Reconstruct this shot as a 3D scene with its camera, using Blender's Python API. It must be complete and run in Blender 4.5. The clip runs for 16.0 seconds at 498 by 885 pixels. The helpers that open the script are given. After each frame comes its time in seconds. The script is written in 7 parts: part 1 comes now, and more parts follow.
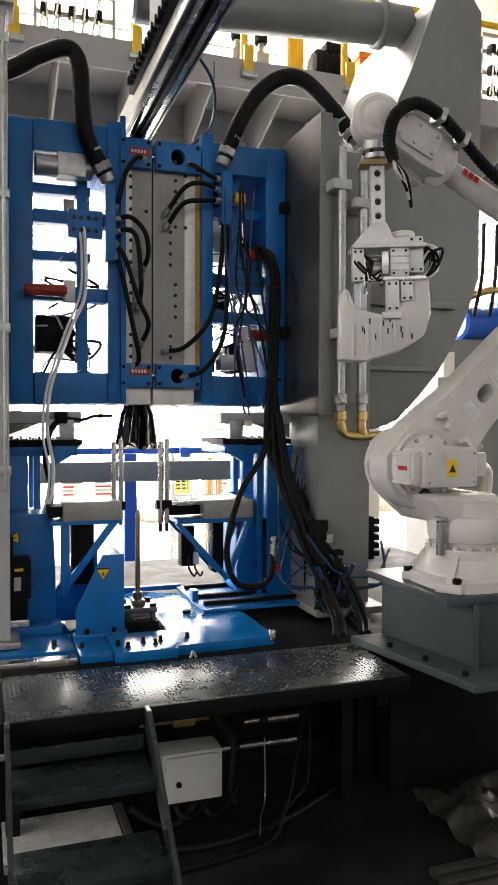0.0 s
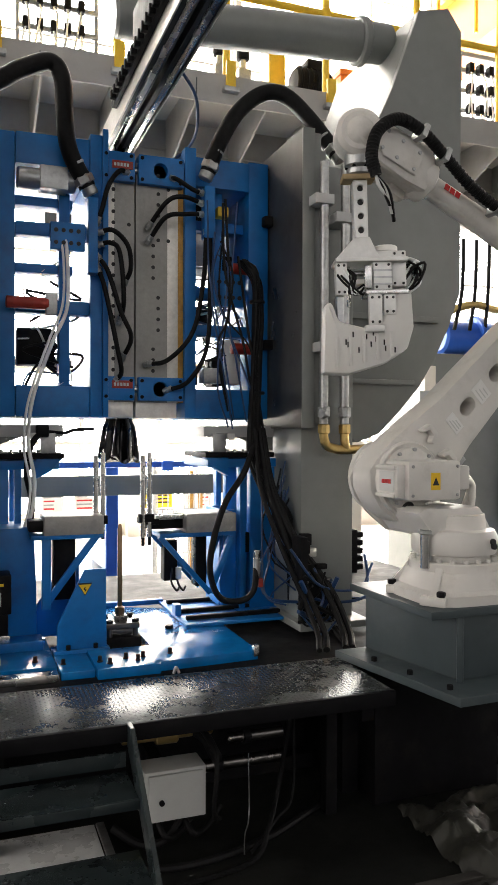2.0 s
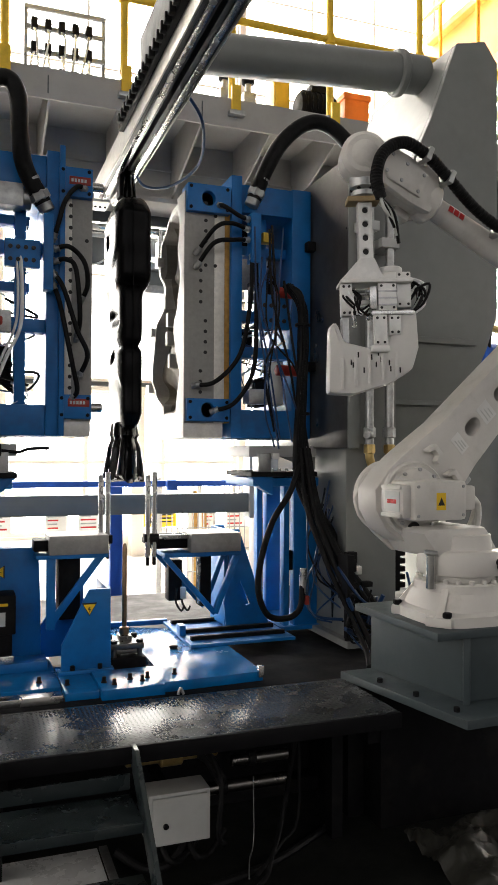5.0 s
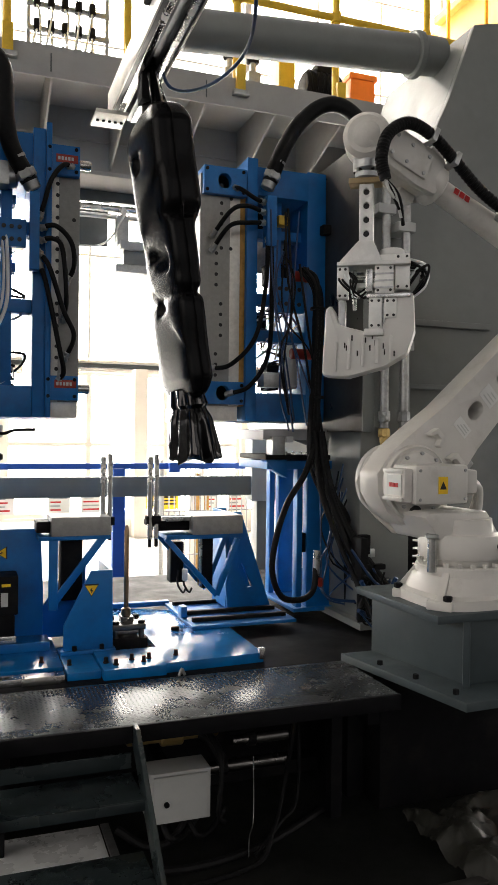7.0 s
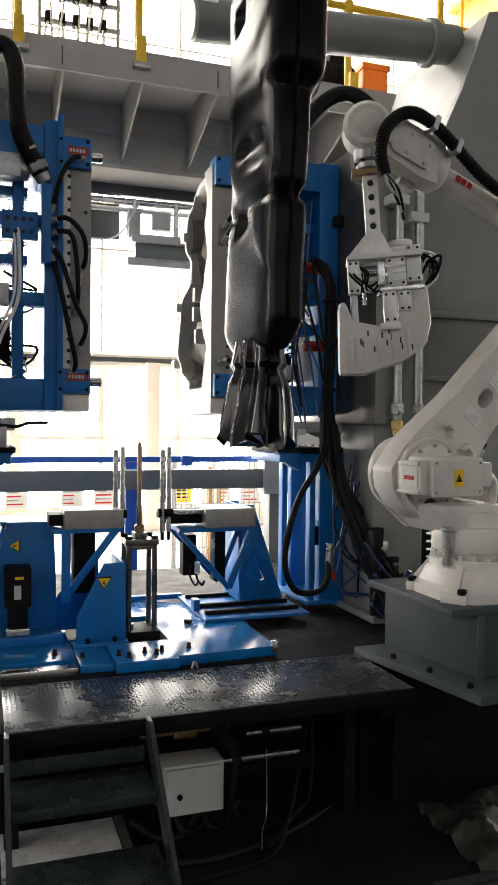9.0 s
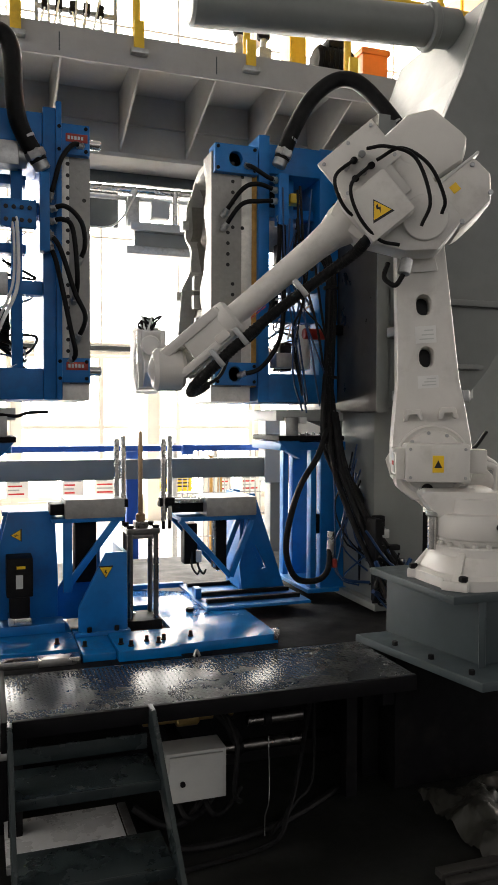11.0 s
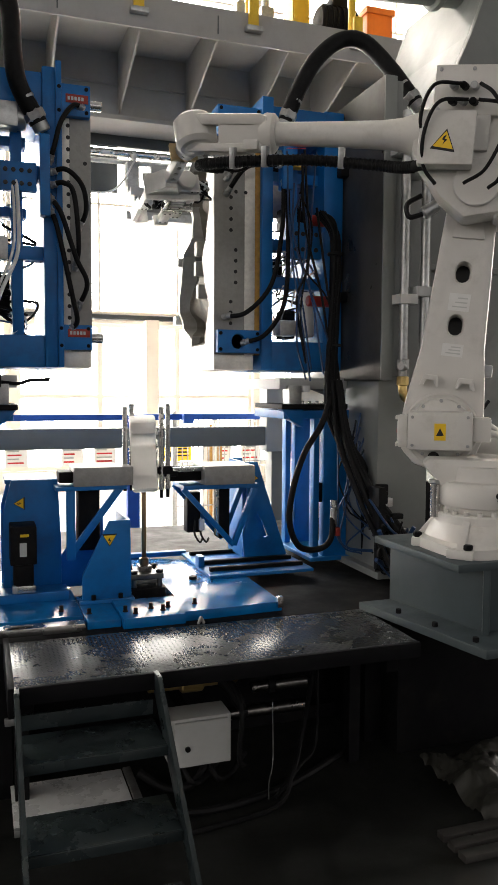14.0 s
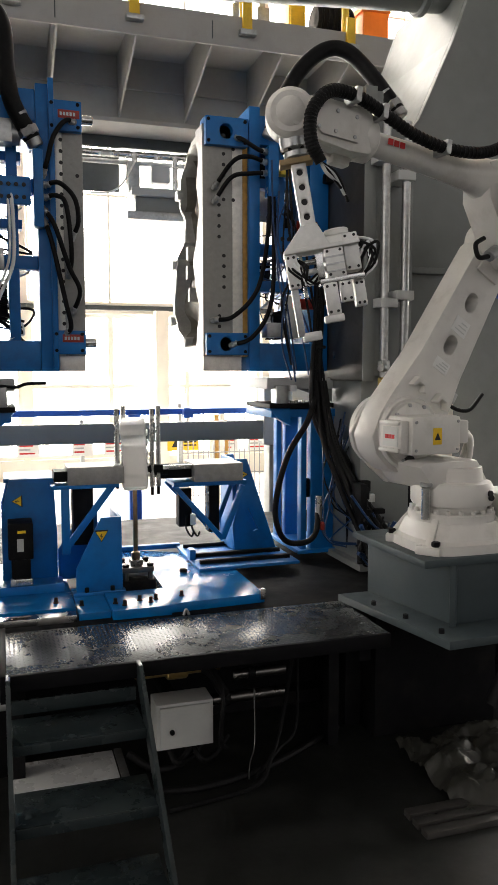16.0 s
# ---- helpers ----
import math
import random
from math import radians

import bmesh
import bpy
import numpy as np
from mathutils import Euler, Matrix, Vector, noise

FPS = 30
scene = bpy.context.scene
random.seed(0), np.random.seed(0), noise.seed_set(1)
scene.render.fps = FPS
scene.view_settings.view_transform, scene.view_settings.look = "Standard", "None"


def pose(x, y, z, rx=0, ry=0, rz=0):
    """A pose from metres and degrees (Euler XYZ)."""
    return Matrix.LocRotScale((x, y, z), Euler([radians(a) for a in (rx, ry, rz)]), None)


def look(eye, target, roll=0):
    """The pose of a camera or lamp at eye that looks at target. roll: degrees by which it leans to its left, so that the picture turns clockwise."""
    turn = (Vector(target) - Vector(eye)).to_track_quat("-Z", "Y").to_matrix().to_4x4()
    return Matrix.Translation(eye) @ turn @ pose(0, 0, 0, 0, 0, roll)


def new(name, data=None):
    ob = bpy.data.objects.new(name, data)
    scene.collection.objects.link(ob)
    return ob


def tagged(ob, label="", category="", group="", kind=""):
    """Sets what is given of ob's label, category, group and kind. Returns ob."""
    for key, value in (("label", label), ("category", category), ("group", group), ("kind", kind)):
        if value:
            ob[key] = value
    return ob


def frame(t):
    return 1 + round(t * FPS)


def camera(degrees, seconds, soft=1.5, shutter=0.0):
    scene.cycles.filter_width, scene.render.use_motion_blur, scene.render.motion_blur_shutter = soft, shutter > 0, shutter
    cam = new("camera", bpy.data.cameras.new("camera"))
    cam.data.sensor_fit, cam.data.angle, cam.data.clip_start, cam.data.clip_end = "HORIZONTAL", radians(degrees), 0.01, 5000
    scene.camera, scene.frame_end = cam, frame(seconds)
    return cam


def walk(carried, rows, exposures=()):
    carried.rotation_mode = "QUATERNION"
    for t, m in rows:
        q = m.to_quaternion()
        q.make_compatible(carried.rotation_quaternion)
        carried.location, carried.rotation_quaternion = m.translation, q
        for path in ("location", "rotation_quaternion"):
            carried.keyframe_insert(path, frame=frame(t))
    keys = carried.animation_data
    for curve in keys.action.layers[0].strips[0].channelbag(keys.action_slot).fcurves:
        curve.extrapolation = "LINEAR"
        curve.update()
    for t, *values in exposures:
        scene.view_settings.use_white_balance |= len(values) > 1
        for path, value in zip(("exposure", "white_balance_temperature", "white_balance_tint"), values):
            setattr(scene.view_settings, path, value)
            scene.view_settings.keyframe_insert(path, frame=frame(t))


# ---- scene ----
# ---- camera ----
S = 1.45  # metres for one unit of the plan; the path and all parts below are drawn in plan units
cam = camera(35.49, 16.0)
PATH = [
    (0, 0.0, -0.0, 1.6, 88.35, -0.2, -18.994),
    (0.5, -0.012, -0.014, 1.603, 88.579, -0.297, -18.931),
    (1, -0.013, -0.002, 1.599, 88.859, 0.052, -20.038),
    (1.5, -0.007, 0.006, 1.601, 89.058, 0.039, -20.32),
    (2, -0.004, 0.011, 1.598, 89.373, -0.164, -20.383),
    (2.5, -0.002, 0.004, 1.599, 89.846, -0.112, -23.559),
    (3, -0.005, 0.007, 1.601, 90.421, -0.093, -23.163),
    (3.5, -0.011, 0.002, 1.602, 90.627, -0.324, -21.677),
    (4, -0.009, 0.004, 1.601, 90.806, -0.382, -20.775),
    (4.5, -0.011, 0.008, 1.599, 90.893, -0.357, -20.239),
    (5, -0.01, 0.01, 1.6, 90.78, -0.251, -20.118),
    (7.5, -0.008, 0.01, 1.598, 89.433, -0.64, -19.863),
    (8, -0.01, 0.01, 1.599, 89.464, -0.525, -19.529),
    (8.5, -0.011, 0.017, 1.598, 89.298, -0.688, -18.736),
    (9, -0.005, 0.02, 1.595, 89.067, -0.5, -19.006),
    (11.5, -0.004, 0.024, 1.593, 88.063, -0.102, -19.049),
    (12, -0.003, 0.024, 1.591, 87.918, -0.012, -19.259),
    (12.5, -0.003, 0.027, 1.593, 87.776, 0.195, -19.121),
    (13, -0.004, 0.031, 1.592, 87.519, 0.099, -19.016),
    (13.5, -0.023, 0.039, 1.59, 86.715, -0.314, -19.297),
    (14, -0.02, 0.046, 1.587, 86.027, -0.307, -19.154),
    (14.5, -0.019, 0.042, 1.591, 85.685, -0.403, -19.069),
    (15, -0.022, 0.039, 1.588, 85.856, -0.504, -19.074),
    (15.5, -0.023, 0.027, 1.589, 86.027, -0.41, -19.201),
    (16, 0.055, -0.116, 1.657, 84.806, 0.057, -17.78),
]
walk(cam, [(t, pose(x * S, y * S, z * S, rx, ry, rz)) for t, x, y, z, rx, ry, rz in PATH], exposures=((0, 0.48), (1.5, 0.48), (3, 0.3), (4, 0.2), (5, 0.1), (7.5, 0.0), (16, 0.0)))

# ---- light ----
world = bpy.data.worlds.new("World")
scene.world = world
world.use_nodes = True
wn = world.node_tree.nodes
sky = wn.new("ShaderNodeTexSky")
sky.sky_type = "NISHITA"
sky.sun_disc = False
sky.sun_elevation, sky.sun_rotation = radians(50), radians(10)
world.node_tree.links.new(sky.outputs[0], wn["Background"].inputs[0])
wn["Background"].inputs[1].default_value = 0.05


def area(name, m, w, h, watts, color=(1, 1, 1)):
    l = bpy.data.lights.new(name, "AREA")
    l.shape, l.size, l.size_y, l.energy, l.color = "RECTANGLE", w * S, h * S, watts * S * S, color
    ob = new(name, l)
    m.translation *= S
    ob.matrix_world = m
    return ob


# added fill lamps at invented, unseen windows of the side walls and wall behind
area("window_light_west", look((-13.6, -1, 5.2), (2, 2, 1.5)), 16, 5, 660, (1, 0.895, 0.81))
area("window_light_east", look((23.6, -1, 5.2), (2, 2, 1.5)), 16, 5, 480, (1, 0.895, 0.81))
area("window_light_south", look((3, -11.6, 6.2), (2, 2, 1.5)), 26, 4, 300, (1, 0.895, 0.81))
scene.view_settings.exposure = 0.0

# ---- materials ----
def mat(name, color, rough=0.5, metal=0.0, grain=0.0, scale=30.0, bump=0.0, bump_scale=200.0, wear=None, wear_amount=0.0, wear_scale=6.0,
        coat=0.0, spread=0.0, transmission=0.0, emit=None, emit_strength=0.0):
    """A surface with fine grain, larger stains or wear, roughness breakup and relief, in metres."""
    m = bpy.data.materials.new(name)
    m.use_nodes = True
    nt = m.node_tree
    n, ln = nt.nodes, nt.links
    b = n["Principled BSDF"]
    b.inputs["Metallic"].default_value = metal
    b.inputs["Specular IOR Level"].default_value = 0.12 if max(color) < 0.012 and rough > 0.45 else 0.4
    b.inputs["Coat Weight"].default_value = coat
    b.inputs["Coat Roughness"].default_value = 0.15
    b.inputs["Transmission Weight"].default_value = transmission
    co = n.new("ShaderNodeTexCoord")

    def ramp_noise(sc, detail, lo, hi):
        t = n.new("ShaderNodeTexNoise")
        t.inputs["Scale"].default_value, t.inputs["Detail"].default_value, t.inputs["Roughness"].default_value = sc / S, detail, 0.62
        ln.new(co.outputs["Object"], t.inputs["Vector"])
        r = n.new("ShaderNodeMapRange")
        r.inputs["From Min"].default_value, r.inputs["From Max"].default_value = 0.3, 0.7
        r.inputs["To Min"].default_value, r.inputs["To Max"].default_value = lo, hi
        ln.new(t.outputs["Fac"], r.inputs["Value"])
        return r.outputs["Result"]

    def mix(fac, a, c):
        k = n.new("ShaderNodeMix")
        k.data_type = "RGBA"
        for socket, v in ((k.inputs[0], fac), (k.inputs[6], a), (k.inputs[7], c)):
            if hasattr(v, "links"):
                ln.new(v, socket)
            else:
                socket.default_value = v if not isinstance(v, tuple) else (*v[:3], 1)
        return k.outputs[2]

    col = tuple(color)
    if grain:
        dark = tuple(c * (1 - grain) for c in color)
        light = tuple(min(1, c * (1 + grain * 0.6)) for c in color)
        col = mix(ramp_noise(scale, 6, 0, 1), dark, light)
    if wear:
        t = n.new("ShaderNodeTexNoise")
        t.inputs["Scale"].default_value, t.inputs["Detail"].default_value, t.inputs["Roughness"].default_value = wear_scale / S, 8, 0.7
        ln.new(co.outputs["Object"], t.inputs["Vector"])
        r = n.new("ShaderNodeMapRange")
        r.inputs["From Min"].default_value, r.inputs["From Max"].default_value = 0.52, 0.72
        r.inputs["To Min"].default_value, r.inputs["To Max"].default_value = 0, wear_amount
        ln.new(t.outputs["Fac"], r.inputs["Value"])
        col = mix(r.outputs["Result"], col, tuple(wear))
    if hasattr(col, "links"):
        ln.new(col, b.inputs["Base Color"])
    else:
        b.inputs["Base Color"].default_value = (*col, 1)
    if spread:
        ln.new(ramp_noise(9, 5, max(0.03, rough - spread), min(1, rough + spread)), b.inputs["Roughness"])
    else:
        b.inputs["Roughness"].default_value = rough
    if bump:
        t = n.new("ShaderNodeTexNoise")
        t.inputs["Scale"].default_value, t.inputs["Detail"].default_value = bump_scale / S, 4
        ln.new(co.outputs["Object"], t.inputs["Vector"])
        k = n.new("ShaderNodeBump")
        k.inputs["Strength"].default_value, k.inputs["Distance"].default_value = bump, 0.002
        ln.new(t.outputs["Fac"], k.inputs["Height"])
        ln.new(k.outputs["Normal"], b.inputs["Normal"])
    if emit:
        b.inputs["Emission Color"].default_value = (*emit, 1)
        b.inputs["Emission Strength"].default_value = emit_strength
    return m


M_BLUE = mat("blue paint", (0.001, 0.145, 0.44), 0.42, 0, 0.15, 12, 0.10, 300, (0.02, 0.05, 0.12), 0.5, 5, spread=0.08)
M_GREY = mat("grey machine paint", (0.19, 0.20, 0.195), 0.42, 0, 0.08, 8, 0.12, 250, (0.14, 0.145, 0.14), 0.4, 3, spread=0.08)
M_LIGHTGREY = mat("light grey paint", (0.45, 0.46, 0.46), 0.40, 0, 0.07, 8, 0.1, 250, (0.26, 0.26, 0.25), 0.35, 4, spread=0.08)
M_DARKGREY = mat("dark grey paint", (0.055, 0.062, 0.066), 0.36, 0, 0.15, 14, 0.15, 250, (0.035, 0.04, 0.04), 0.5, 5, spread=0.1)
M_PED = mat("blue grey paint", (0.048, 0.064, 0.070), 0.45, 0, 0.1, 10, 0.12, 250, (0.07, 0.08, 0.085), 0.5, 5, spread=0.1)
M_ALU = mat("machined aluminium", (0.74, 0.72, 0.67), 0.42, 0.3, 0.12, 60, 0.08, 500, (0.42, 0.38, 0.31), 0.5, 6, spread=0.12)
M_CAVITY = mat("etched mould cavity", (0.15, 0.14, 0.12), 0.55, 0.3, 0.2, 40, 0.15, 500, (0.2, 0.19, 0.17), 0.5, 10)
M_STEEL = mat("bright steel", (0.58, 0.58, 0.57), 0.25, 1.0, 0.12, 60, 0.05, 400, (0.3, 0.28, 0.26), 0.4, 14, spread=0.1)
M_DULLSTEEL = mat("galvanised steel", (0.42, 0.43, 0.43), 0.42, 0.9, 0.2, 50, 0.1, 300, (0.22, 0.2, 0.17), 0.5, 9, spread=0.1)
M_BRASS = mat("brass", (0.55, 0.40, 0.16), 0.35, 1.0, 0.2, 40, wear=(0.2, 0.13, 0.06), wear_amount=0.6, wear_scale=20)
M_ROBOT = mat("robot white grey paint", (0.64, 0.625, 0.59), 0.42, 0, 0.06, 9, 0.06, 350, (0.36, 0.34, 0.30), 0.45, 7, spread=0.06)
M_RUBBER = mat("black rubber", (0.009, 0.009, 0.0095), 0.5, 0, 0.3, 40, 0.2, 300, (0.02, 0.02, 0.02), 0.5, 14)
# also gives the legs and beams under the deck their shade
M_BLACK = mat("black oily and shaded metal", (0.006, 0.006, 0.007), 0.62, 0.0, 0.3, 25, 0.2, 200, (0.02, 0.018, 0.016), 0.6, 7, spread=0.12)
M_PRODUCT = mat("black moulded plastic", (0.006, 0.006, 0.0065), 0.27, 0, 0.05, 30)
M_PRODUCT.node_tree.nodes["Principled BSDF"].inputs["Specular IOR Level"].default_value = 0.08
M_FILM = mat("glossy black film", (0.005, 0.005, 0.0055), 0.16, 0, 0.05, 30, 0.03, 60)
M_RED = mat("red paint", (0.30, 0.025, 0.015), 0.42, 0, 0.2, 30, 0.1, 300, (0.16, 0.02, 0.015), 0.5, 12)
M_YELLOW = mat("yellow paint", (0.75, 0.48, 0.03), 0.45, 0, 0.12, 14, 0.1, 300, (0.4, 0.25, 0.03), 0.5, 9)
M_SIGN = mat("yellow sticker", (0.85, 0.55, 0.02), 0.4)
M_INK = mat("black print", (0.015, 0.015, 0.015), 0.5)
M_REDINK = mat("red print", (0.55, 0.03, 0.03), 0.5)
M_ORANGE = mat("orange sheet", (0.85, 0.22, 0.03), 0.5, 0, 0.1, 10)
# near black: shade under and before the deck is put into this colour
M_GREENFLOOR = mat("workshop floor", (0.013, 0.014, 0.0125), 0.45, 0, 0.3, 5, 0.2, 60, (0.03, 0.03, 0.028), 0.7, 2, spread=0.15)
M_HALLWALL = mat("cream hall wall", (0.88, 0.83, 0.74), 0.75, 0, 0.06, 3, 0.1, 60, (0.65, 0.58, 0.48), 0.3, 2)
M_MILKY = mat("milky polyethylene", (0.85, 0.84, 0.81), 0.45, 0, 0.05, 12, 0.15, 120, transmission=0.3)
M_TUBE = mat("clear hose", (0.8, 0.82, 0.82), 0.15, 0, 0.05, 30)
M_PNEU = mat("blue pneumatic hose", (0.012, 0.045, 0.13), 0.35, 0, 0.1, 30)
M_WHITE = mat("white paint", (0.75, 0.75, 0.73), 0.45, 0, 0.06, 12, 0.05, 300, (0.5, 0.49, 0.46), 0.4, 6)
M_CABINET = mat("cabinet paint", (0.55, 0.56, 0.54), 0.45, 0, 0.08, 12, 0.06, 300, (0.3, 0.29, 0.27), 0.5, 6)
M_TIMBER = mat("amber insulation board", (0.50, 0.27, 0.06), 0.6, 0, 0.3, 40)
M_PAD = mat("dusty plastic sheet", (0.032, 0.032, 0.027), 0.42, 0, 0.3, 12, 0.3, 40, (0.04, 0.04, 0.035), 0.6, 5)
M_ROOF = mat("grey hall sheeting", (0.22, 0.22, 0.22), 0.7, 0, 0.1, 3, 0.1, 60)
M_DAY = mat("daylit window", (0.9, 0.9, 0.9), 0.5, emit=(1, 0.955, 0.89), emit_strength=11.0)


def chequer_steel(name, color, rough, metal):
    m = mat(name, color, rough, metal, 0.25, 14, 0.08, 90, tuple(c * 0.6 for c in color), 0.2, 4, spread=0.05)
    return m


M_CHEQUER = chequer_steel("wet chequer plate", (0.085, 0.09, 0.092), 0.27, 0.75)
M_CHEQALU = mat("embossed aluminium", (0.33, 0.325, 0.31), 0.45, 0.35, 0.15, 45, 0.5, 45, (0.45, 0.42, 0.38), 0.5, 9, spread=0.1)
M_BLUEWET = mat("oily blue paint", (0.002, 0.145, 0.42), 0.2, 0, 0.2, 12, 0.2, 60, (0.03, 0.06, 0.12), 0.6, 5, spread=0.1)
M_OILSTEEL = mat("oiled steel", (0.30, 0.21, 0.13), 0.3, 1.0, 0.2, 40)
M_RACK = mat("rack grey", (0.35, 0.36, 0.37), 0.5, 0, 0.1, 20)
M_BLUEB = mat("bright blue paint", (0.02, 0.10, 0.48), 0.4, 0, 0.1, 12, 0.08, 300, (0.02, 0.05, 0.2), 0.4, 6)
M_ALUW = mat("anodised aluminium", (0.68, 0.68, 0.66), 0.42, 0.5, 0.08, 50, 0.06, 400, (0.5, 0.49, 0.46), 0.4, 9)
# the pale base colour stands in for a bright reflection on the tray
M_SHEET = mat("scuffed sheet with painted reflection", (0.85, 0.86, 0.85), 0.3, 0.15, 0.15, 12, 0.1, 100, (0.3, 0.3, 0.28), 0.5, 6, spread=0.1)
# the shadow on the platen's inner face is put into this dark colour
M_PLATEN = mat("shade darkened steel", (0.10, 0.095, 0.09), 0.35, 0.6, 0.2, 20, 0.1, 200, (0.05, 0.045, 0.04), 0.6, 5, spread=0.1)
# shade on the deck's front edge is put into this near black
M_DECKEDGE = mat("deck edge with painted shade", (0.006, 0.006, 0.007), 0.5, 0, 0.2, 20, 0.1, 200, (0.003, 0.003, 0.003), 0.5, 6)
M_GANTRY = mat("dusty grey gantry paint", (0.34, 0.33, 0.315), 0.5, 0, 0.1, 8, 0.1, 250, (0.2, 0.18, 0.16), 0.45, 4, spread=0.08)
M_ROD = mat("dark hardened steel", (0.16, 0.155, 0.15), 0.3, 1.0, 0.15, 60, 0.05, 300, (0.06, 0.05, 0.045), 0.5, 14, spread=0.1)
# window light on the rear concrete floor is put into this pale colour
M_LITFLOOR = mat("concrete with painted daylight", (0.62, 0.60, 0.56), 0.4, 0, 0.12, 4, 0.1, 80, (0.4, 0.38, 0.35), 0.5, 2, spread=0.1)
# darker copy of the aluminium that holds down window light on the rim
M_RIM = mat("darkened aluminium rim", (0.30, 0.295, 0.28), 0.45, 0.2, 0.12, 50, 0.08, 400, (0.2, 0.185, 0.16), 0.4, 7, spread=0.1)
M_TAN = mat("tan laminate", (0.34, 0.25, 0.13), 0.55, 0, 0.2, 30)
M_STEP = mat("oily blue black steel", (0.020, 0.028, 0.030), 0.28, 0.0, 0.2, 14, 0.1, 120, (0.03, 0.035, 0.035), 0.25, 5, spread=0.1)

# ---- building blocks ----
def part(name, bm, material, parent=None, label="", smooth=True, m=None):
    me = bpy.data.meshes.new(name)
    bm.normal_update()
    bm.to_mesh(me)
    bm.free()
    me.materials.append(material)
    if smooth:
        for p in me.polygons:
            p.use_smooth = True
        me.set_sharp_from_angle(angle=radians(38))
    ob = new(name, me)
    if parent:
        ob.parent = parent
    if m is not None:
        ob.matrix_basis = m
    if label:
        ob["label"] = label
    return ob


def thing(name, label, category, x=0.0, y=0.0, z=0.0, group="", kind=""):
    e = new(name)
    e.empty_display_size = 0.05
    e.location = (x, y, z)
    return tagged(e, label, category, group, kind)


def add_box(bm, x0, y0, z0, x1, y1, z1, bev=0.0, m=None):
    t = bmesh.new()
    bmesh.ops.create_cube(t, size=1)
    for v in t.verts:
        v.co = Vector(((x0 + x1) / 2 + v.co.x * (x1 - x0), (y0 + y1) / 2 + v.co.y * (y1 - y0), (z0 + z1) / 2 + v.co.z * (z1 - z0)))
    if bev:
        bmesh.ops.bevel(t, geom=t.edges[:], offset=bev, segments=2, affect="EDGES", profile=0.6)
    merge(bm, t, m)


def merge(bm, t, m=None):
    if m is not None:
        bmesh.ops.transform(t, matrix=m, verts=t.verts)
    me = bpy.data.meshes.new("tmp")
    t.to_mesh(me)
    t.free()
    bm.from_mesh(me)
    bpy.data.meshes.remove(me)


def box(x0, y0, z0, x1, y1, z1, bev=0.004):
    bm = bmesh.new()
    add_box(bm, x0, y0, z0, x1, y1, z1, bev)
    return bm


def axis_to(a, b):
    a, b = Vector(a), Vector(b)
    return Matrix.Translation(a) @ (b - a).to_track_quat("Z", "Y").to_matrix().to_4x4(), (b - a).length


def add_lathe(bm, profile, m=None, seg=24):
    """Turns (radius, height) pairs about z."""
    t = bmesh.new()
    rings = []
    for r, h in profile:
        rings.append([t.verts.new((max(r, 1e-5) * math.cos(2 * math.pi * i / seg), max(r, 1e-5) * math.sin(2 * math.pi * i / seg), h)) for i in range(seg)])
    for a, b in zip(rings, rings[1:]):
        for i in range(seg):
            t.faces.new((a[i], a[(i + 1) % seg], b[(i + 1) % seg], b[i]))
    t.faces.new(rings[0][::-1])
    t.faces.new(rings[-1])
    merge(bm, t, m)


def add_cyl(bm, a, b, r, seg=16, bev=0.15, r2=None):
    m, ln = axis_to(a, b)
    r2 = r if r2 is None else r2
    k = min(bev * r, ln * 0.2)
    add_lathe(bm, [(r - k, 0), (r, k), (r2, ln - k), (r2 - k, ln)], m, seg)


def cyl(a, b, r, seg=16, r2=None):
    bm = bmesh.new()
    add_cyl(bm, a, b, r, seg, r2=r2)
    return bm


def spline(pts, n=8):
    """Smooth points through pts (Catmull-Rom)."""
    p = [Vector(q) for q in pts]
    p = [2 * p[0] - p[1]] + p + [2 * p[-1] - p[-2]]
    out = []
    for i in range(1, len(p) - 2):
        for k in range(n):
            t = k / n
            a, b, c, d = p[i - 1], p[i], p[i + 1], p[i + 2]
            out.append(0.5 * (2 * b + (c - a) * t + (2 * a - 5 * b + 4 * c - d) * t * t + (3 * b - a - 3 * c + d) * t ** 3))
    out.append(p[-2])
    return out


def add_tube(bm, pts, r, seg=10, n=8, smooth=True):
    q = spline(pts, n) if smooth else [Vector(v) for v in pts]
    t = bmesh.new()
    up, rings = None, []
    for i, v in enumerate(q):
        d = (q[min(i + 1, len(q) - 1)] - q[max(i - 1, 0)]).normalized()
        if up is None:
            up = d.orthogonal().normalized()
        up = (up - d * up.dot(d)).normalized()
        side = d.cross(up)
        rad = r(i / (len(q) - 1)) if callable(r) else r
        rings.append([t.verts.new(v + (up * math.cos(2 * math.pi * k / seg) + side * math.sin(2 * math.pi * k / seg)) * rad) for k in range(seg)])
    for a, b in zip(rings, rings[1:]):
        for k in range(seg):
            t.faces.new((a[k], a[(k + 1) % seg], b[(k + 1) % seg], b[k]))
    t.faces.new(rings[0][::-1])
    t.faces.new(rings[-1])
    bmesh.ops.recalc_face_normals(t, faces=t.faces[:])
    merge(bm, t)


def tube(pts, r, seg=10, n=8, smooth=True):
    bm = bmesh.new()
    add_tube(bm, pts, r, seg, n, smooth)
    return bm


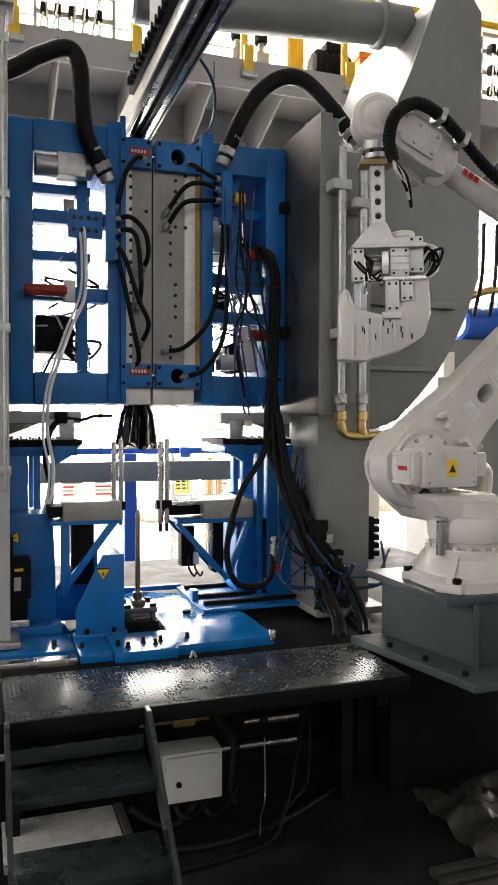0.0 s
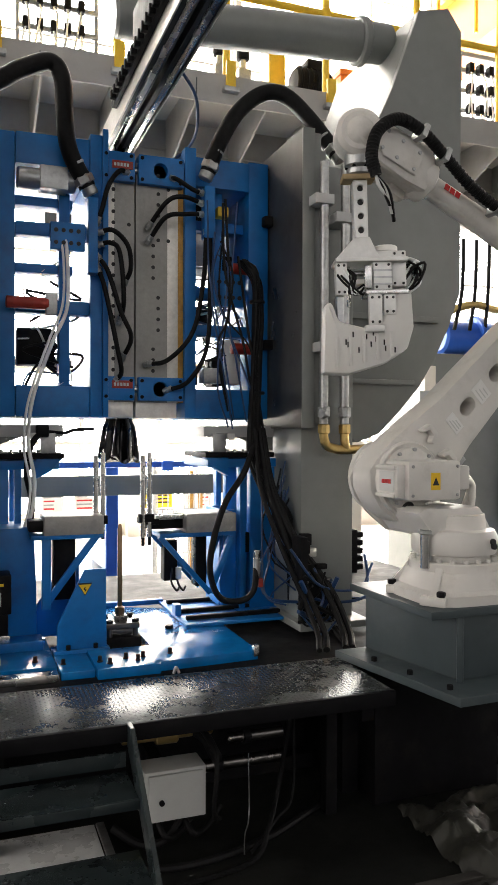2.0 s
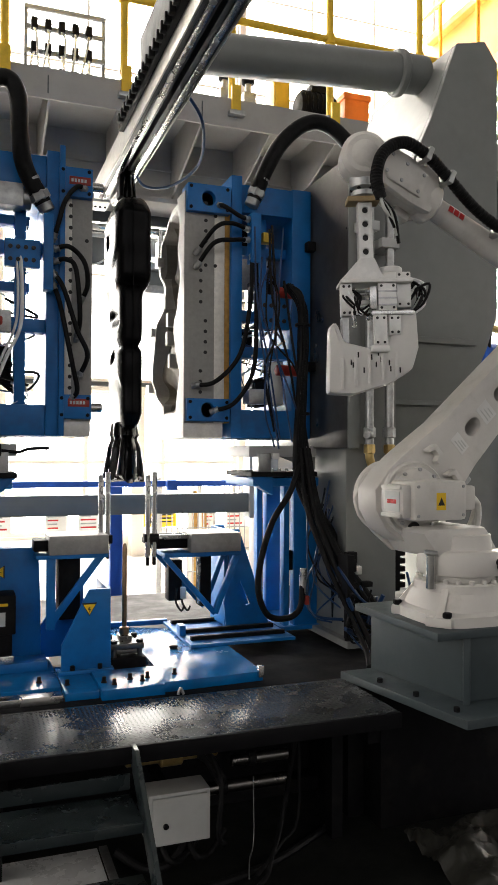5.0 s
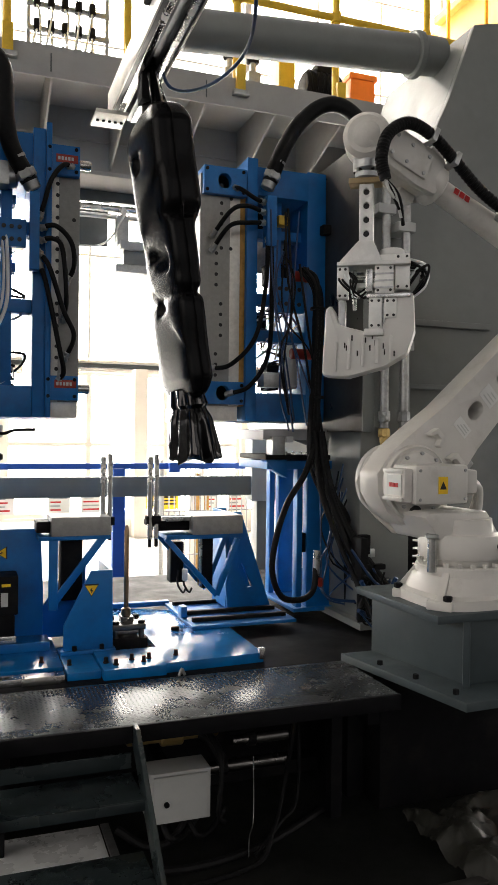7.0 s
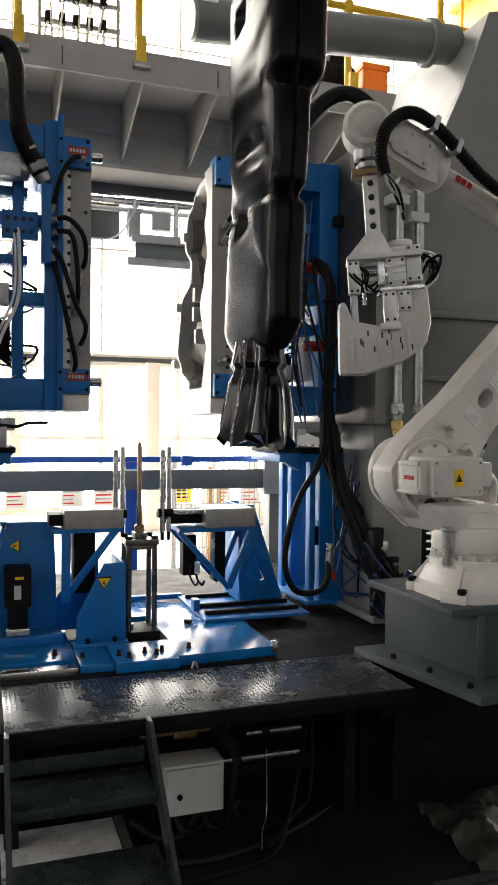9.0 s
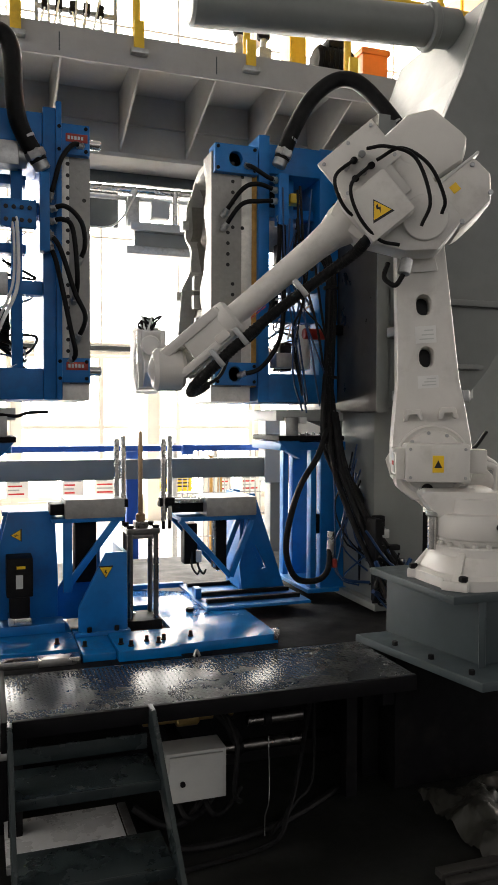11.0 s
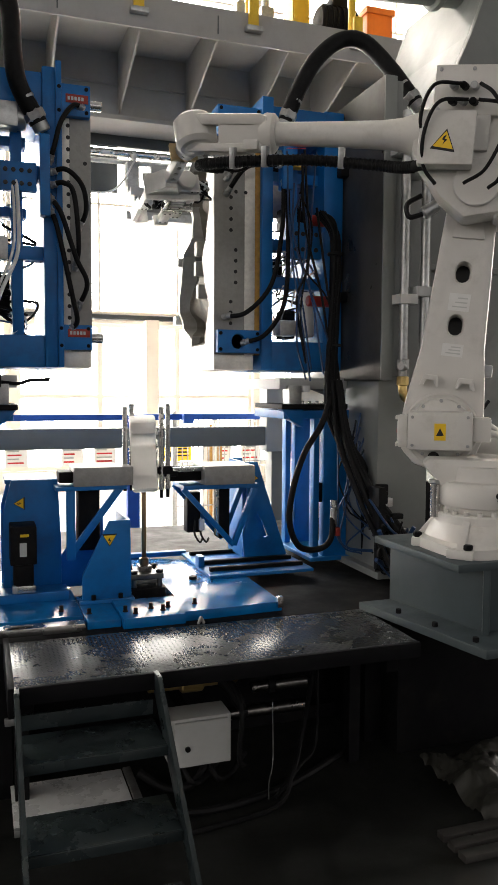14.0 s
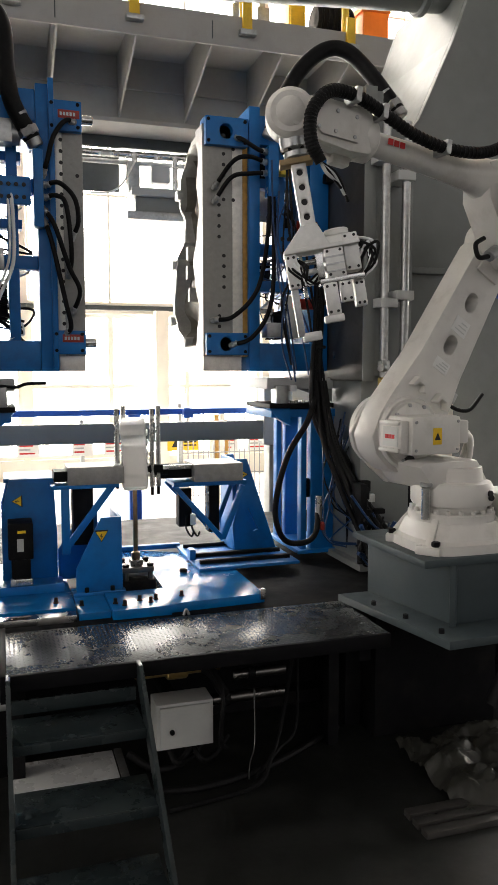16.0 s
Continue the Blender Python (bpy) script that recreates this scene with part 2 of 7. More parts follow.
def add_prism(bm, outline, y0, y1, m=None, bev=0.0, holes=()):
    """An outline in x, z pushed from y0 to y1, with openings."""
    t = bmesh.new()
    edges = []
    for loop in (outline, *holes):
        vs = [t.verts.new((x, y0, z)) for x, z in loop]
        edges += [t.edges.new((vs[i], vs[(i + 1) % len(vs)])) for i in range(len(vs))]
    bmesh.ops.triangle_fill(t, use_beauty=True, use_dissolve=False, edges=edges)
    f = t.faces[:]
    ex = bmesh.ops.extrude_face_region(t, geom=f)
    bmesh.ops.translate(t, verts=[v for v in ex["geom"] if isinstance(v, bmesh.types.BMVert)], vec=(0, y1 - y0, 0))
    bmesh.ops.recalc_face_normals(t, faces=t.faces[:])
    bmesh.ops.dissolve_limit(t, angle_limit=0.01, verts=t.verts[:], edges=t.edges[:])
    if bev:
        sharp = [e for e in t.edges if len(e.link_faces) == 2 and e.calc_face_angle() > 0.6]
        bmesh.ops.bevel(t, geom=sharp, offset=bev, segments=2, affect="EDGES", profile=0.6)
    merge(bm, t, m)


def prism(outline, y0, y1, m=None, bev=0.003, holes=()):
    bm = bmesh.new()
    add_prism(bm, outline, y0, y1, m, bev, holes)
    return bm


def rect(x0, z0, x1, z1):
    return [(x0, z0), (x1, z0), (x1, z1), (x0, z1)]


def slot(cx, cz, w, h, seg=6):
    """An upright slot with round ends."""
    r, out = w / 2, []
    for s, c in ((1, cz + h / 2 - r), (-1, cz - h / 2 + r)):
        for i in range(seg + 1):
            a = math.pi * i / seg + (0 if s > 0 else math.pi)
            out.append((cx + r * math.cos(a), c + r * math.sin(a)))
    return out


TURN_X = Matrix.Rotation(math.pi / 2, 4, "Z")  # sends an x-z outline to the y-z plane

# ---- hall ----
def hall():
    tagged(part("ground", box(-14, -12, -0.2, 24, 30, 0.35, 0), M_GREENFLOOR, smooth=False), "worn grey workshop floor with deck shade in its colour", "floor", kind="structure")
    # added slab: lighter copy of the floor where daylight falls
    tagged(part("floor_aisle", box(-6, 4.42, 0.35, 12, 9.5, 0.354, 0), M_LITFLOOR, smooth=False), "concrete with painted daylight behind the press", "floor", kind="structure")
    bands = ((0.6, 2.36), (2.48, 8.9))
    bays = [(-11.6 + i * 3.0, -8.68 + i * 3.0) for i in range(11)]
    holes = [rect(x0, lo, x1, hi) for lo, hi in bands for x0, x1 in bays]
    tagged(part("wall_north", prism(rect(-14, 0, 24, 10), 9.5, 9.75, bev=0, holes=holes), M_HALLWALL, smooth=False), "cream rendered hall wall with bands of tall windows", "wall", kind="structure")
    n = 0
    for lo, hi in bands:
        for x0, x1 in bays:
            n += 1
            w = tagged(new("window_%d" % n), "cream framed factory window full of daylight", "window", kind="structure")
            w.location = (x0, 9.6, lo)
            bm = bmesh.new()
            for k in range(4):
                c = 0.02 + k * (x1 - x0 - 0.04) / 3
                add_box(bm, c - (0.03 if hi < 3 else 0.012), -0.03, 0, c + (0.03 if hi < 3 else 0.012), 0.04, hi - lo)
            for k in range(3 if hi < 3 else 6):
                c = 0.02 + k * (hi - lo - 0.04) / (2 if hi < 3 else 5)
                add_box(bm, 0, -0.035, c - (0.025 if hi < 3 else 0.012), x1 - x0, 0.03, c + (0.025 if hi < 3 else 0.012))
            part("window_frame", bm, M_HALLWALL, w, smooth=False)
    tagged(part("trim", box(-13.9, 9.40, 2.40, 23.9, 9.496, 2.455, 0.004), M_DARKGREY), "dark steel rail under the upper windows", "rail", kind="structure")
    for x in (-4.1, 1.97, 7.9):
        tagged(part("trim", box(x - 0.08, 9.30, 0.356, x + 0.08, 9.496, 2.396, 0.004), M_HALLWALL), "cream pilaster between the windows", "pilaster", kind="structure")
    tagged(part("backdrop", box(-18, 10.6, -1, 28, 10.7, 11, 0), M_DAY, smooth=False), "overexposed white daylight outside the windows", "sky", kind="structure")
    flip = Matrix(((0, 1, 0, 0), (1, 0, 0, 0), (0, 0, 1, 0), (0, 0, 0, 1)))
    # unseen walls and ceiling, added to close the hall; their windows are invented
    tagged(part("wall_east", prism(rect(-12, 0, 9.5, 10), 24, 24.25, m=flip, bev=0, holes=[rect(-10, 2.5, -1, 8), rect(0, 2.5, 9, 8)]), M_ROOF, smooth=False), "unseen grey sheeted hall wall with added wide windows", "wall", kind="structure")
    tagged(part("wall_west", prism(rect(-12, 0, 9.5, 10), -14.25, -14.0, m=flip, bev=0, holes=[rect(-10, 2.5, -1, 8), rect(0, 2.5, 9, 8)]), M_ROOF, smooth=False), "unseen grey sheeted hall wall with added wide windows", "wall", kind="structure")
    tagged(part("wall_south", prism(rect(-14, 0, 24, 10), -12.25, -12.0, bev=0, holes=[rect(-12, 4.0, 4, 8.5), rect(6, 4.0, 22, 8.5)]), M_ROOF, smooth=False), "unseen grey sheeted hall wall with added high windows", "wall", kind="structure")
    tagged(part("ceiling", box(-14, -12, 10, 24, 9.75, 10.2, 0), M_ROOF, smooth=False), "unseen grey sheeted hall ceiling", "ceiling", kind="structure")


# ---- machine bed and deck ----
def machine_bed():
    b = thing("machine_bed", "black oily machine bed under the press with shade in its colour", "machine bed", 0, 0, 0)
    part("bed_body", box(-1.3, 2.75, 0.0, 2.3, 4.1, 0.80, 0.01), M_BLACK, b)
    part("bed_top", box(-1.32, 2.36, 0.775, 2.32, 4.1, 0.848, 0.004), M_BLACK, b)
    # legs and beam are coloured black for the darkness below the bed
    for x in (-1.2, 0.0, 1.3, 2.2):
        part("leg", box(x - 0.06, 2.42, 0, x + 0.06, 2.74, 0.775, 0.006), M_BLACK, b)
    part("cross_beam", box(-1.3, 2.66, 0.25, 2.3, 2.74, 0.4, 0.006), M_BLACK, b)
    for z, x0, x1, r in ((0.735, 0.62, 0.93, 0.011), (0.69, 0.74, 0.92, 0.016), (0.55, 0.70, 0.98, 0.02)):
        part("pipe", cyl((x0, 2.2 if z > 0.6 else 2.35, z), (x1, 2.2 if z > 0.6 else 2.35, z), r), M_ROD, b, "dull steel pipe")
        part("pipe_collar", cyl((x0 + 0.05, 2.2 if z > 0.6 else 2.35, z), (x0 + 0.075, 2.2 if z > 0.6 else 2.35, z), r * 1.35), M_BLACK, b)
    return b


def platform():
    p = thing("platform", "dark wet chequer plate deck before the press", "platform", 0, 0, 0)
    part("deck_plate", box(0.05, 1.995, 0.838, 1.19, 2.357, 0.848, 0.002), M_CHEQUER, p, "dark wet chequer plate")
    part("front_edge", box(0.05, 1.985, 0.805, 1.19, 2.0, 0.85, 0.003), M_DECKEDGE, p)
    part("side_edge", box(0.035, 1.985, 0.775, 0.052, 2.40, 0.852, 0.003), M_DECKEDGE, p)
    # beam, posts and bearers: under-deck shade put into their black
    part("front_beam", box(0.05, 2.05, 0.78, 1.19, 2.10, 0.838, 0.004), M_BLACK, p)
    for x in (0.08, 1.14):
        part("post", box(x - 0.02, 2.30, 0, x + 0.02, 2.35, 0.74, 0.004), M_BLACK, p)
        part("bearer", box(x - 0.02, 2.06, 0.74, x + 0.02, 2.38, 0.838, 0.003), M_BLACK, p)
    # raised lozenges
    verts, faces = [], []
    d = 0.0125
    for j in range(26):
        for i in range(88):
            cx, cy = 0.062 + i * 0.01285, 2.006 + j * 0.0133
            a = math.radians(45 if (i + j) % 2 else -45)
            k = len(verts)
            for u, v, h in ((-0.0062, 0, 0), (0, -0.0021, 0), (0.0062, 0, 0), (0, 0.0021, 0), (-0.0035, 0, 0.0009), (0.0035, 0, 0.0009)):
                verts.append((cx + u * math.cos(a) - v * math.sin(a), cy + u * math.sin(a) + v * math.cos(a), 0.848 + h))
            faces += [(k, k + 1, k + 4), (k + 1, k + 2, k + 5), (k + 1, k + 5, k + 4), (k + 2, k + 3, k + 5), (k + 3, k, k + 4), (k + 3, k + 4, k + 5)]
    me = bpy.data.meshes.new("tread_pattern")
    me.from_pydata(verts, [], faces)
    me.materials.append(M_CHEQUER)
    ob = new("tread_pattern", me)
    ob.parent = p
    tagged(ob, "raised lozenges of the chequer plate", kind="stuff")
    return p


def steps():
    s = thing("steps", "dark grey steel steps with flat treads before the deck", "steps", 0, 0, 0)
    lean = 0.155 / 0.128
    for x in (0.055, 0.405):
        o = [(1.95, 0.852), (1.998, 0.852), (1.998, 0.80), (2.02 - lean * 0.5, 0.35), (1.95 - lean * 0.5, 0.35)]
        bm = bmesh.new()
        add_prism(bm, o, x - 0.006, x + 0.006, m=Matrix(((0, 1, 0, 0), (1, 0, 0, 0), (0, 0, 1, 0), (0, 0, 0, 1))), bev=0.002)
        part("stringer", bm, M_STEP, s)
    for k in range(1, 4):
        z, y = 0.852 - 0.128 * k, 1.99 - 0.152 * k
        bm = bmesh.new()
        add_box(bm, 0.062, y, z - 0.006, 0.399, y + 0.165, z, 0.002)
        add_box(bm, 0.062, y - 0.004, z - 0.024, 0.399, y + 0.004, z + 0.001, 0.002)
        part("tread", bm, M_STEP, s)
    part("kick_plate", box(0.062, 2.0, 0.735, 0.398, 2.008, 0.775, 0.002), M_STEP, s)
    part("rear_rail", box(0.03, 2.12, 0.70, 0.30, 2.135, 0.72, 0.003), M_DULLSTEEL, s)
    return s


def drip_tray():
    t = thing("drip_tray", "scratched sheet steel drip tray with painted reflection on low blocks under the deck", "tray", 0, 0, 0)
    part("sheet", box(0.05, 2.14, 0.394, 0.38, 2.40, 0.40, 0.002), M_SHEET, t)
    part("rim", box(0.05, 2.125, 0.392, 0.38, 2.14, 0.412, 0.002), M_DULLSTEEL, t)
    part("strut", box(0.385, 2.1, 0.394, 0.41, 2.4, 0.404, 0.002), M_DULLSTEEL, t)
    for x in (0.09, 0.34):
        part("block", box(x - 0.03, 2.25, 0.35, x + 0.03, 2.35, 0.394, 0.004), M_BLACK, t)


def junction_box():
    j = thing("junction_box", "grey steel junction box with a round lock", "electrical box", 0.585, 2.2, 0.472)
    part("body", box(-0.092, 0, 0, 0.092, 0.1, 0.148, 0.004), M_CABINET, j)
    part("door", box(-0.082, -0.012, 0.008, 0.080, 0, 0.14, 0.003), M_CABINET, j)
    part("lock", cyl((-0.045, -0.02, 0.062), (-0.045, -0.008, 0.062), 0.008), M_BLACK, j, "black round lock")
    for x in (-0.05, 0.03):
        part("cable", tube([(x, 0.05, 0.0), (x + 0.02, 0.0, -0.045), (x + 0.08, 0.06, -0.07), (x + 0.14, 0.1, -0.03)], 0.009), M_RUBBER, j, "black cable")
    part("hanger", box(-0.02, 0.1, 0.05, 0.02, 0.56, 0.09), M_BLACK, j)


def valve_cluster():
    v = thing("pipe_valve", "greasy brass valve and pipe elbow under the deck", "valve", 0.56, 2.28, 0.70)
    part("pipe", cyl((-0.12, 0, 0), (0.16, 0, 0), 0.02), M_BRASS, v)
    part("body", cyl((-0.02, 0, 0), (0.05, 0, 0), 0.032), M_BRASS, v)
    part("handle", box(0.03, -0.02, 0.028, 0.12, 0.0, 0.034), M_YELLOW, v, "yellow lever")
    part("elbow_hose", tube([(0.1, 0, 0), (0.13, -0.03, -0.02), (0.15, -0.05, -0.06), (0.17, -0.02, -0.09)], 0.018), M_RUBBER, v)


# ---- blue base plate and what stands on it ----
def base_plate():
    p = thing("base_plate", "blue painted steel base plate with bolts on the bed", "base plate", 0, 0, 0)
    o = [(0.389, 2.38), (0.585, 2.38), (0.585, 2.40), (0.925, 2.42), (0.925, 3.05), (0.60, 3.22), (0.389, 3.22)]
    bm = bmesh.new()
    swap = Matrix(((1, 0, 0, 0), (0, 0, 1, 0), (0, 1, 0, 0), (0, 0, 0, 1)))
    add_prism(bm, o, 0.848, 0.88, m=swap, bev=0.002, holes=[rect(0.46, 2.60, 0.60, 2.95)])
    part("plate", bm, M_BLUEWET, p)
    part("side_plate", box(0.283, 2.41, 0.848, 0.386, 2.72, 0.872, 0.002), M_BLUEWET, p)
    part("wing_plate", box(-0.35, 2.50, 0.848, 0.281, 3.2, 0.868, 0.002), M_BLUEWET, p)
    for x, y in ((0.408, 2.46), (0.435, 2.43), (0.492, 2.47), (0.525, 2.44), (0.548, 2.47), (0.64, 2.48), (0.22, 2.56), (0.30, 2.50)):
        bm = bmesh.new()
        z = 0.88 if x > 0.389 else 0.87
        add_lathe(bm, [(0.009, 0), (0.009, 0.004), (0.0065, 0.004), (0.0065, 0.017), (0.005, 0.019)], Matrix.Translation((x, y, z)), 12)
        part("bolt", bm, M_BLACK, p, "black socket head bolt")
    part("end_bracket", box(0.905, 2.405, 0.862, 0.925, 2.425, 0.90, 0.003), M_STEEL, p)
    part("eye_lug", tube([(0.62, 2.36, 0.85), (0.628, 2.36, 0.868), (0.638, 2.36, 0.85)], 0.005), M_DULLSTEEL, p)
    part("guide_rail", box(-0.35, 2.40, 0.848, 0.275, 2.45, 0.872, 0.003), M_STEEL, p, "worn steel guide rail")
    part("drain_bolt", cyl((0.72, 2.80, 0.88), (0.72, 2.80, 0.892), 0.016, 10), M_BLACK, p)
    part("rear_sill", box(0.40, 3.21, 0.88, 0.80, 3.24, 0.90, 0.002), M_BLUE, p)
    return p


def blow_pin_bed():
    b = thing("lift_block", "oily black steel block under the blow pin lift", "steel block", 0.525, 2.74, 0.85)
    part("sole", box(-0.062, -0.075, 0.0, 0.062, 0.075, 0.045, 0.004), M_BLACK, b)
    part("column_sleeve", cyl((-0.03, 0.0, 0.045), (-0.03, 0, 0.058), 0.012), M_STEEL, b)
    return b


def blow_pin():
    """Cross head with four guide columns and the pin; rises about 0.27 m."""
    b = thing("blow_pin_lift", "dark steel blow pin on a lifting head with four columns", "blow pin", 0.525, 2.74, 0.90)
    part("head", box(-0.058, -0.062, 0.022, 0.058, 0.062, 0.042, 0.003), M_ROD, b)
    part("clamp_plate", box(-0.045, -0.05, 0.005, 0.045, 0.05, 0.018, 0.002), M_ROD, b)
    part("head_block", box(-0.022, -0.03, 0.042, 0.022, 0.03, 0.062, 0.003), M_ROD, b)
    for x in (-0.045, 0.045):
        for y in (-0.05, 0.05):
            part("column", cyl((x, y, -0.33), (x, y, 0.045), 0.0095), M_ROD, b)
            part("nut", cyl((x, y, 0.042), (x, y, 0.052), 0.013, 6), M_BLACK, b)
    bm = bmesh.new()
    add_lathe(bm, [(0.017, 0.06), (0.017, 0.085), (0.0085, 0.09), (0.0085, 0.36), (0.006, 0.375), (0.003, 0.38)], None, 18)
    part("pin", bm, M_OILSTEEL, b, "brown oiled blow pin")
    return b


def warning_triangle(parent, m, s=0.05, point_down=False):
    k = -1 if point_down else 1
    t = part("warning_sign", prism([(-s / 2, -k * s * 0.43), (s / 2, -k * s * 0.43), (0, k * s * 0.43)][::k], -0.0012, 0, m=m, bev=0), M_INK, parent, "yellow warning triangle sticker", smooth=False)
    bm = bmesh.new()
    i = s * 0.82
    add_prism(bm, [(-i / 2, -k * i * 0.40), (i / 2, -k * i * 0.40), (0, k * i * 0.42)][::k], -0.0022, -0.0012, m=m)
    part("sticker_face", bm, M_SIGN, t, smooth=False)
    bm = bmesh.new()
    add_prism(bm, [(-0.06 * s, 0.12 * s), (0.05 * s, 0.18 * s), (0.0, 0.02 * s), (0.1 * s, 0.0), (-0.04 * s, -0.22 * s), (0.0, -0.04 * s), (-0.1 * s, -0.02 * s)], -0.003, -0.0022, m=m)
    part("pictogram", bm, M_INK, t, smooth=False)


def tread_ribs(parent, x0, x1, y, z0, z1):
    """Raised ribs in alternating slants on the front of a tread plate box."""
    bm = bmesh.new()
    nx, nz = int((x1 - x0) / 0.019), int((z1 - z0) / 0.019)
    for i in range(nx):
        for j in range(nz):
            m = Matrix.Translation((x0 + (i + 0.5) * (x1 - x0) / nx, y, z0 + (j + 0.5) * (z1 - z0) / nz)) @ pose(0, 0, 0, 0, 45 if (i + j) % 2 else -45, 0)
            add_box(bm, -0.009, -0.0016, -0.0022, 0.009, 0.001, 0.0022, 0, m=m)
    part("tread_ribs", bm, M_CHEQALU, parent, smooth=False)


def left_pusher():
    """Blue tilting bracket with a chequer aluminium box and a triangular brace."""
    b = thing("pusher_bracket", "blue steel pusher bracket carrying an aluminium tread box", "machine bracket", 0, 0, 0)
    swap = Matrix(((0, 1, 0, 0), (1, 0, 0, 0), (0, 0, 1, 0), (0, 0, 0, 1)))
    o = [(0.295, 0.872), (0.458, 0.872), (0.455, 1.145), (0.385, 1.145), (0.362, 1.10), (0.295, 0.965)]
    part("gusset", prism(o, 2.62, 2.634, bev=0.002), M_BLUE, b)
    o2 = [(0.25, 0.872), (0.40, 0.872), (0.40, 1.14), (0.35, 1.14), (0.25, 0.985)]
    part("gusset", prism(o2, 2.86, 2.874, bev=0.002), M_BLUE, b)
    part("back_web", box(0.445, 2.634, 0.872, 0.458, 2.86, 1.145, 0.002), M_BLUE, b)
    part("foot", box(0.285, 2.605, 0.872, 0.466, 2.64, 0.884, 0.002), M_BLUE, b)
    for x in (0.33, 0.42):
        part("foot_bolt", cyl((x, 2.612, 0.884), (x, 2.612, 0.9), 0.008, 10), M_BLACK, b)
    warning_triangle(b, Matrix.Translation((0.385, 2.619, 1.08)), 0.05, True)
    tread_ribs(part("tread_box", box(0.262, 2.70, 1.252, 0.462, 2.86, 1.316, 0.003), M_CHEQALU, b, "embossed aluminium box"), 0.27, 0.455, 2.70, 1.258, 1.31)
    part("box_rail", box(0.215, 2.735, 1.262, 0.262, 2.83, 1.30, 0.003), M_BLACK, b)
    part("shelf", box(0.22, 2.705, 1.238, 0.462, 2.86, 1.252, 0.002), M_BLUE, b)
    bm = bmesh.new()
    add_box(bm, -0.009, -0.012, 0, 0.009, 0.012, 0.29, 0.002, m=axis_to((0.27, 2.72, 1.02), (0.44, 2.72, 1.245))[0])
    part("brace", bm, M_BLUE, b)
    part("brace_post", box(0.255, 2.71, 1.0, 0.285, 2.73, 1.24, 0.003), M_BLUE, b)
    part("cylinder", box(0.30, 2.76, 1.02, 0.375, 2.84, 1.235, 0.008), M_BLACK, b, "black pneumatic cylinder")
    return b


def left_motor_unit():
    b = thing("slide_unit", "blue slide unit with a black servo motor on the bed", "machine unit", 0, 0, 0)
    o = [(0.05, 0.868), (0.245, 0.868), (0.245, 1.06), (0.235, 1.27), (0.08, 1.27), (0.05, 1.15)]
    part("side_plate", prism(o, 2.80, 2.816, bev=0.003), M_BLUE, b)
    part("rear_plate", prism(o, 3.02, 3.035, bev=0.003), M_BLUE, b)
    part("top_plate", box(0.06, 2.82, 1.255, 0.24, 3.02, 1.27, 0.003), M_BLUE, b)
    part("carriage", box(-0.06, 2.70, 0.868, 0.26, 2.80, 0.90, 0.004), M_BLUE, b)
    m = part("motor", box(0.07, 2.68, 1.0, 0.155, 2.79, 1.13, 0.006), M_BLACK, b, "black servo motor")
    part("motor_foot", box(0.075, 2.685, 0.905, 0.15, 2.785, 0.93, 0.004), M_STEEL, m)
    part("motor_neck", box(0.08, 2.69, 0.93, 0.145, 2.78, 1.0, 0.006), M_BLACK, m)
    part("rating_plate", box(0.10, 2.677, 1.03, 0.122, 2.68, 1.075, 0), M_CABINET, m, smooth=False)
    part("mark", box(0.102, 2.677, 1.095, 0.13, 2.68, 1.104, 0), M_SIGN, m, smooth=False)
    warning_triangle(b, Matrix.Translation((0.105, 2.799, 1.19)) @ pose(0, 0, 0, 0, -90, 0), 0.045)
    part("rail", box(-0.2, 2.72, 0.868, 0.05, 2.80, 0.884, 0.003), M_BLACK, b)
    return b


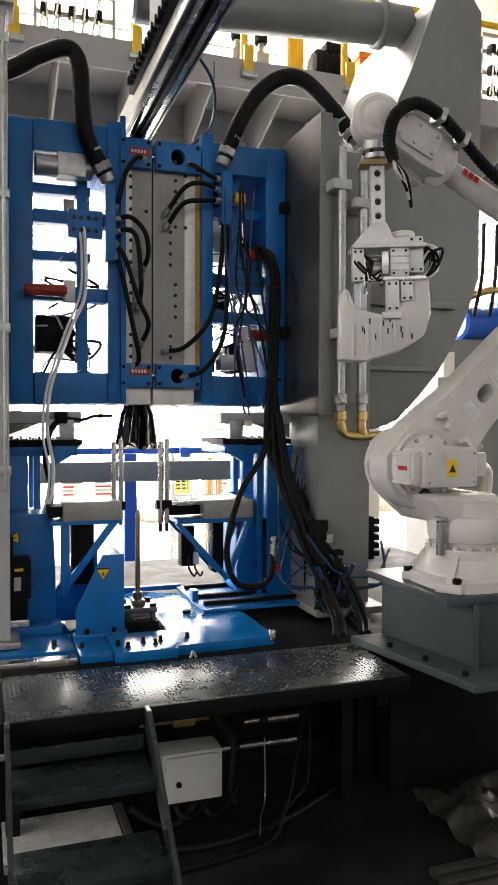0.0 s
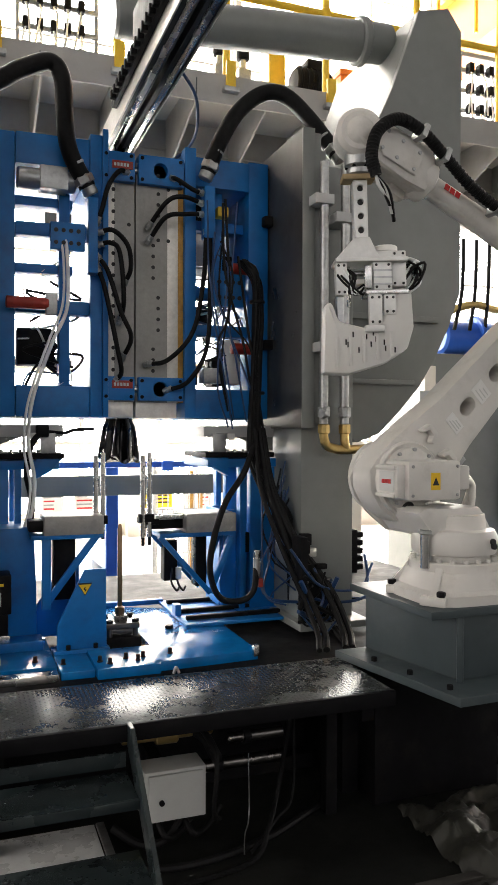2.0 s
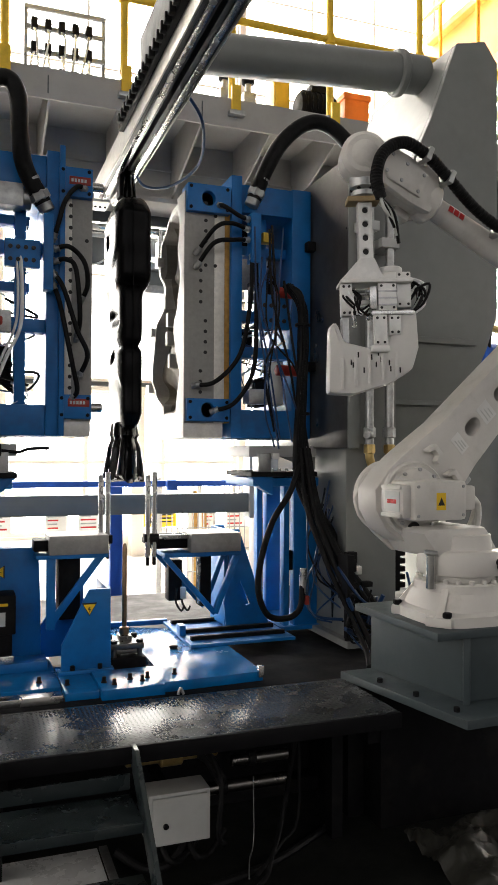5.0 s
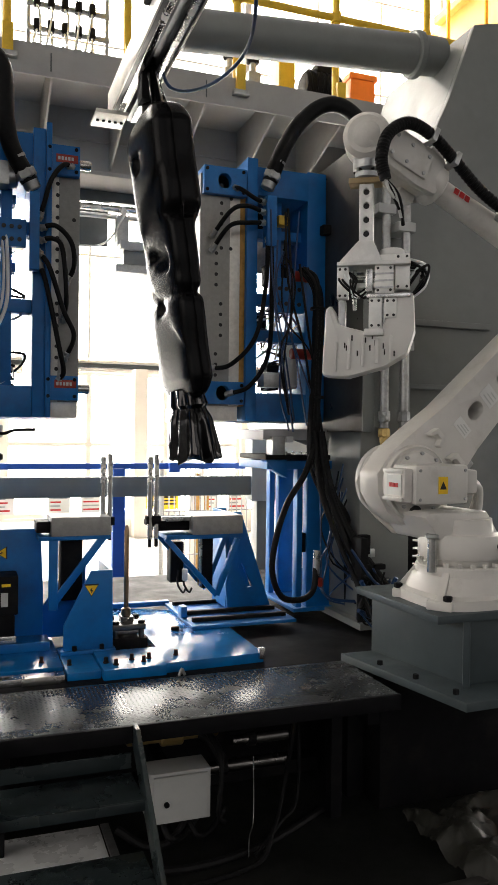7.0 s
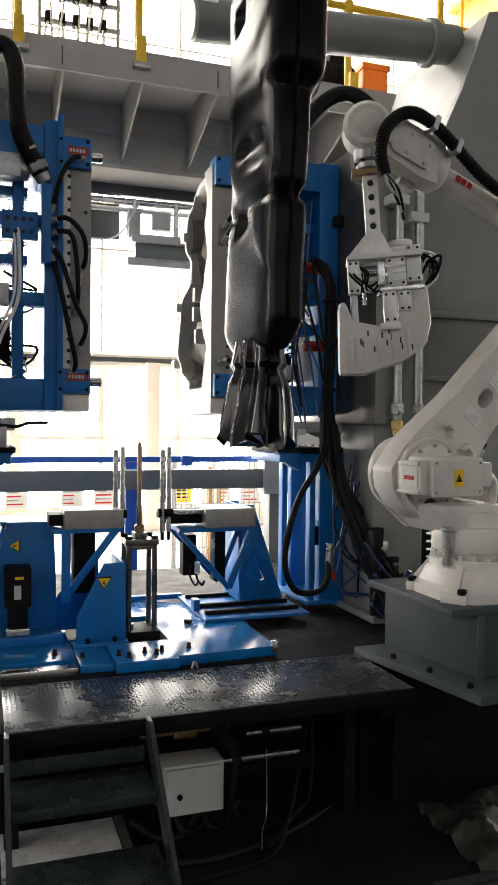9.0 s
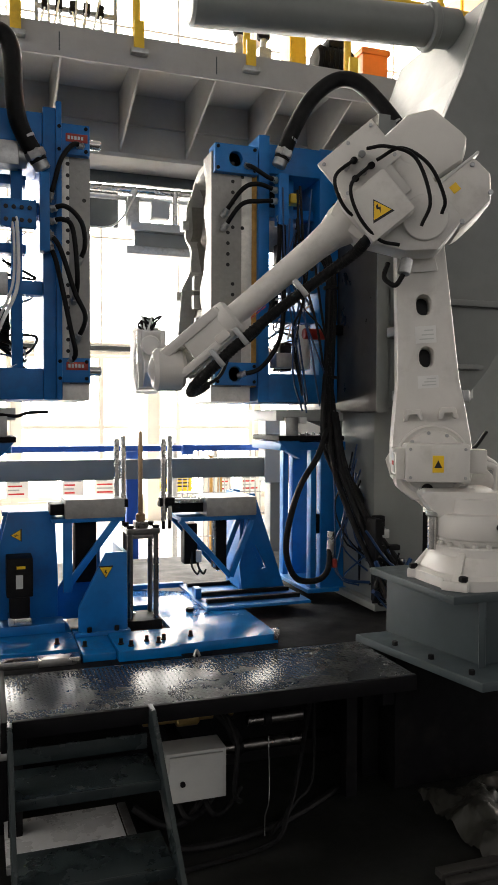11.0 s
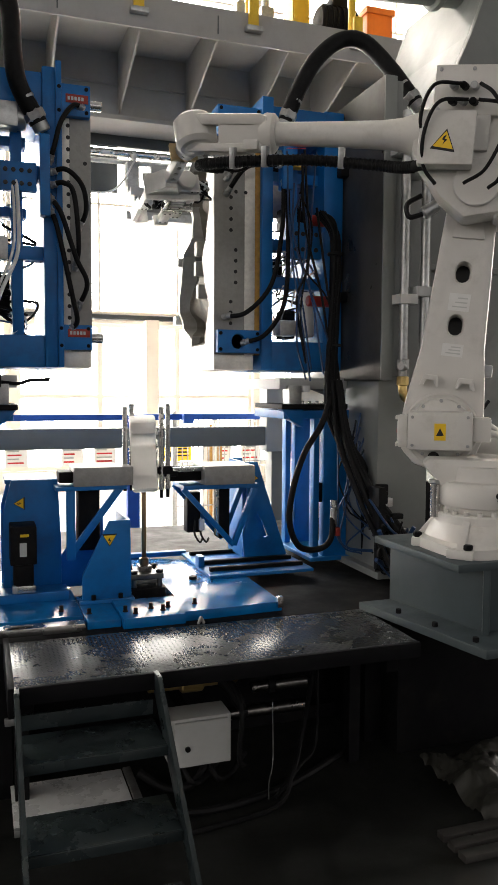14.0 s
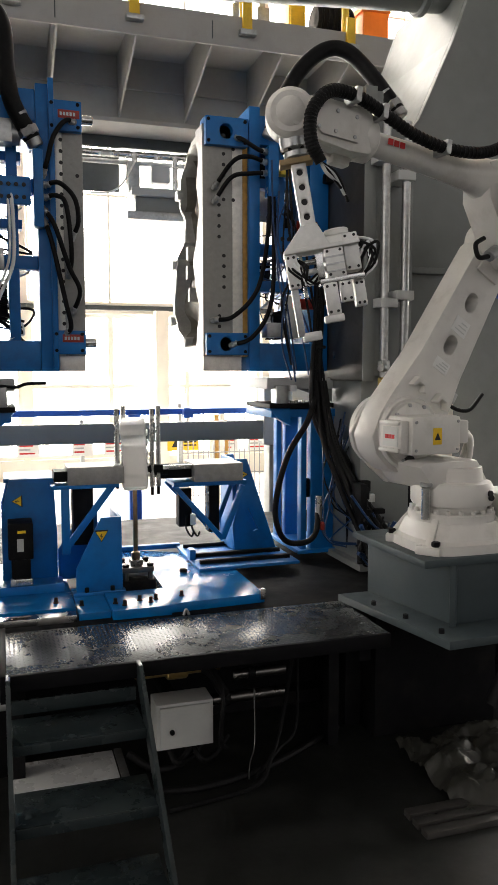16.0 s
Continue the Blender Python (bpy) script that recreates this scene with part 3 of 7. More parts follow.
def right_pusher():
    b = thing("pusher_bracket", "blue steel pusher bracket with slanted gusset and aluminium tread box", "machine bracket", 0, 0, 0)
    tread_ribs(part("tread_box", box(0.80, 2.85, 1.222, 1.0, 3.03, 1.293, 0.003), M_CHEQALU, b, "embossed aluminium box"), 0.808, 0.993, 2.85, 1.228, 1.287)
    part("box_rail", box(0.66, 2.90, 1.235, 0.80, 2.99, 1.285, 0.004), M_BLACK, b)
    part("rail_strip", box(0.655, 2.885, 1.272, 0.80, 2.90, 1.29, 0.002), M_STEEL, b)
    part("shelf", box(0.70, 2.86, 1.205, 1.0, 3.03, 1.222, 0.002), M_BLUE, b)
    for y in (2.87, 3.02):
        bm = bmesh.new()
        m, ln = axis_to((0.70, y, 1.21), (0.90, y, 0.985))
        add_box(bm, -0.009, -0.01, 0, 0.009, 0.01, ln, 0.002, m=m)
        part("brace", bm, M_BLUE, b)
        bm = bmesh.new()
        m, ln = axis_to((0.985, y, 1.2), (0.90, y, 0.985))
        add_box(bm, -0.012, -0.01, 0, 0.012, 0.01, ln, 0.002, m=m)
        part("brace", bm, M_BLUE, b)
    o = [(1.0, 1.29), (1.045, 1.29), (1.175, 0.90), (0.99, 0.90), (0.98, 1.0), (1.0, 1.1)]
    part("gusset", prism(o, 3.0, 3.014, bev=0.002, holes=[[(1.035, 1.07), (1.05, 1.08), (1.095, 0.985), (1.075, 0.98)]]), M_BLUE, b)
    part("gusset", prism(o, 3.2, 3.214, bev=0.002), M_BLUE, b)
    part("gusset_web", box(0.985, 3.014, 0.90, 1.0, 3.2, 1.29, 0.002), M_BLUE, b)
    part("foot", box(0.78, 2.78, 0.88, 1.2, 3.22, 0.892, 0.003), M_BLUE, b)
    for y in (2.84, 2.96, 3.14):
        part("slide_rail", box(0.80, y, 0.892, 1.18, y + 0.022, 0.908, 0.002), M_BLACK, b)
    part("stop_block", box(0.775, 2.92, 0.892, 0.80, 2.97, 0.935, 0.004), M_BLUE, b)
    part("cylinder", box(0.86, 2.93, 1.0, 0.905, 3.0, 1.2, 0.006), M_BLACK, b, "black pneumatic cylinder")
    part("cylinder_rod", cyl((0.845, 2.9, 1.02), (0.845, 2.9, 1.2), 0.006), M_STEEL, b)
    part("valve_box", box(0.745, 2.98, 1.02, 0.80, 3.04, 1.18, 0.005), M_BLACK, b)
    for x in (0.775, 0.80):
        part("plug_lead", tube([(x, 2.97, 1.07), (x - 0.005, 2.96, 1.02), (x + 0.015, 2.955, 0.985), (x + 0.028, 2.96, 1.0)], 0.004, 6), M_RUBBER, b)
    part("plug", box(0.79, 2.955, 1.03, 0.81, 2.975, 1.075, 0.003), M_WHITE, b)
    warning_triangle(b, Matrix.Translation((1.03, 2.999, 1.225)) @ pose(0, 0, 0, 0, 90, 0), 0.045)
    return b


def guide_rods(x, label):
    g = thing("guide_rod_pair", label, "guide rods", x, 2.8, 1.22)
    for k in (-0.013, 0.013):
        part("rod", cyl((k, k * 0.4, 0.0 if x > 0.5 else 0.03), (k, k * 0.4, 0.30 if k < 0 else 0.31), 0.0095), M_STEEL, g)
    part("clamp", box(-0.028, -0.014, 0.055, 0.028, 0.014, 0.085, 0.003), M_BLACK, g)
    for k in (-0.013, 0.013):
        part("tip", cyl((k, k * 0.4, -0.03 if x > 0.5 else 0.0), (k, k * 0.4, 0.06), 0.0065), M_BLACK, g)
    part("arm", box(-0.015, 0.0, 0.045, 0.05, 0.09, 0.065, 0.003) if x > 0.5 else box(-0.05, 0.0, 0.045, 0.015, 0.06, 0.065, 0.003), M_BLACK, g)
    return g

# ---- clamp units, moulds and hoses: right half is built at its closed place ----
YF = 2.98  # front of the moulds


def mirror_x(bm):
    for v in bm.verts:
        v.co.x = 1.256 - v.co.x
    bmesh.ops.reverse_faces(bm, faces=bm.faces[:])
    return bm


def clamp_unit(left=False):
    side = "left" if left else "right"
    c = thing("clamp_unit", "tall grey painted mould clamp frame with curved back" if not left else "grey painted mould clamp frame closing from the other side", "clamp frame", group="mould clamps")

    def put(name, bm, m=M_GREY, label=""):
        return part(name, mirror_x(bm) if left else bm, m, c, label)
    # platen colour carries its own shadow; the edges stay grey
    put("platen", box(1.186, 2.656, 1.62, 1.235, 3.55, 2.735, 0.004), M_PLATEN, "shade darkened steel platen")
    put("platen_edge", box(1.186, 2.648, 1.62, 1.235, 2.656, 2.735, 0.002))
    put("platen_flange", box(1.235, 2.652, 1.64, 1.262, 2.70, 2.72, 0.003))
    put("column", box(1.205, 2.70, 0.88, 1.425, 3.0, 2.62, 0.006))
    put("column_rib", box(1.262, 2.66, 1.64, 1.285, 2.70, 2.66, 0.003))
    put("column_foot", box(1.17, 2.62, 0.868, 1.46, 3.1, 0.895, 0.004))
    o = [(1.425, 1.60), (1.50, 1.565), (1.60, 1.60), (1.70, 1.70), (1.79, 1.80), (1.86, 1.91), (1.93, 2.05), (1.985, 2.2), (1.985, 3.30), (1.92, 3.385), (1.778, 3.352), (1.655, 3.02), (1.50, 2.684), (1.425, 2.60)]
    put("c_frame", prism(o, 2.80, 2.83, bev=0.004))
    put("c_frame_rear", prism(o, 3.50, 3.53, bev=0.004))
    # web round the outline
    bm = bmesh.new()
    for a, b2 in zip(o, o[1:] + o[:1]):
        d = Vector((b2[0] - a[0], 0, b2[1] - a[1]))
        nrm = Vector((d.z, 0, -d.x)).normalized() * -0.012
        t = bmesh.new()
        vs = [t.verts.new(p) for p in ((a[0], 2.83, a[1]), (b2[0], 2.83, b2[1]), (b2[0], 3.50, b2[1]), (a[0], 3.50, a[1]))]
        vs += [t.verts.new(v.co + nrm) for v in vs]
        for f in ((0, 1, 2, 3), (7, 6, 5, 4), (0, 4, 5, 1), (1, 5, 6, 2), (2, 6, 7, 3), (3, 7, 4, 0)):
            t.faces.new([vs[i] for i in f])
        bmesh.ops.recalc_face_normals(t, faces=t.faces[:])
        merge(bm, t)
    put("c_frame_web", bm)
    put("stiffener", box(1.44, 2.772, 2.06, 1.86, 2.80, 2.085, 0.003))
    put("stiffener", box(1.44, 2.772, 1.80, 1.75, 2.80, 1.82, 0.003))
    # bright cooling pipes on the column
    for x in (1.256, 1.342):
        put("water_pipe", tube([(x, 2.61, 2.6), (x, 2.61, 1.62)], 0.0165, 14, smooth=False), M_DULLSTEEL, "galvanised water pipe")
        put("union", cyl((x, 2.61, 1.66), (x, 2.61, 1.70), 0.024, 8), M_DULLSTEEL)
        put("union", cyl((x, 2.61, 1.60), (x, 2.61, 1.635), 0.023, 8), M_BRASS, "brass union")
    put("pipe_elbow", tube([(1.256, 2.61, 1.62), (1.257, 2.61, 1.585), (1.27, 2.61, 1.555), (1.30, 2.61, 1.545), (1.34, 2.615, 1.54), (1.46, 2.63, 1.545)], 0.017, 12), M_BRASS, "brass pipe elbow")
    put("pipe_elbow", tube([(1.342, 2.61, 1.62), (1.343, 2.61, 1.57), (1.352, 2.614, 1.545)], 0.017, 12), M_BRASS, "brass pipe elbow")
    v = put("tap", cyl((1.235, 2.59, 1.672), (1.255, 2.6, 1.672), 0.017, 12), M_DULLSTEEL)
    for x, z in ((1.245, 2.46), (1.33, 2.40), (1.33, 1.95), (1.262, 1.92)):
        k = put("pipe_clamp", box(x - 0.035, 2.585, z - 0.018, x + 0.04, 2.70, z + 0.018, 0.003), M_LIGHTGREY)
    # lower blue carriage that travels with the platen
    for a, b2 in ((1.05, 1.075), (1.095, 1.20)):
        for y in (2.95, 3.26):
            put("carriage_post", box(a, y, 0.895, b2, y + 0.045, 1.466, 0.004), M_BLUE, "blue steel carriage post")
    put("carriage_tie", box(1.075, 2.96, 1.12, 1.095, 2.985, 1.2, 0.003), M_BLACK)
    put("carriage_foot", box(1.03, 2.93, 0.88, 1.22, 3.32, 0.896, 0.003), M_BLUE)
    put("carriage_arm", box(0.915, 2.95, 1.465, 1.22, 3.3, 1.50, 0.004), M_BLUE, "blue steel arm")
    put("carriage_nose", prism([(0.905, 1.505), (1.0, 1.505), (1.0, 1.43), (0.945, 1.46)], 2.945, 3.0, bev=0.003), M_BLUE)
    put("slide_bed", box(0.90, 2.93, 1.505, 1.19, 3.25, 1.525, 0.003), M_BLACK)
    for k in range(7):
        put("slide_bolt", cyl((0.96 + k * 0.032, 2.94, 1.525), (0.96 + k * 0.032, 2.94, 1.538), 0.007, 8), M_STEEL)
    put("sensor_block", box(0.93, 2.93, 1.525, 0.985, 3.0, 1.60, 0.004), M_DULLSTEEL)
    put("sensor_cap", box(0.99, 2.925, 1.575, 1.02, 2.955, 1.60, 0.003), M_WHITE)
    put("under_beam", box(0.90, 2.96, 1.585, 1.20, 3.5, 1.63, 0.004), M_LIGHTGREY)
    put("under_brace", prism([(1.05, 1.585), (1.2, 1.585), (1.2, 1.53)], 2.97, 3.0, bev=0.002), M_GREY)
    # tie bar
    if not left:
        put("tie_bar", cyl((0.55, 3.02, 3.21), (1.76, 3.02, 3.308), 0.082, 28), M_GREY, "thick grey tie tube")
        put("tie_bar_flange", cyl((1.60, 3.02, 3.295), (1.64, 3.02, 3.298), 0.10, 28), M_GREY)
    # drag box and cable sockets at the column foot
    put("valve_bank", box(1.43, 2.74, 1.05, 1.47, 2.86, 1.22, 0.004), M_BLACK)
    for k in range(5):
        put("plug_row", box(1.47, 2.75, 1.06 + k * 0.032, 1.50, 2.84, 1.082 + k * 0.032, 0.004), M_BLACK)
    put("terminal_plate", box(1.16, 2.60, 1.05, 1.19, 2.68, 1.22, 0.003), M_BLACK)
    return c


def along(table, z):
    """A smooth value at z from rows of (z, value)."""
    for (z0, v0), (z1, v1) in zip(table, table[1:]):
        if z <= z1:
            q = max(0.0, (z - z0) / (z1 - z0))
            return v0 + (v1 - v0) * q * q * (3 - 2 * q)
    return table[-1][1]


FAR_EDGE = ((1.72, 3.40), (1.80, 3.42), (1.87, 3.55), (1.95, 3.63), (2.08, 3.60), (2.18, 3.55), (2.24, 3.40), (2.32, 3.38), (2.42, 3.48), (2.52, 3.46), (2.60, 3.33), (2.64, 3.24))
NEAR_RIM = ((1.72, 3.22), (1.80, 3.17), (1.92, 3.13), (2.02, 3.19), (2.12, 3.23), (2.22, 3.16), (2.32, 3.12), (2.44, 3.16), (2.54, 3.13), (2.64, 3.18))


def carved_face(xp, xm, deep):
    """The parting face as a field of depths, with a wavy far edge, a stepped rim and a pocket; returns rim and pocket."""
    ny, nz = 46, 96
    sg = 1 if xm > xp else -1
    step = lambda v: max(0.0, min(1.0, v)) ** 2 * (3 - 2 * max(0.0, min(1.0, v)))
    rim, pocket = bmesh.new(), bmesh.new()
    rows, depth = [], []
    for j in range(nz + 1):
        z = 1.72 + 0.92 * j / nz
        far, near = along(FAR_EDGE, z), along(NEAR_RIM, z)
        row, dr = [], []
        for i in range(ny + 1):
            y = YF + (far - YF) * i / ny
            inside = min(y - near, far - 0.03 - y, z - 1.775, 2.60 - z)
            d = step((inside + 0.012) / 0.03)
            ledge = 0.10 * step((y - near + 0.085) / 0.02) + 0.06 * step((y - near + 0.045) / 0.012)
            floor_wave = 1 + 0.16 * math.sin(z * 21 + y * 9) + 0.10 * math.sin(y * 37 - z * 11)
            x = xp + sg * deep * max(ledge, d * floor_wave * 0.8)
            row.append((x, y, z))
            dr.append(d)
        rows.append(row)
        depth.append(dr)
    for bm, want in ((rim, False), (pocket, True)):
        made = {}

        def at(j, i):
            if (j, i) not in made:
                made[(j, i)] = bm.verts.new(rows[j][i])
            return made[(j, i)]
        for j in range(nz):
            for i in range(ny):
                c = [(j, i), (j, i + 1), (j + 1, i + 1), (j + 1, i)]
                if (sum(depth[p][q] for p, q in c) / 4 > 0.6) == want:
                    bm.faces.new([at(*k) for k in (c if sg < 0 else c[::-1])])
    edge = [rows[0][i] for i in range(ny + 1)] + [rows[j][ny] for j in range(1, nz + 1)] + [rows[nz][i] for i in range(ny - 1, -1, -1)] + [rows[j][0] for j in range(nz - 1, 0, -1)]
    top = [rim.verts.new(p) for p in edge]
    low = [rim.verts.new((xm, p[1], p[2])) for p in edge]
    for k in range(len(edge)):
        rim.faces.new((top[k], top[(k + 1) % len(edge)], low[(k + 1) % len(edge)], low[k]))
    bmesh.ops.remove_doubles(rim, verts=rim.verts[:], dist=1e-6)
    bmesh.ops.recalc_face_normals(rim, faces=rim.faces[:])
    return rim, pocket


def mould_half(left=False):
    lab = "aluminium blow mould half in a blue steel frame" + (", narrow face" if left else ", wide face")
    b = thing("mould_half", lab, "mould", group="mould halves")
    xp, xb = (0.626, 0.523) if left else (0.632, 0.80)
    xm = xp + (xb - xp) * 0.74
    Y1 = YF + 0.56
    part("mould_block", box(min(xm, xb), YF, 1.72, max(xm, xb), Y1 - 0.1, 2.64, 0.003), M_ALU, b, "drilled aluminium mould block")
    rim, pocket = carved_face(xp, xm, 0.115 if not left else 0.06)
    part("parting_face", rim, M_RIM, b, "bright machined parting face with a stepped rim, colour darkened against daylight")
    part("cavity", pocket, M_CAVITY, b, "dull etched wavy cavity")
    sgn = -1 if not left else 1
    for z, y in ((1.90, 3.665), (2.16, 3.615), (2.46, 3.50)):
        part("vent_block", box(min(xp, xp - sgn * 0.03), y - 0.06, z - 0.02, max(xp, xp - sgn * 0.03), y - 0.01, z + 0.02, 0.003), M_DULLSTEEL, b)
    for z, y in ((1.99, 3.21), (2.09, 3.25), (2.17, 3.24)):
        part("cavity_boss", box(min(xp, xp - sgn * 0.05) , y, z - 0.03, max(xp, xp - sgn * 0.05) - 0.004, y + 0.035, z + 0.03, 0.006), M_RIM, b)
    # screw rows and slots on the front
    bm = bmesh.new()
    add_lathe(bm, [(0.0075, 0), (0.0075, 0.0012), (0.002, 0.0006)], pose(0, 0, 0, 90, 0, 0), 10)
    first = part("screw_hole", bm, M_INK, b)
    first.location = (0.575 if left else 0.69, YF, 2.62)

    def screw(x, z):
        o = new("screw_hole", first.data)
        o.parent = b
        o.location = (x, YF, z)
    cols = (0.592, 0.556) if left else (0.70, 0.672)
    for j, cx in enumerate(cols[:1] if not left else (0.545,)):
        z = 1.80
        i = 0
        while z < 2.54:
            x = cx + (0.02 if (i // 4) % 2 and not left else 0)
            screw(x, z)
            i += 1
            z += 0.042 if i % 4 else 0.075
    for x, z in (((0.72, 2.60), (0.76, 2.35), (0.76, 2.55), (0.72, 2.35), (0.77, 1.8)) if not left else ((0.56, 2.58), (0.60, 2.58), (0.605, 2.4))):
        screw(x, z)
    xs = 0.585 if left else 0.658
    for i in range(6):
        z = 1.90 + i * 0.115
        cz = slot(xs, z, 0.020, 0.07)
        inn = slot(xs, z, 0.012, 0.06)
        part("slot_recess", prism(cz, YF - 0.0015, YF + 0.001, bev=0, holes=[inn]), M_RIM, b)
    # clamp blocks at head and foot
    x0, x1 = (0.500, 0.622) if left else (0.638, 0.815)
    for z0, z1 in ((2.555, 2.665), (1.725, 1.815)):
        if left:
            k = part("clamp_block", box(x0, YF - 0.03, z0, x1, YF + 0.06, z1, 0.003), M_BLUE, b, "blue clamp block")
            part("label_strip", box(x0 + 0.035, YF - 0.033, z0 + 0.045, x1 - 0.008, YF - 0.03, z0 + 0.075, 0.001), M_RED, k, "red label strip")
            for q in range(5):
                part("lettering", box(x0 + 0.042 + q * 0.012, YF - 0.0345, z0 + 0.054, x0 + 0.050 + q * 0.012, YF - 0.033, z0 + 0.066, 0), M_DULLSTEEL, k, smooth=False)
            part("guide_pin", cyl((x1, YF + 0.01, (z0 + z1) / 2), (x1 + 0.045, YF + 0.01, (z0 + z1) / 2), 0.018, 16), M_STEEL, b, "steel guide pin")
        else:
            k = part("clamp_block", prism(rect(x0, z0, x1, z1), YF - 0.03, YF + 0.06, bev=0.003, holes=[slot(x0 + 0.085, (z0 + z1) / 2, 0.055, 0.06)]), M_BLUE, b, "blue clamp block with a slot")
            part("slot_floor", box(x0 + 0.045, YF + 0.0, z0 + 0.018, x0 + 0.125, YF + 0.055, z1 - 0.018, 0), M_INK, k)
        for bx in (x0 + 0.012, x1 - 0.014):
            for bz in (z0 + 0.014, z1 - 0.014):
                part("block_bolt", cyl((bx, YF - 0.036, bz), (bx, YF - 0.03, bz), 0.007, 10), M_BLACK, k)
    part("foot_bar", box(min(xp, xb) + 0.002, YF + 0.01, 1.66, max(xp, xb) - 0.002, Y1, 1.722, 0.003), M_ALU, b, "aluminium foot bar")
    # blue frame
    def beam(name, *a, bev=0.004):
        return part(name, box(*a, bev), M_BLUE, b)
    if left:
        beam("inner_post", 0.455, YF - 0.02, 1.66, 0.521, YF + 0.50, 2.72)
        beam("post_edge", 0.50, YF - 0.035, 1.66, 0.521, YF - 0.02, 2.74)
        beam("outer_post", 0.10, YF, 1.66, 0.185, YF + 0.45, 2.70)
        beam("top_beam", 0.187, YF - 0.01, 2.585, 0.455, YF + 0.45, 2.70)
        beam("bottom_beam", 0.187, YF - 0.01, 1.66, 0.455, YF + 0.45, 1.775)
        for z in (2.045, 2.33):
            beam("rung", 0.187, YF + 0.01, z, 0.455, YF + 0.08, z + 0.05)
        for z in (2.20, 2.45):
            beam("rung", 0.187, YF + 0.05, z, 0.40, YF + 0.12, z + 0.035)
        beam("mid_post", 0.345, YF + 0.02, 1.775, 0.385, YF + 0.10, 2.585)
        part("air_cylinder", cyl((0.19, YF - 0.01, 2.53), (0.40, YF - 0.01, 2.53), 0.04, 20), M_DULLSTEEL, b, "grey air cylinder")
        part("cylinder_head", box(0.27, YF - 0.055, 2.49, 0.37, YF + 0.03, 2.575, 0.006), M_DULLSTEEL, b)
        part("red_pin", cyl((0.15, YF - 0.05, 2.07), (0.30, YF - 0.05, 2.07), 0.022, 14), M_RED, b, "red locking pin")
        part("pin_bracket", box(0.29, YF - 0.065, 2.03, 0.33, YF - 0.02, 2.11, 0.004), M_DULLSTEEL, b)
        part("manifold", box(0.44, YF - 0.075, 2.19, 0.475, YF - 0.02, 2.47, 0.004), M_BLUE, b, "blue hose manifold")
        part("valve_plate", box(0.305, YF - 0.06, 2.27, 0.43, YF - 0.03, 2.37, 0.004), M_BLUE, b)
        for i in range(4):
            for j in range(2):
                part("port", cyl((0.325 + i * 0.027, YF - 0.066, 2.295 + j * 0.045), (0.325 + i * 0.027, YF - 0.06, 2.295 + j * 0.045), 0.008, 8), M_INK, b)
        part("gauge_box", box(0.20, YF + 0.1, 1.86, 0.34, YF + 0.2, 2.0, 0.006), M_BLACK, b)
    else:
        part("amber_board", box(0.80, YF + 0.002, 1.72, 0.822, YF + 0.5, 2.62, 0.002), M_TIMBER, b, "amber insulation board")
        beam("inner_post", 0.822, YF - 0.02, 1.66, 0.868, YF + 0.50, 2.72)
        beam("outer_post", 1.095, YF, 1.66, 1.18, YF + 0.45, 2.70)
        beam("top_beam", 0.868, YF - 0.01, 2.575, 1.095, YF + 0.45, 2.69)
        beam("bottom_beam", 0.868, YF - 0.01, 1.66, 1.095, YF + 0.45, 1.775)
        for z in (1.99, 2.14):
            beam("rung", 0.868, YF + 0.02, z, 1.095, YF + 0.09, z + 0.045)
        beam("rung", 0.868, YF + 0.06, 2.42, 1.095, YF + 0.12, 2.46)
        beam("mid_post", 0.965, YF + 0.05, 2.14, 1.0, YF + 0.11, 2.575)
        part("manifold", box(0.888, YF - 0.075, 2.36, 0.93, YF - 0.02, 2.56, 0.004), M_BLUE, b, "blue hose manifold")
        part("valve_plate", box(0.93, YF - 0.06, 2.10, 1.06, YF - 0.03, 2.24, 0.004), M_BLUE, b)
        for i in range(4):
            for j in range(2):
                part("port", cyl((0.95 + i * 0.028, YF - 0.066, 2.135 + j * 0.06), (0.95 + i * 0.028, YF - 0.06, 2.135 + j * 0.06), 0.009, 8), M_INK, b)
        for z in (2.25, 1.935):
            part("red_pin", cyl((1.0, YF - 0.06, z), (1.10, YF - 0.06, z), 0.022, 14), M_RED, b, "red locking pin")
        part("accumulator", cyl((1.04, YF + 0.05, 1.80), (1.04, YF + 0.05, 1.98), 0.035, 18), M_WHITE, b, "white air cylinder")
        part("pump_block", box(0.90, YF - 0.02, 1.80, 0.98, YF + 0.06, 1.86, 0.006), M_DULLSTEEL, b)
        part("yellow_cap", box(0.955, YF - 0.03, 2.46, 1.0, YF + 0.02, 2.50, 0.005), M_YELLOW, b)
        for bx, bz, w, h in ((0.875, 2.47, 0.10, 0.10), (0.99, 2.26, 0.09, 0.09), (0.90, 2.06, 0.08, 0.07), (0.99, 1.80, 0.05, 0.12), (0.88, 1.80, 0.05, 0.06)):
            part("relay_box", box(bx, YF + 0.16, bz, bx + w, YF + 0.26, bz + h, 0.005), M_BLACK, b, "black relay box")
        part("backing_plate", box(0.87, YF + 0.3, 2.33, 1.09, YF + 0.31, 2.57, 0.003), M_DULLSTEEL, b)
        for z in (2.46, 1.96):
            part("toggle_clamp", box(1.15, YF - 0.04, z - 0.02, 1.20, YF, z + 0.02, 0.005), M_BLACK, b, "black clamp to the platen")
    # loose wires inside the frame
    rnd = random.Random(7 if left else 8)
    xa, xz = (0.2, 0.44) if left else (0.88, 1.08)
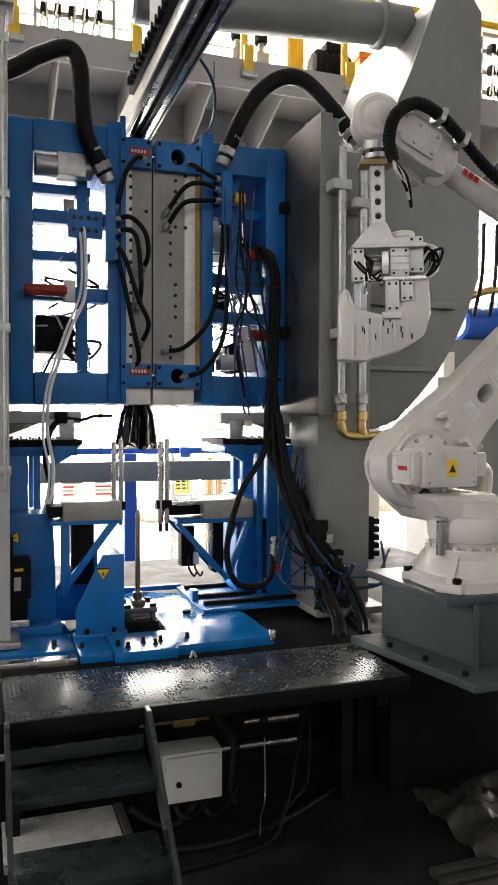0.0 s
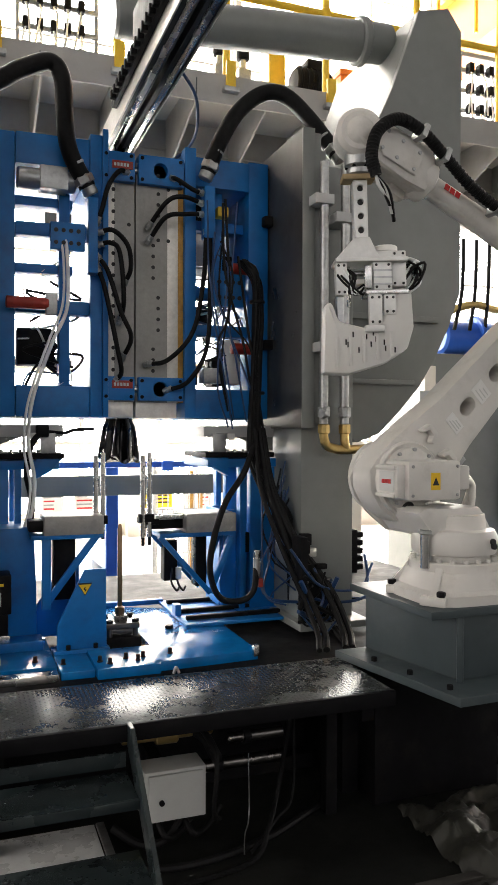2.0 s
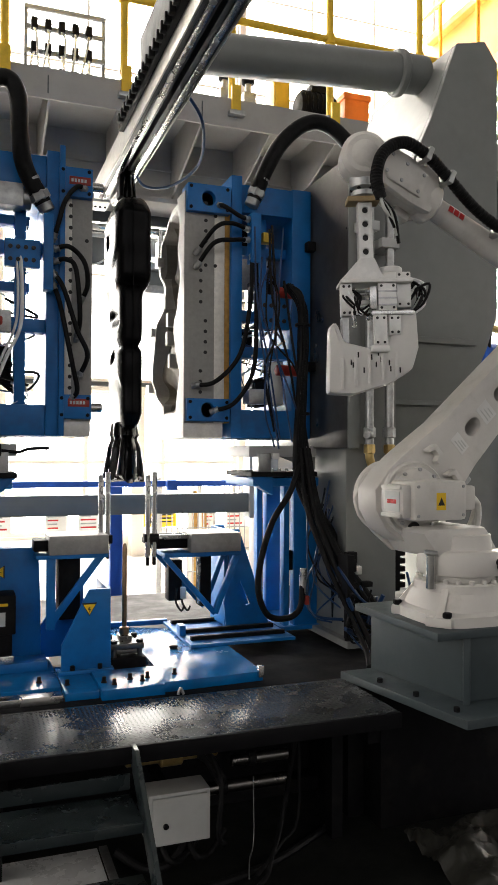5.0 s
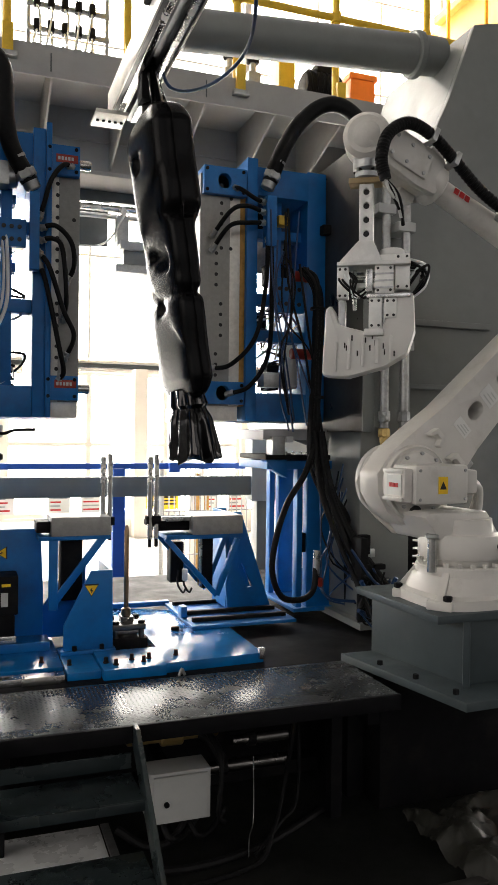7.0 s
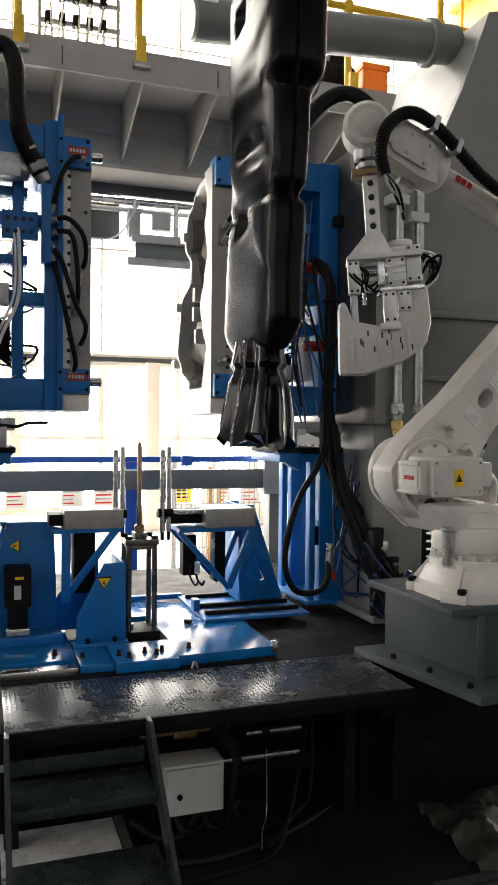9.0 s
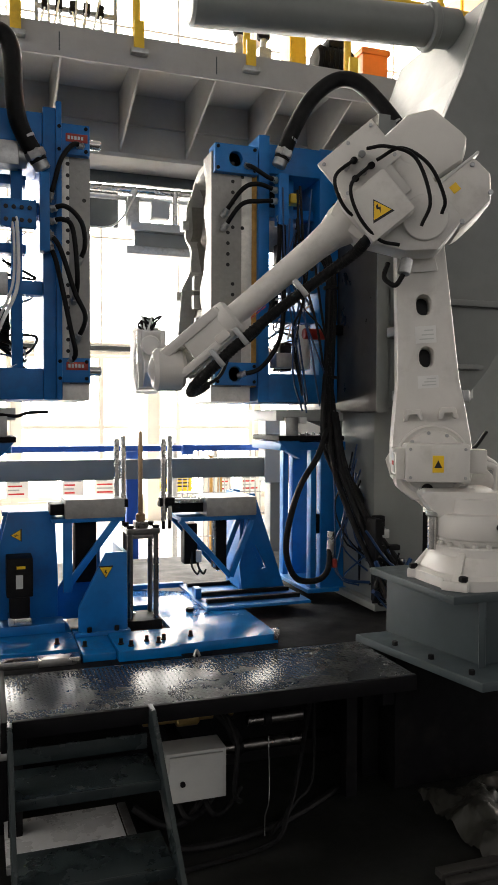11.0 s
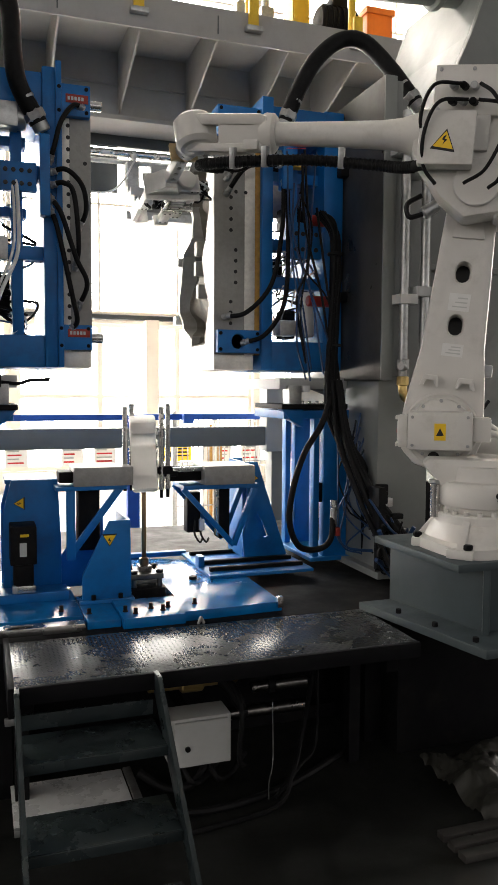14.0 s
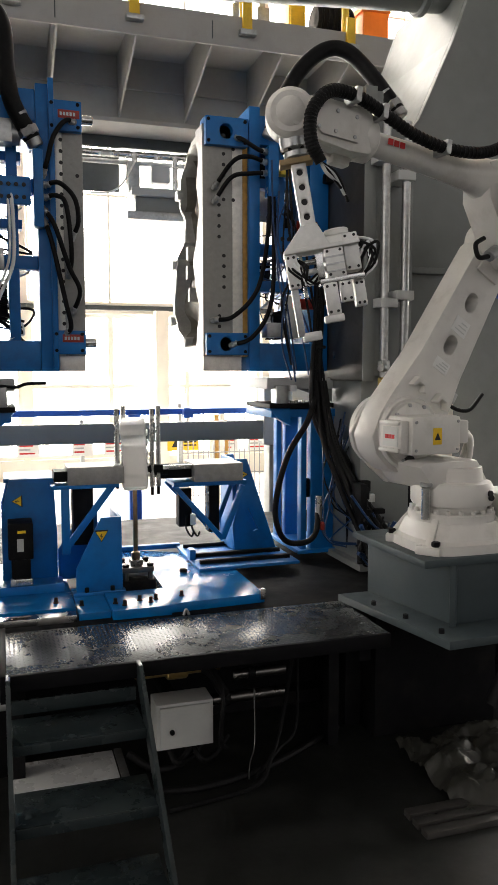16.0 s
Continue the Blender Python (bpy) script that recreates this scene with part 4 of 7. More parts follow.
    for i in range(10):
        z = rnd.uniform(1.82, 2.4)
        pts = [(rnd.uniform(xa, xz), YF + rnd.uniform(0.02, 0.16), z + rnd.uniform(-0.07, 0.07) - 0.03 * q) for q in range(5)]
        part("wire", tube(pts, rnd.choice((0.0025, 0.0035, 0.005)), 6, 6), rnd.choice((M_RUBBER, M_RUBBER, M_PNEU, M_TUBE)), b)
    return b


def hose(name, pts, r, label, m=None, fittings=True, category="hose"):
    h = thing(name, label, category)
    part("hose", tube(pts, r, 12), m or M_RUBBER, h)
    if fittings:
        for a, c in ((pts[0], pts[1]), (pts[-1], pts[-2])):
            d = (Vector(c) - Vector(a)).normalized()
            a = Vector(a)
            bm = bmesh.new()
            k = 1.0 if r < 0.02 else 0.74
            add_cyl(bm, a - d * r, a + d * r * 3.2, r * 1.25 * k, 14)
            add_cyl(bm, a + d * r * 0.3, a + d * r * 1.4, r * 1.6 * k, 6)
            add_cyl(bm, a + d * r * 2.6, a + d * r * 3.0, r * 1.36 * k, 14)
            part("fitting", bm, M_DULLSTEEL, h, "steel hose fitting")
    return h


def left_hoses():
    y = YF - 0.05
    out = [hose("thick_hose", [(-0.25, 2.86, 2.78), (0.06, 2.86, 2.80), (0.2, 2.88, 2.885), (0.30, 2.9, 2.935), (0.345, 2.9, 2.88), (0.355, 2.9, 2.72), (0.375, 2.91, 2.62), (0.44, 2.93, 2.51)], 0.032, "thick black hydraulic hose with a crimped end")]
    out[0].children[-1]["label"] = "crimped steel hose end"
    z = lambda v: v
    runs = [[(0.475, y, 2.38), (0.49, y - 0.02, 2.43), (0.515, y - 0.02, 2.52), (0.56, y, 2.585), (0.60, y + 0.03, 2.59)],
            [(0.475, y, 2.345), (0.53, y - 0.03, 2.352), (0.585, y - 0.03, 2.30), (0.60, y - 0.01, 2.22), (0.578, y + 0.02, 2.16)],
            [(0.475, y, 2.30), (0.52, y - 0.03, 2.305), (0.555, y - 0.03, 2.27), (0.572, y - 0.02, 2.10), (0.565, y + 0.03, 2.02)],
            [(0.475, y, 2.26), (0.51, y - 0.03, 2.20), (0.56, y - 0.03, 2.05), (0.60, y - 0.02, 1.96), (0.575, y + 0.03, 1.88)],
            [(0.475, y, 2.22), (0.50, y - 0.02, 2.14), (0.545, y - 0.03, 1.92), (0.565, y - 0.01, 1.83), (0.55, y + 0.03, 1.80)]]
    for r in runs:
        out.append(tagged(hose("mould_hose", r, 0.009, "thin black water hose plugged into the mould face"), group="mould hoses"))
    white = hose("clear_hose", [(0.36, y, 2.32), (0.365, y - 0.03, 2.2), (0.36, y - 0.04, 2.05), (0.31, y - 0.05, 1.93), (0.27, y - 0.05, 1.82), (0.235, y - 0.05, 1.70), (0.225, y - 0.05, 1.56), (0.245, y - 0.06, 1.42), (0.22, y - 0.08, 1.28), (0.12, y - 0.1, 1.16)], 0.007, "pair of clear plastic hoses", M_TUBE, False)
    part("hose", tube([(0.345, y, 2.32), (0.352, y - 0.02, 2.2), (0.345, y - 0.03, 2.06), (0.295, y - 0.05, 1.93), (0.25, y - 0.05, 1.80), (0.218, y - 0.05, 1.68), (0.21, y - 0.05, 1.54), (0.23, y - 0.06, 1.40), (0.2, y - 0.08, 1.25), (0.1, y - 0.1, 1.15)], 0.005, 10), M_TUBE, white)
    out.append(white)
    blk = hose("drop_cable", [(0.27, y, 1.60), (0.235, y - 0.02, 1.55), (0.22, y - 0.03, 1.45), (0.24, y - 0.03, 1.33), (0.2, y - 0.06, 1.2)], 0.011, "black cable under the mould", None, False, "cable")
    part("plug", box(0.255, y - 0.02, 1.585, 0.30, y + 0.02, 1.63, 0.006), M_BLACK, blk)
    part("sensor_rod", tube([(0.30, y, 1.605), (0.36, y + 0.02, 1.60), (0.40, y + 0.03, 1.612), (0.47, y + 0.04, 1.615)], 0.006, 8), M_BLACK, blk)
    out.append(blk)
    return out


def right_hoses():
    y = YF - 0.05
    out = [hose("thick_hose", [(0.905, 2.93, 2.62), (0.95, 2.91, 2.74), (1.02, 2.9, 2.86), (1.12, 2.9, 2.945), (1.21, 2.88, 2.945), (1.30, 2.84, 2.85), (1.39, 2.78, 2.70)], 0.031, "thick black hydraulic hose arching to the column")]
    runs = [[(0.888, y, 2.535), (0.84, y - 0.02, 2.54), (0.78, y - 0.01, 2.575), (0.765, y + 0.03, 2.59)],
            [(0.888, y, 2.495), (0.80, y - 0.03, 2.505), (0.735, y - 0.03, 2.48), (0.675, y + 0.03, 2.39)],
            [(0.888, y, 2.455), (0.81, y - 0.03, 2.44), (0.73, y - 0.03, 2.42), (0.675, y + 0.03, 2.335)],
            [(0.90, y, 2.40), (0.875, y - 0.05, 2.20), (0.83, y - 0.06, 1.99), (0.74, y - 0.03, 1.88), (0.668, y + 0.03, 1.865)],
            [(0.915, y, 2.40), (0.90, y - 0.05, 2.18), (0.885, y - 0.06, 1.93), (0.82, y - 0.03, 1.80), (0.745, y + 0.03, 1.765)]]
    for r in runs:
        out.append(tagged(hose("mould_hose", r, 0.009, "thin black water hose plugged into the mould face"), group="mould hoses"))
    return out


def cable_bundle():
    """Hangs from the clamp, its lower part lies slack on the bed."""
    rnd = random.Random(11)
    b = thing("cable_bundle", "thick bundle of black cables tied together and hanging to the deck", "cable bundle")
    base = [(1.03, 2.87, 2.27), (1.075, 2.84, 2.2), (1.075, 2.82, 2.05), (1.07, 2.82, 1.85), (1.065, 2.82, 1.55), (1.10, 2.80, 1.40), (1.17, 2.77, 1.22), (1.25, 2.72, 1.04), (1.31, 2.64, 0.88), (1.30, 2.50, 0.86)]
    for i in range(12):
        o = (rnd.uniform(-0.022, 0.022), rnd.uniform(-0.022, 0.022))
        pts = [(x + o[0] * (0.9 if 0 < k < 5 else 0.55) + rnd.uniform(-0.007, 0.007), yy + o[1], z + rnd.uniform(-0.02, 0.02) * (k > 0)) for k, (x, yy, z) in enumerate(base[:(10 if i < 4 else 6)])]
        if i >= 4:
            s = rnd.uniform(-0.02, 0.05)
            e = [(1.14 + s, 2.78, 1.30), (1.20 + s, 2.80, 1.15), (1.22 + s, 2.82, 1.0 + rnd.uniform(-0.08, 0.05))]
            pts += e
        part("cable", tube(pts, rnd.choice((0.008, 0.010, 0.012)), 8, 6), M_RUBBER, b)
    for r, pts in ((0.012, [(1.055, 2.8, 1.56), (1.0, 2.77, 1.45), (0.92, 2.75, 1.34), (0.87, 2.74, 1.20), (0.86, 2.74, 1.08), (0.90, 2.74, 0.99), (0.98, 2.74, 0.975), (1.03, 2.74, 1.01), (1.045, 2.75, 1.10)]),):
        lp = part("loop", tube(pts, r, 10), M_RUBBER, b, "heavy looped hose")
        part("loop_fitting", cyl((1.045, 2.75, 1.06), (1.048, 2.75, 1.16), 0.014, 12), M_STEEL, lp)
        part("red_cap", box(1.05, 2.735, 1.02, 1.068, 2.755, 1.055, 0.004), M_RED, lp, "red cap")
    for i in range(12):
        x = rnd.uniform(1.05, 1.25)
        pts = [(x, 2.82, rnd.uniform(1.35, 1.5)), (x + rnd.uniform(-0.1, 0.05), 2.8, 1.25), (x + rnd.uniform(-0.12, 0.1), 2.78, 1.1), (x + rnd.uniform(-0.1, 0.2), 2.74, 0.98), (x + rnd.uniform(0, 0.3), 2.72, 0.95)]
        part("thin_hose", tube(pts, 0.0035, 6, 6), M_PNEU if i % 3 else M_RUBBER, b)
    for i in range(4):
        s, d = rnd.uniform(-0.03, 0.03), rnd.uniform(0, 0.1)
        pts = [(1.07 + s * 0.6, 2.80, 1.62), (1.09 + s, 2.77, 1.40), (1.13 + s + d * 0.3, 2.70, 1.20), (1.16 + s + d, 2.60, 1.02), (1.17 + s + d, 2.48, 0.90), (1.14 + s + d, 2.40, 0.862)]
        part("deck_cable", tube(pts, rnd.choice((0.007, 0.010, 0.012)), 8, 6), M_RUBBER, b)
    for i in range(10):
        a, e = rnd.uniform(0.86, 1.0), rnd.uniform(0.9, 1.06)
        pts = [(a, 2.83, rnd.uniform(2.2, 2.5)), (a + rnd.uniform(-0.05, 0.06), 2.80, rnd.uniform(2.0, 2.2)), (e, 2.80, rnd.uniform(1.8, 1.95)), (e + 0.05, 2.82, rnd.uniform(1.6, 1.75))]
        part("thin_hose", tube(pts, rnd.choice((0.0035, 0.005)), 6, 6), M_PNEU if i % 2 else M_RUBBER, b)
    for z in (2.1, 1.75, 1.5):
        part("cable_tie", cyl((1.072, 2.82, z), (1.072, 2.82, z + 0.012), 0.03, 14), M_RUBBER, b)
    return b


def left_post():
    """Grey post that rides with the left clamp at its outer edge."""
    p = thing("clamp_post", "light grey painted steel post beside the clamp", "post", 0.085, 2.58, 0.872)
    part("shaft", box(-0.14, 0, 0.02, 0, 0.10, 2.02, 0.004), M_LIGHTGREY, p)
    part("sole_plate", box(-0.18, -0.03, 0.0, 0.03, 0.13, 0.02, 0.003), M_DULLSTEEL, p)
    part("top_plate", box(-0.17, -0.02, 2.02, 0.02, 0.12, 2.04, 0.003), M_LIGHTGREY, p)
    for z in (0.55, 1.0, 1.42, 1.9):
        part("clip", box(-0.03, -0.018, z, 0.004, 0.0, z + 0.03, 0.003), M_DULLSTEEL, p)
    part("conduit", cyl((-0.013, -0.012, 0.5), (-0.013, -0.012, 1.98), 0.007, 10), M_DULLSTEEL, p)
    return p


def connector_heap():
    rnd = random.Random(21)
    c = thing("valve_terminal", "crowded black pneumatic terminal with blue hoses at the column foot", "pneumatic terminal")
    for i in range(10):
        x, yy, z = rnd.uniform(1.16, 1.30), rnd.uniform(2.56, 2.66), rnd.uniform(0.86, 1.22)
        part("fitting", box(x, yy, z, x + rnd.uniform(0.02, 0.05), yy + 0.03, z + rnd.uniform(0.02, 0.05), 0.004), rnd.choice((M_BLACK, M_DULLSTEEL, M_STEEL, M_BLACK)), c)
    part("backing", box(1.19, 2.66, 0.87, 1.30, 2.69, 1.05, 0.004), M_BLACK, c)
    for i in range(12):
        a = (rnd.uniform(1.15, 1.32), rnd.uniform(2.58, 2.64), rnd.uniform(0.92, 1.12))
        b = (rnd.uniform(1.15, 1.34), rnd.uniform(2.58, 2.64), rnd.uniform(0.88, 1.02))
        m = [(a[k] + b[k]) / 2 + rnd.uniform(-0.06, 0.06) for k in range(3)]
        part("hose", tube([a, (m[0], min(m[1], 2.64), m[2] - 0.06), b], rnd.choice((0.004, 0.006, 0.009)), 6, 8), M_PNEU if i % 3 == 0 else M_RUBBER, c)
    part("blue_hose", tube([(1.22, 2.63, 0.99), (1.30, 2.62, 0.97), (1.42, 2.6, 0.985), (1.47, 2.66, 1.05), (1.5, 2.74, 1.12)], 0.006, 8), M_PNEU, c)
    part("blue_hose", tube([(1.12, 2.6, 1.18), (1.24, 2.6, 1.04), (1.4, 2.6, 1.02), (1.49, 2.66, 1.1)], 0.005, 8), M_PNEU, c)
    return c

# ---- gantry deck above, with railing and equipment ----
def gantry():
    g = thing("gantry_girder", "light grey ribbed steel gantry girder over the press", "girder")
    part("front_lip", box(-2.6, 4.0, 3.372, 6.0, 4.016, 3.53, 0.003), M_GANTRY, g)
    part("deck", box(-2.6, 4.016, 3.505, 6.0, 5.4, 3.53, 0.003), M_GANTRY, g)
    part("web", box(-2.6, 4.65, 3.14, 6.0, 4.67, 3.505, 0.003), M_GANTRY, g)
    part("lower_flange", box(-2.6, 4.60, 3.115, 6.0, 4.95, 3.14, 0.003), M_GANTRY, g)
    part("waist_strip", box(-2.6, 4.632, 3.32, 6.0, 4.65, 3.332, 0.002), M_GANTRY, g)
    sw = Matrix(((0, 1, 0, 0), (1, 0, 0, 0), (0, 0, 1, 0), (0, 0, 0, 1)))
    for k in range(21):
        x = 0.777 + (k - 8) * 0.4
        bm = bmesh.new()
        add_prism(bm, [(4.018, 3.505), (4.018, 3.374), (4.648, 3.16), (4.648, 3.505)], x - 0.006, x + 0.006, m=sw, bev=0.0015)
        bmesh.ops.recalc_face_normals(bm, faces=bm.faces[:])
        part("rib", bm, M_GANTRY, g)
    for x in (-2.4, 5.8):
        part("leg", box(x - 0.12, 4.6, 0, x + 0.12, 4.9, 3.115, 0.006), M_GANTRY, g)
    for x in (0.37, 1.175):
        part("seam", box(x - 0.003, 3.997, 3.40, x + 0.003, 4.0, 3.49, 0), M_DARKGREY, g, smooth=False)
    return g


def railing():
    r = thing("railing", "yellow painted tube railing on the gantry deck", "railing")
    for k in range(12):
        x = 0.163 + (k - 4) * 0.6
        p = part("post", cyl((x, 4.06, 3.53), (x, 4.06, 4.55), 0.021, 14), M_YELLOW, r)
        part("post_sleeve", box(x - 0.026, 3.975, 3.46, x + 0.026, 4.0, 3.60, 0.004), M_YELLOW, p)
        part("foot", box(x - 0.045, 3.955, 3.43, x + 0.045, 4.0, 3.455, 0.004), M_DULLSTEEL, p, "steel foot clamp")
        part("tee", cyl((x, 4.06, 3.97), (x, 4.06, 4.03), 0.03, 12), M_YELLOW, p)
    for z in (4.0, 4.54):
        part("rail", cyl((-2.3, 4.06, z), (6.0, 4.06, z), 0.02, 12), M_YELLOW, r)
    return r


def connector_rack(x, y, z, w, h, label):
    c = thing("connector_rack", label, "cable rack", x, y, z)
    for pz in (0.0, h * 0.33, h * 0.55, h * 0.77, h - 0.03):
        part("rail", box(0, 0.05, pz, w, 0.07, pz + 0.025, 0.003), M_RACK, c)
    for px in (0.0, w - 0.02):
        part("upright", box(px, 0.07, 0, px + 0.02, 0.09, h, 0.003), M_RACK, c)
    rnd = random.Random(int(x * 10))
    nx = max(2, int(w / 0.085))
    for i in range(nx):
        for j in range(3):
            px, pz = 0.05 + i * (w - 0.08) / nx, h * (0.35 + 0.22 * j)
            part("socket", box(px - 0.016, 0.0, pz - 0.03, px + 0.02, 0.05, pz + 0.03, 0.004), M_BLACK, c)
            part("lead", tube([(px, 0.01, pz - 0.03), (px + rnd.uniform(-0.02, 0.02), -0.02, pz - 0.1), (px + rnd.uniform(-0.05, 0.05), 0.0, max(0.0, pz - 0.3))], 0.006, 6, 5), M_WHITE if (i + j) % 2 else M_CABINET, c)
    return c


def deck_things():
    y = thing("yellow_cabinet", "yellow painted narrow cabinet on the deck", "cabinet", 1.84, 4.5, 3.53)
    part("body", box(-0.05, 0, 0, 0.06, 0.15, 0.5, 0.008), M_YELLOW, y)
    part("door", box(-0.04, -0.008, 0.02, 0.05, 0, 0.48, 0.003), M_YELLOW, y)
    p = thing("pump_motor", "black electric motor with cooling ribs on the deck", "motor", 2.08, 4.5, 3.66)
    part("foot", box(-0.1, -0.06, -0.13, 0.12, 0.1, 0.03), M_BLACK, p)
    part("housing", cyl((-0.12, 0.02, 0.14), (0.12, 0.02, 0.14), 0.1, 20), M_BLACK, p)
    for k in range(6):
        part("rib", cyl((-0.1 + k * 0.035, 0.02, 0.14), (-0.09 + k * 0.035, 0.02, 0.14), 0.108, 20), M_BLACK, p)
    part("terminal_box", box(-0.05, -0.05, 0.22, 0.05, 0.05, 0.28, 0.006), M_BLACK, p)
    o = thing("orange_box", "orange plastic crate on the deck", "crate", 2.375, 4.5, 3.53)
    part("shell", box(-0.09, 0, 0, 0.09, 0.2, 0.39, 0.012), M_ORANGE, o)
    part("rim", box(-0.1, -0.01, 0.37, 0.1, 0.21, 0.41, 0.006), M_ORANGE, o)
    for x in (1.45, 1.60):
        v = thing("valve_stack", "grey valve stack with gauges on the deck", "valve", x, 4.45, 3.53)
        part("stem", cyl((0, 0, 0), (0, 0, 0.5), 0.02), M_DULLSTEEL, v)
        part("body", box(-0.04, -0.04, 0.16, 0.04, 0.04, 0.26, 0.008), M_DULLSTEEL, v)
        part("cap", cyl((0, 0, 0.32), (0, 0, 0.40), 0.04), M_BLACK, v)


def crane():
    c = thing("crane_girder", "orange painted overhead crane girder", "crane")
    part("box_girder", box(6.1, 3.5, 6.55, 6.6, 9.5, 7.3, 0.01), M_ORANGE, c)
    part("runway", box(6.0, 3.5, 7.3, 6.7, 9.3, 7.4, 0.01), M_ORANGE, c)
    for k in range(7):
        part("handrail_post", cyl((5.9, 4.0 + k * 0.8, 6.5), (5.9, 4.0 + k * 0.8, 7.6), 0.025), M_YELLOW, c)
    part("handrail", cyl((5.9, 3.6, 7.6), (5.9, 9.2, 7.6), 0.025), M_YELLOW, c)


def back_machine():
    """Conveyor head seen through the open moulds."""
    c = thing("parison_conveyor", "grey transfer conveyor with rods and slide blocks behind the press", "machine", 0.90, 4.88, 2.60)
    part("head_box", box(-0.4, 0.0, 0.45, 0.95, 0.04, 0.515, 0.004), M_DARKGREY, c)
    part("back_sheet", box(-0.4, 0.2, 0.22, -0.06, 0.22, 0.45, 0.004), M_DARKGREY, c)
    part("upper_rod", cyl((-0.4, 0, 0.405), (0.95, 0, 0.42), 0.022), M_STEEL, c)
    part("upper_rod", cyl((-0.4, 0.05, 0.37), (0.95, 0.05, 0.38), 0.016), M_DULLSTEEL, c)
    part("slide_block", box(-0.045, -0.05, 0.18, 0.03, 0.05, 0.36, 0.008), M_DULLSTEEL, c)
    part("slide_block", box(0.10, -0.06, 0.24, 0.22, 0.06, 0.34, 0.008), M_LIGHTGREY, c)
    part("column_rod", cyl((0.0, -0.02, 0.16), (0.0, -0.02, 0.42), 0.018), M_STEEL, c)
    part("column_rod", cyl((0.26, -0.02, 0.16), (0.26, -0.02, 0.42), 0.018), M_STEEL, c)
    part("table", box(-0.03, -0.08, 0.15, 0.8, 0.1, 0.20, 0.006), M_LIGHTGREY, c)
    part("bed", box(-0.06, -0.1, 0.0, 0.8, 0.12, 0.05, 0.006), M_DULLSTEEL, c)
    part("bed_web", box(0.0, -0.04, 0.05, 0.8, 0.0, 0.15, 0.004), M_GREY, c)
    part("loop_cable", tube([(0.0, -0.06, 0.36), (-0.08, -0.06, 0.22), (-0.16, -0.06, 0.16), (-0.28, -0.06, 0.15)], 0.006), M_WHITE, c)
    part("hanger", box(0.4, -0.02, 0.16, 0.46, 0.02, 0.45, 0.004), M_GREY, c)


def rear_frame():
    b = thing("rear_beam", "grey steel cross beam behind the press", "beam")
    part("beam", box(-1.2, 4.3, 1.255, 1.62, 4.36, 1.366, 0.004), M_GREY, b)
    part("end_plate", box(1.56, 4.28, 1.22, 1.74, 4.4, 1.60, 0.004), M_LIGHTGREY, b)
    part("side_panel", box(1.74, 4.32, 0.35, 2.35, 4.4, 1.62, 0.004), M_HALLWALL, b, "cream sheet panel")
    part("support", box(1.60, 4.3, 0, 1.70, 4.4, 1.22, 0.004), M_GREY, b)
    part("support", box(-1.2, 4.3, 0, -1.1, 4.4, 1.26, 0.004), M_GREY, b)
    p = thing("blue_post", "bright blue steel guard post", "post", 0.813, 4.45, 0)
    part("shaft", box(-0.036, 0, 0, 0.036, 0.07, 1.405, 0.006), M_BLUEB, p)
    part("base_plate", box(-0.12, -0.05, 0, 0.12, 0.15, 0.015, 0.003), M_BLUEB, p)
    r = thing("blue_guard_rail", "blue steel guard rail", "rail", 1.0, 4.5, 1.40)
    part("rail", box(-0.9, 0, 0.0, 0.85, 0.05, 0.035, 0.004), M_BLUEB, r)
    part("bracket", box(0.11, -0.05, -0.02, 0.17, 0.0, 0.04, 0.003), M_BLUEB, r)


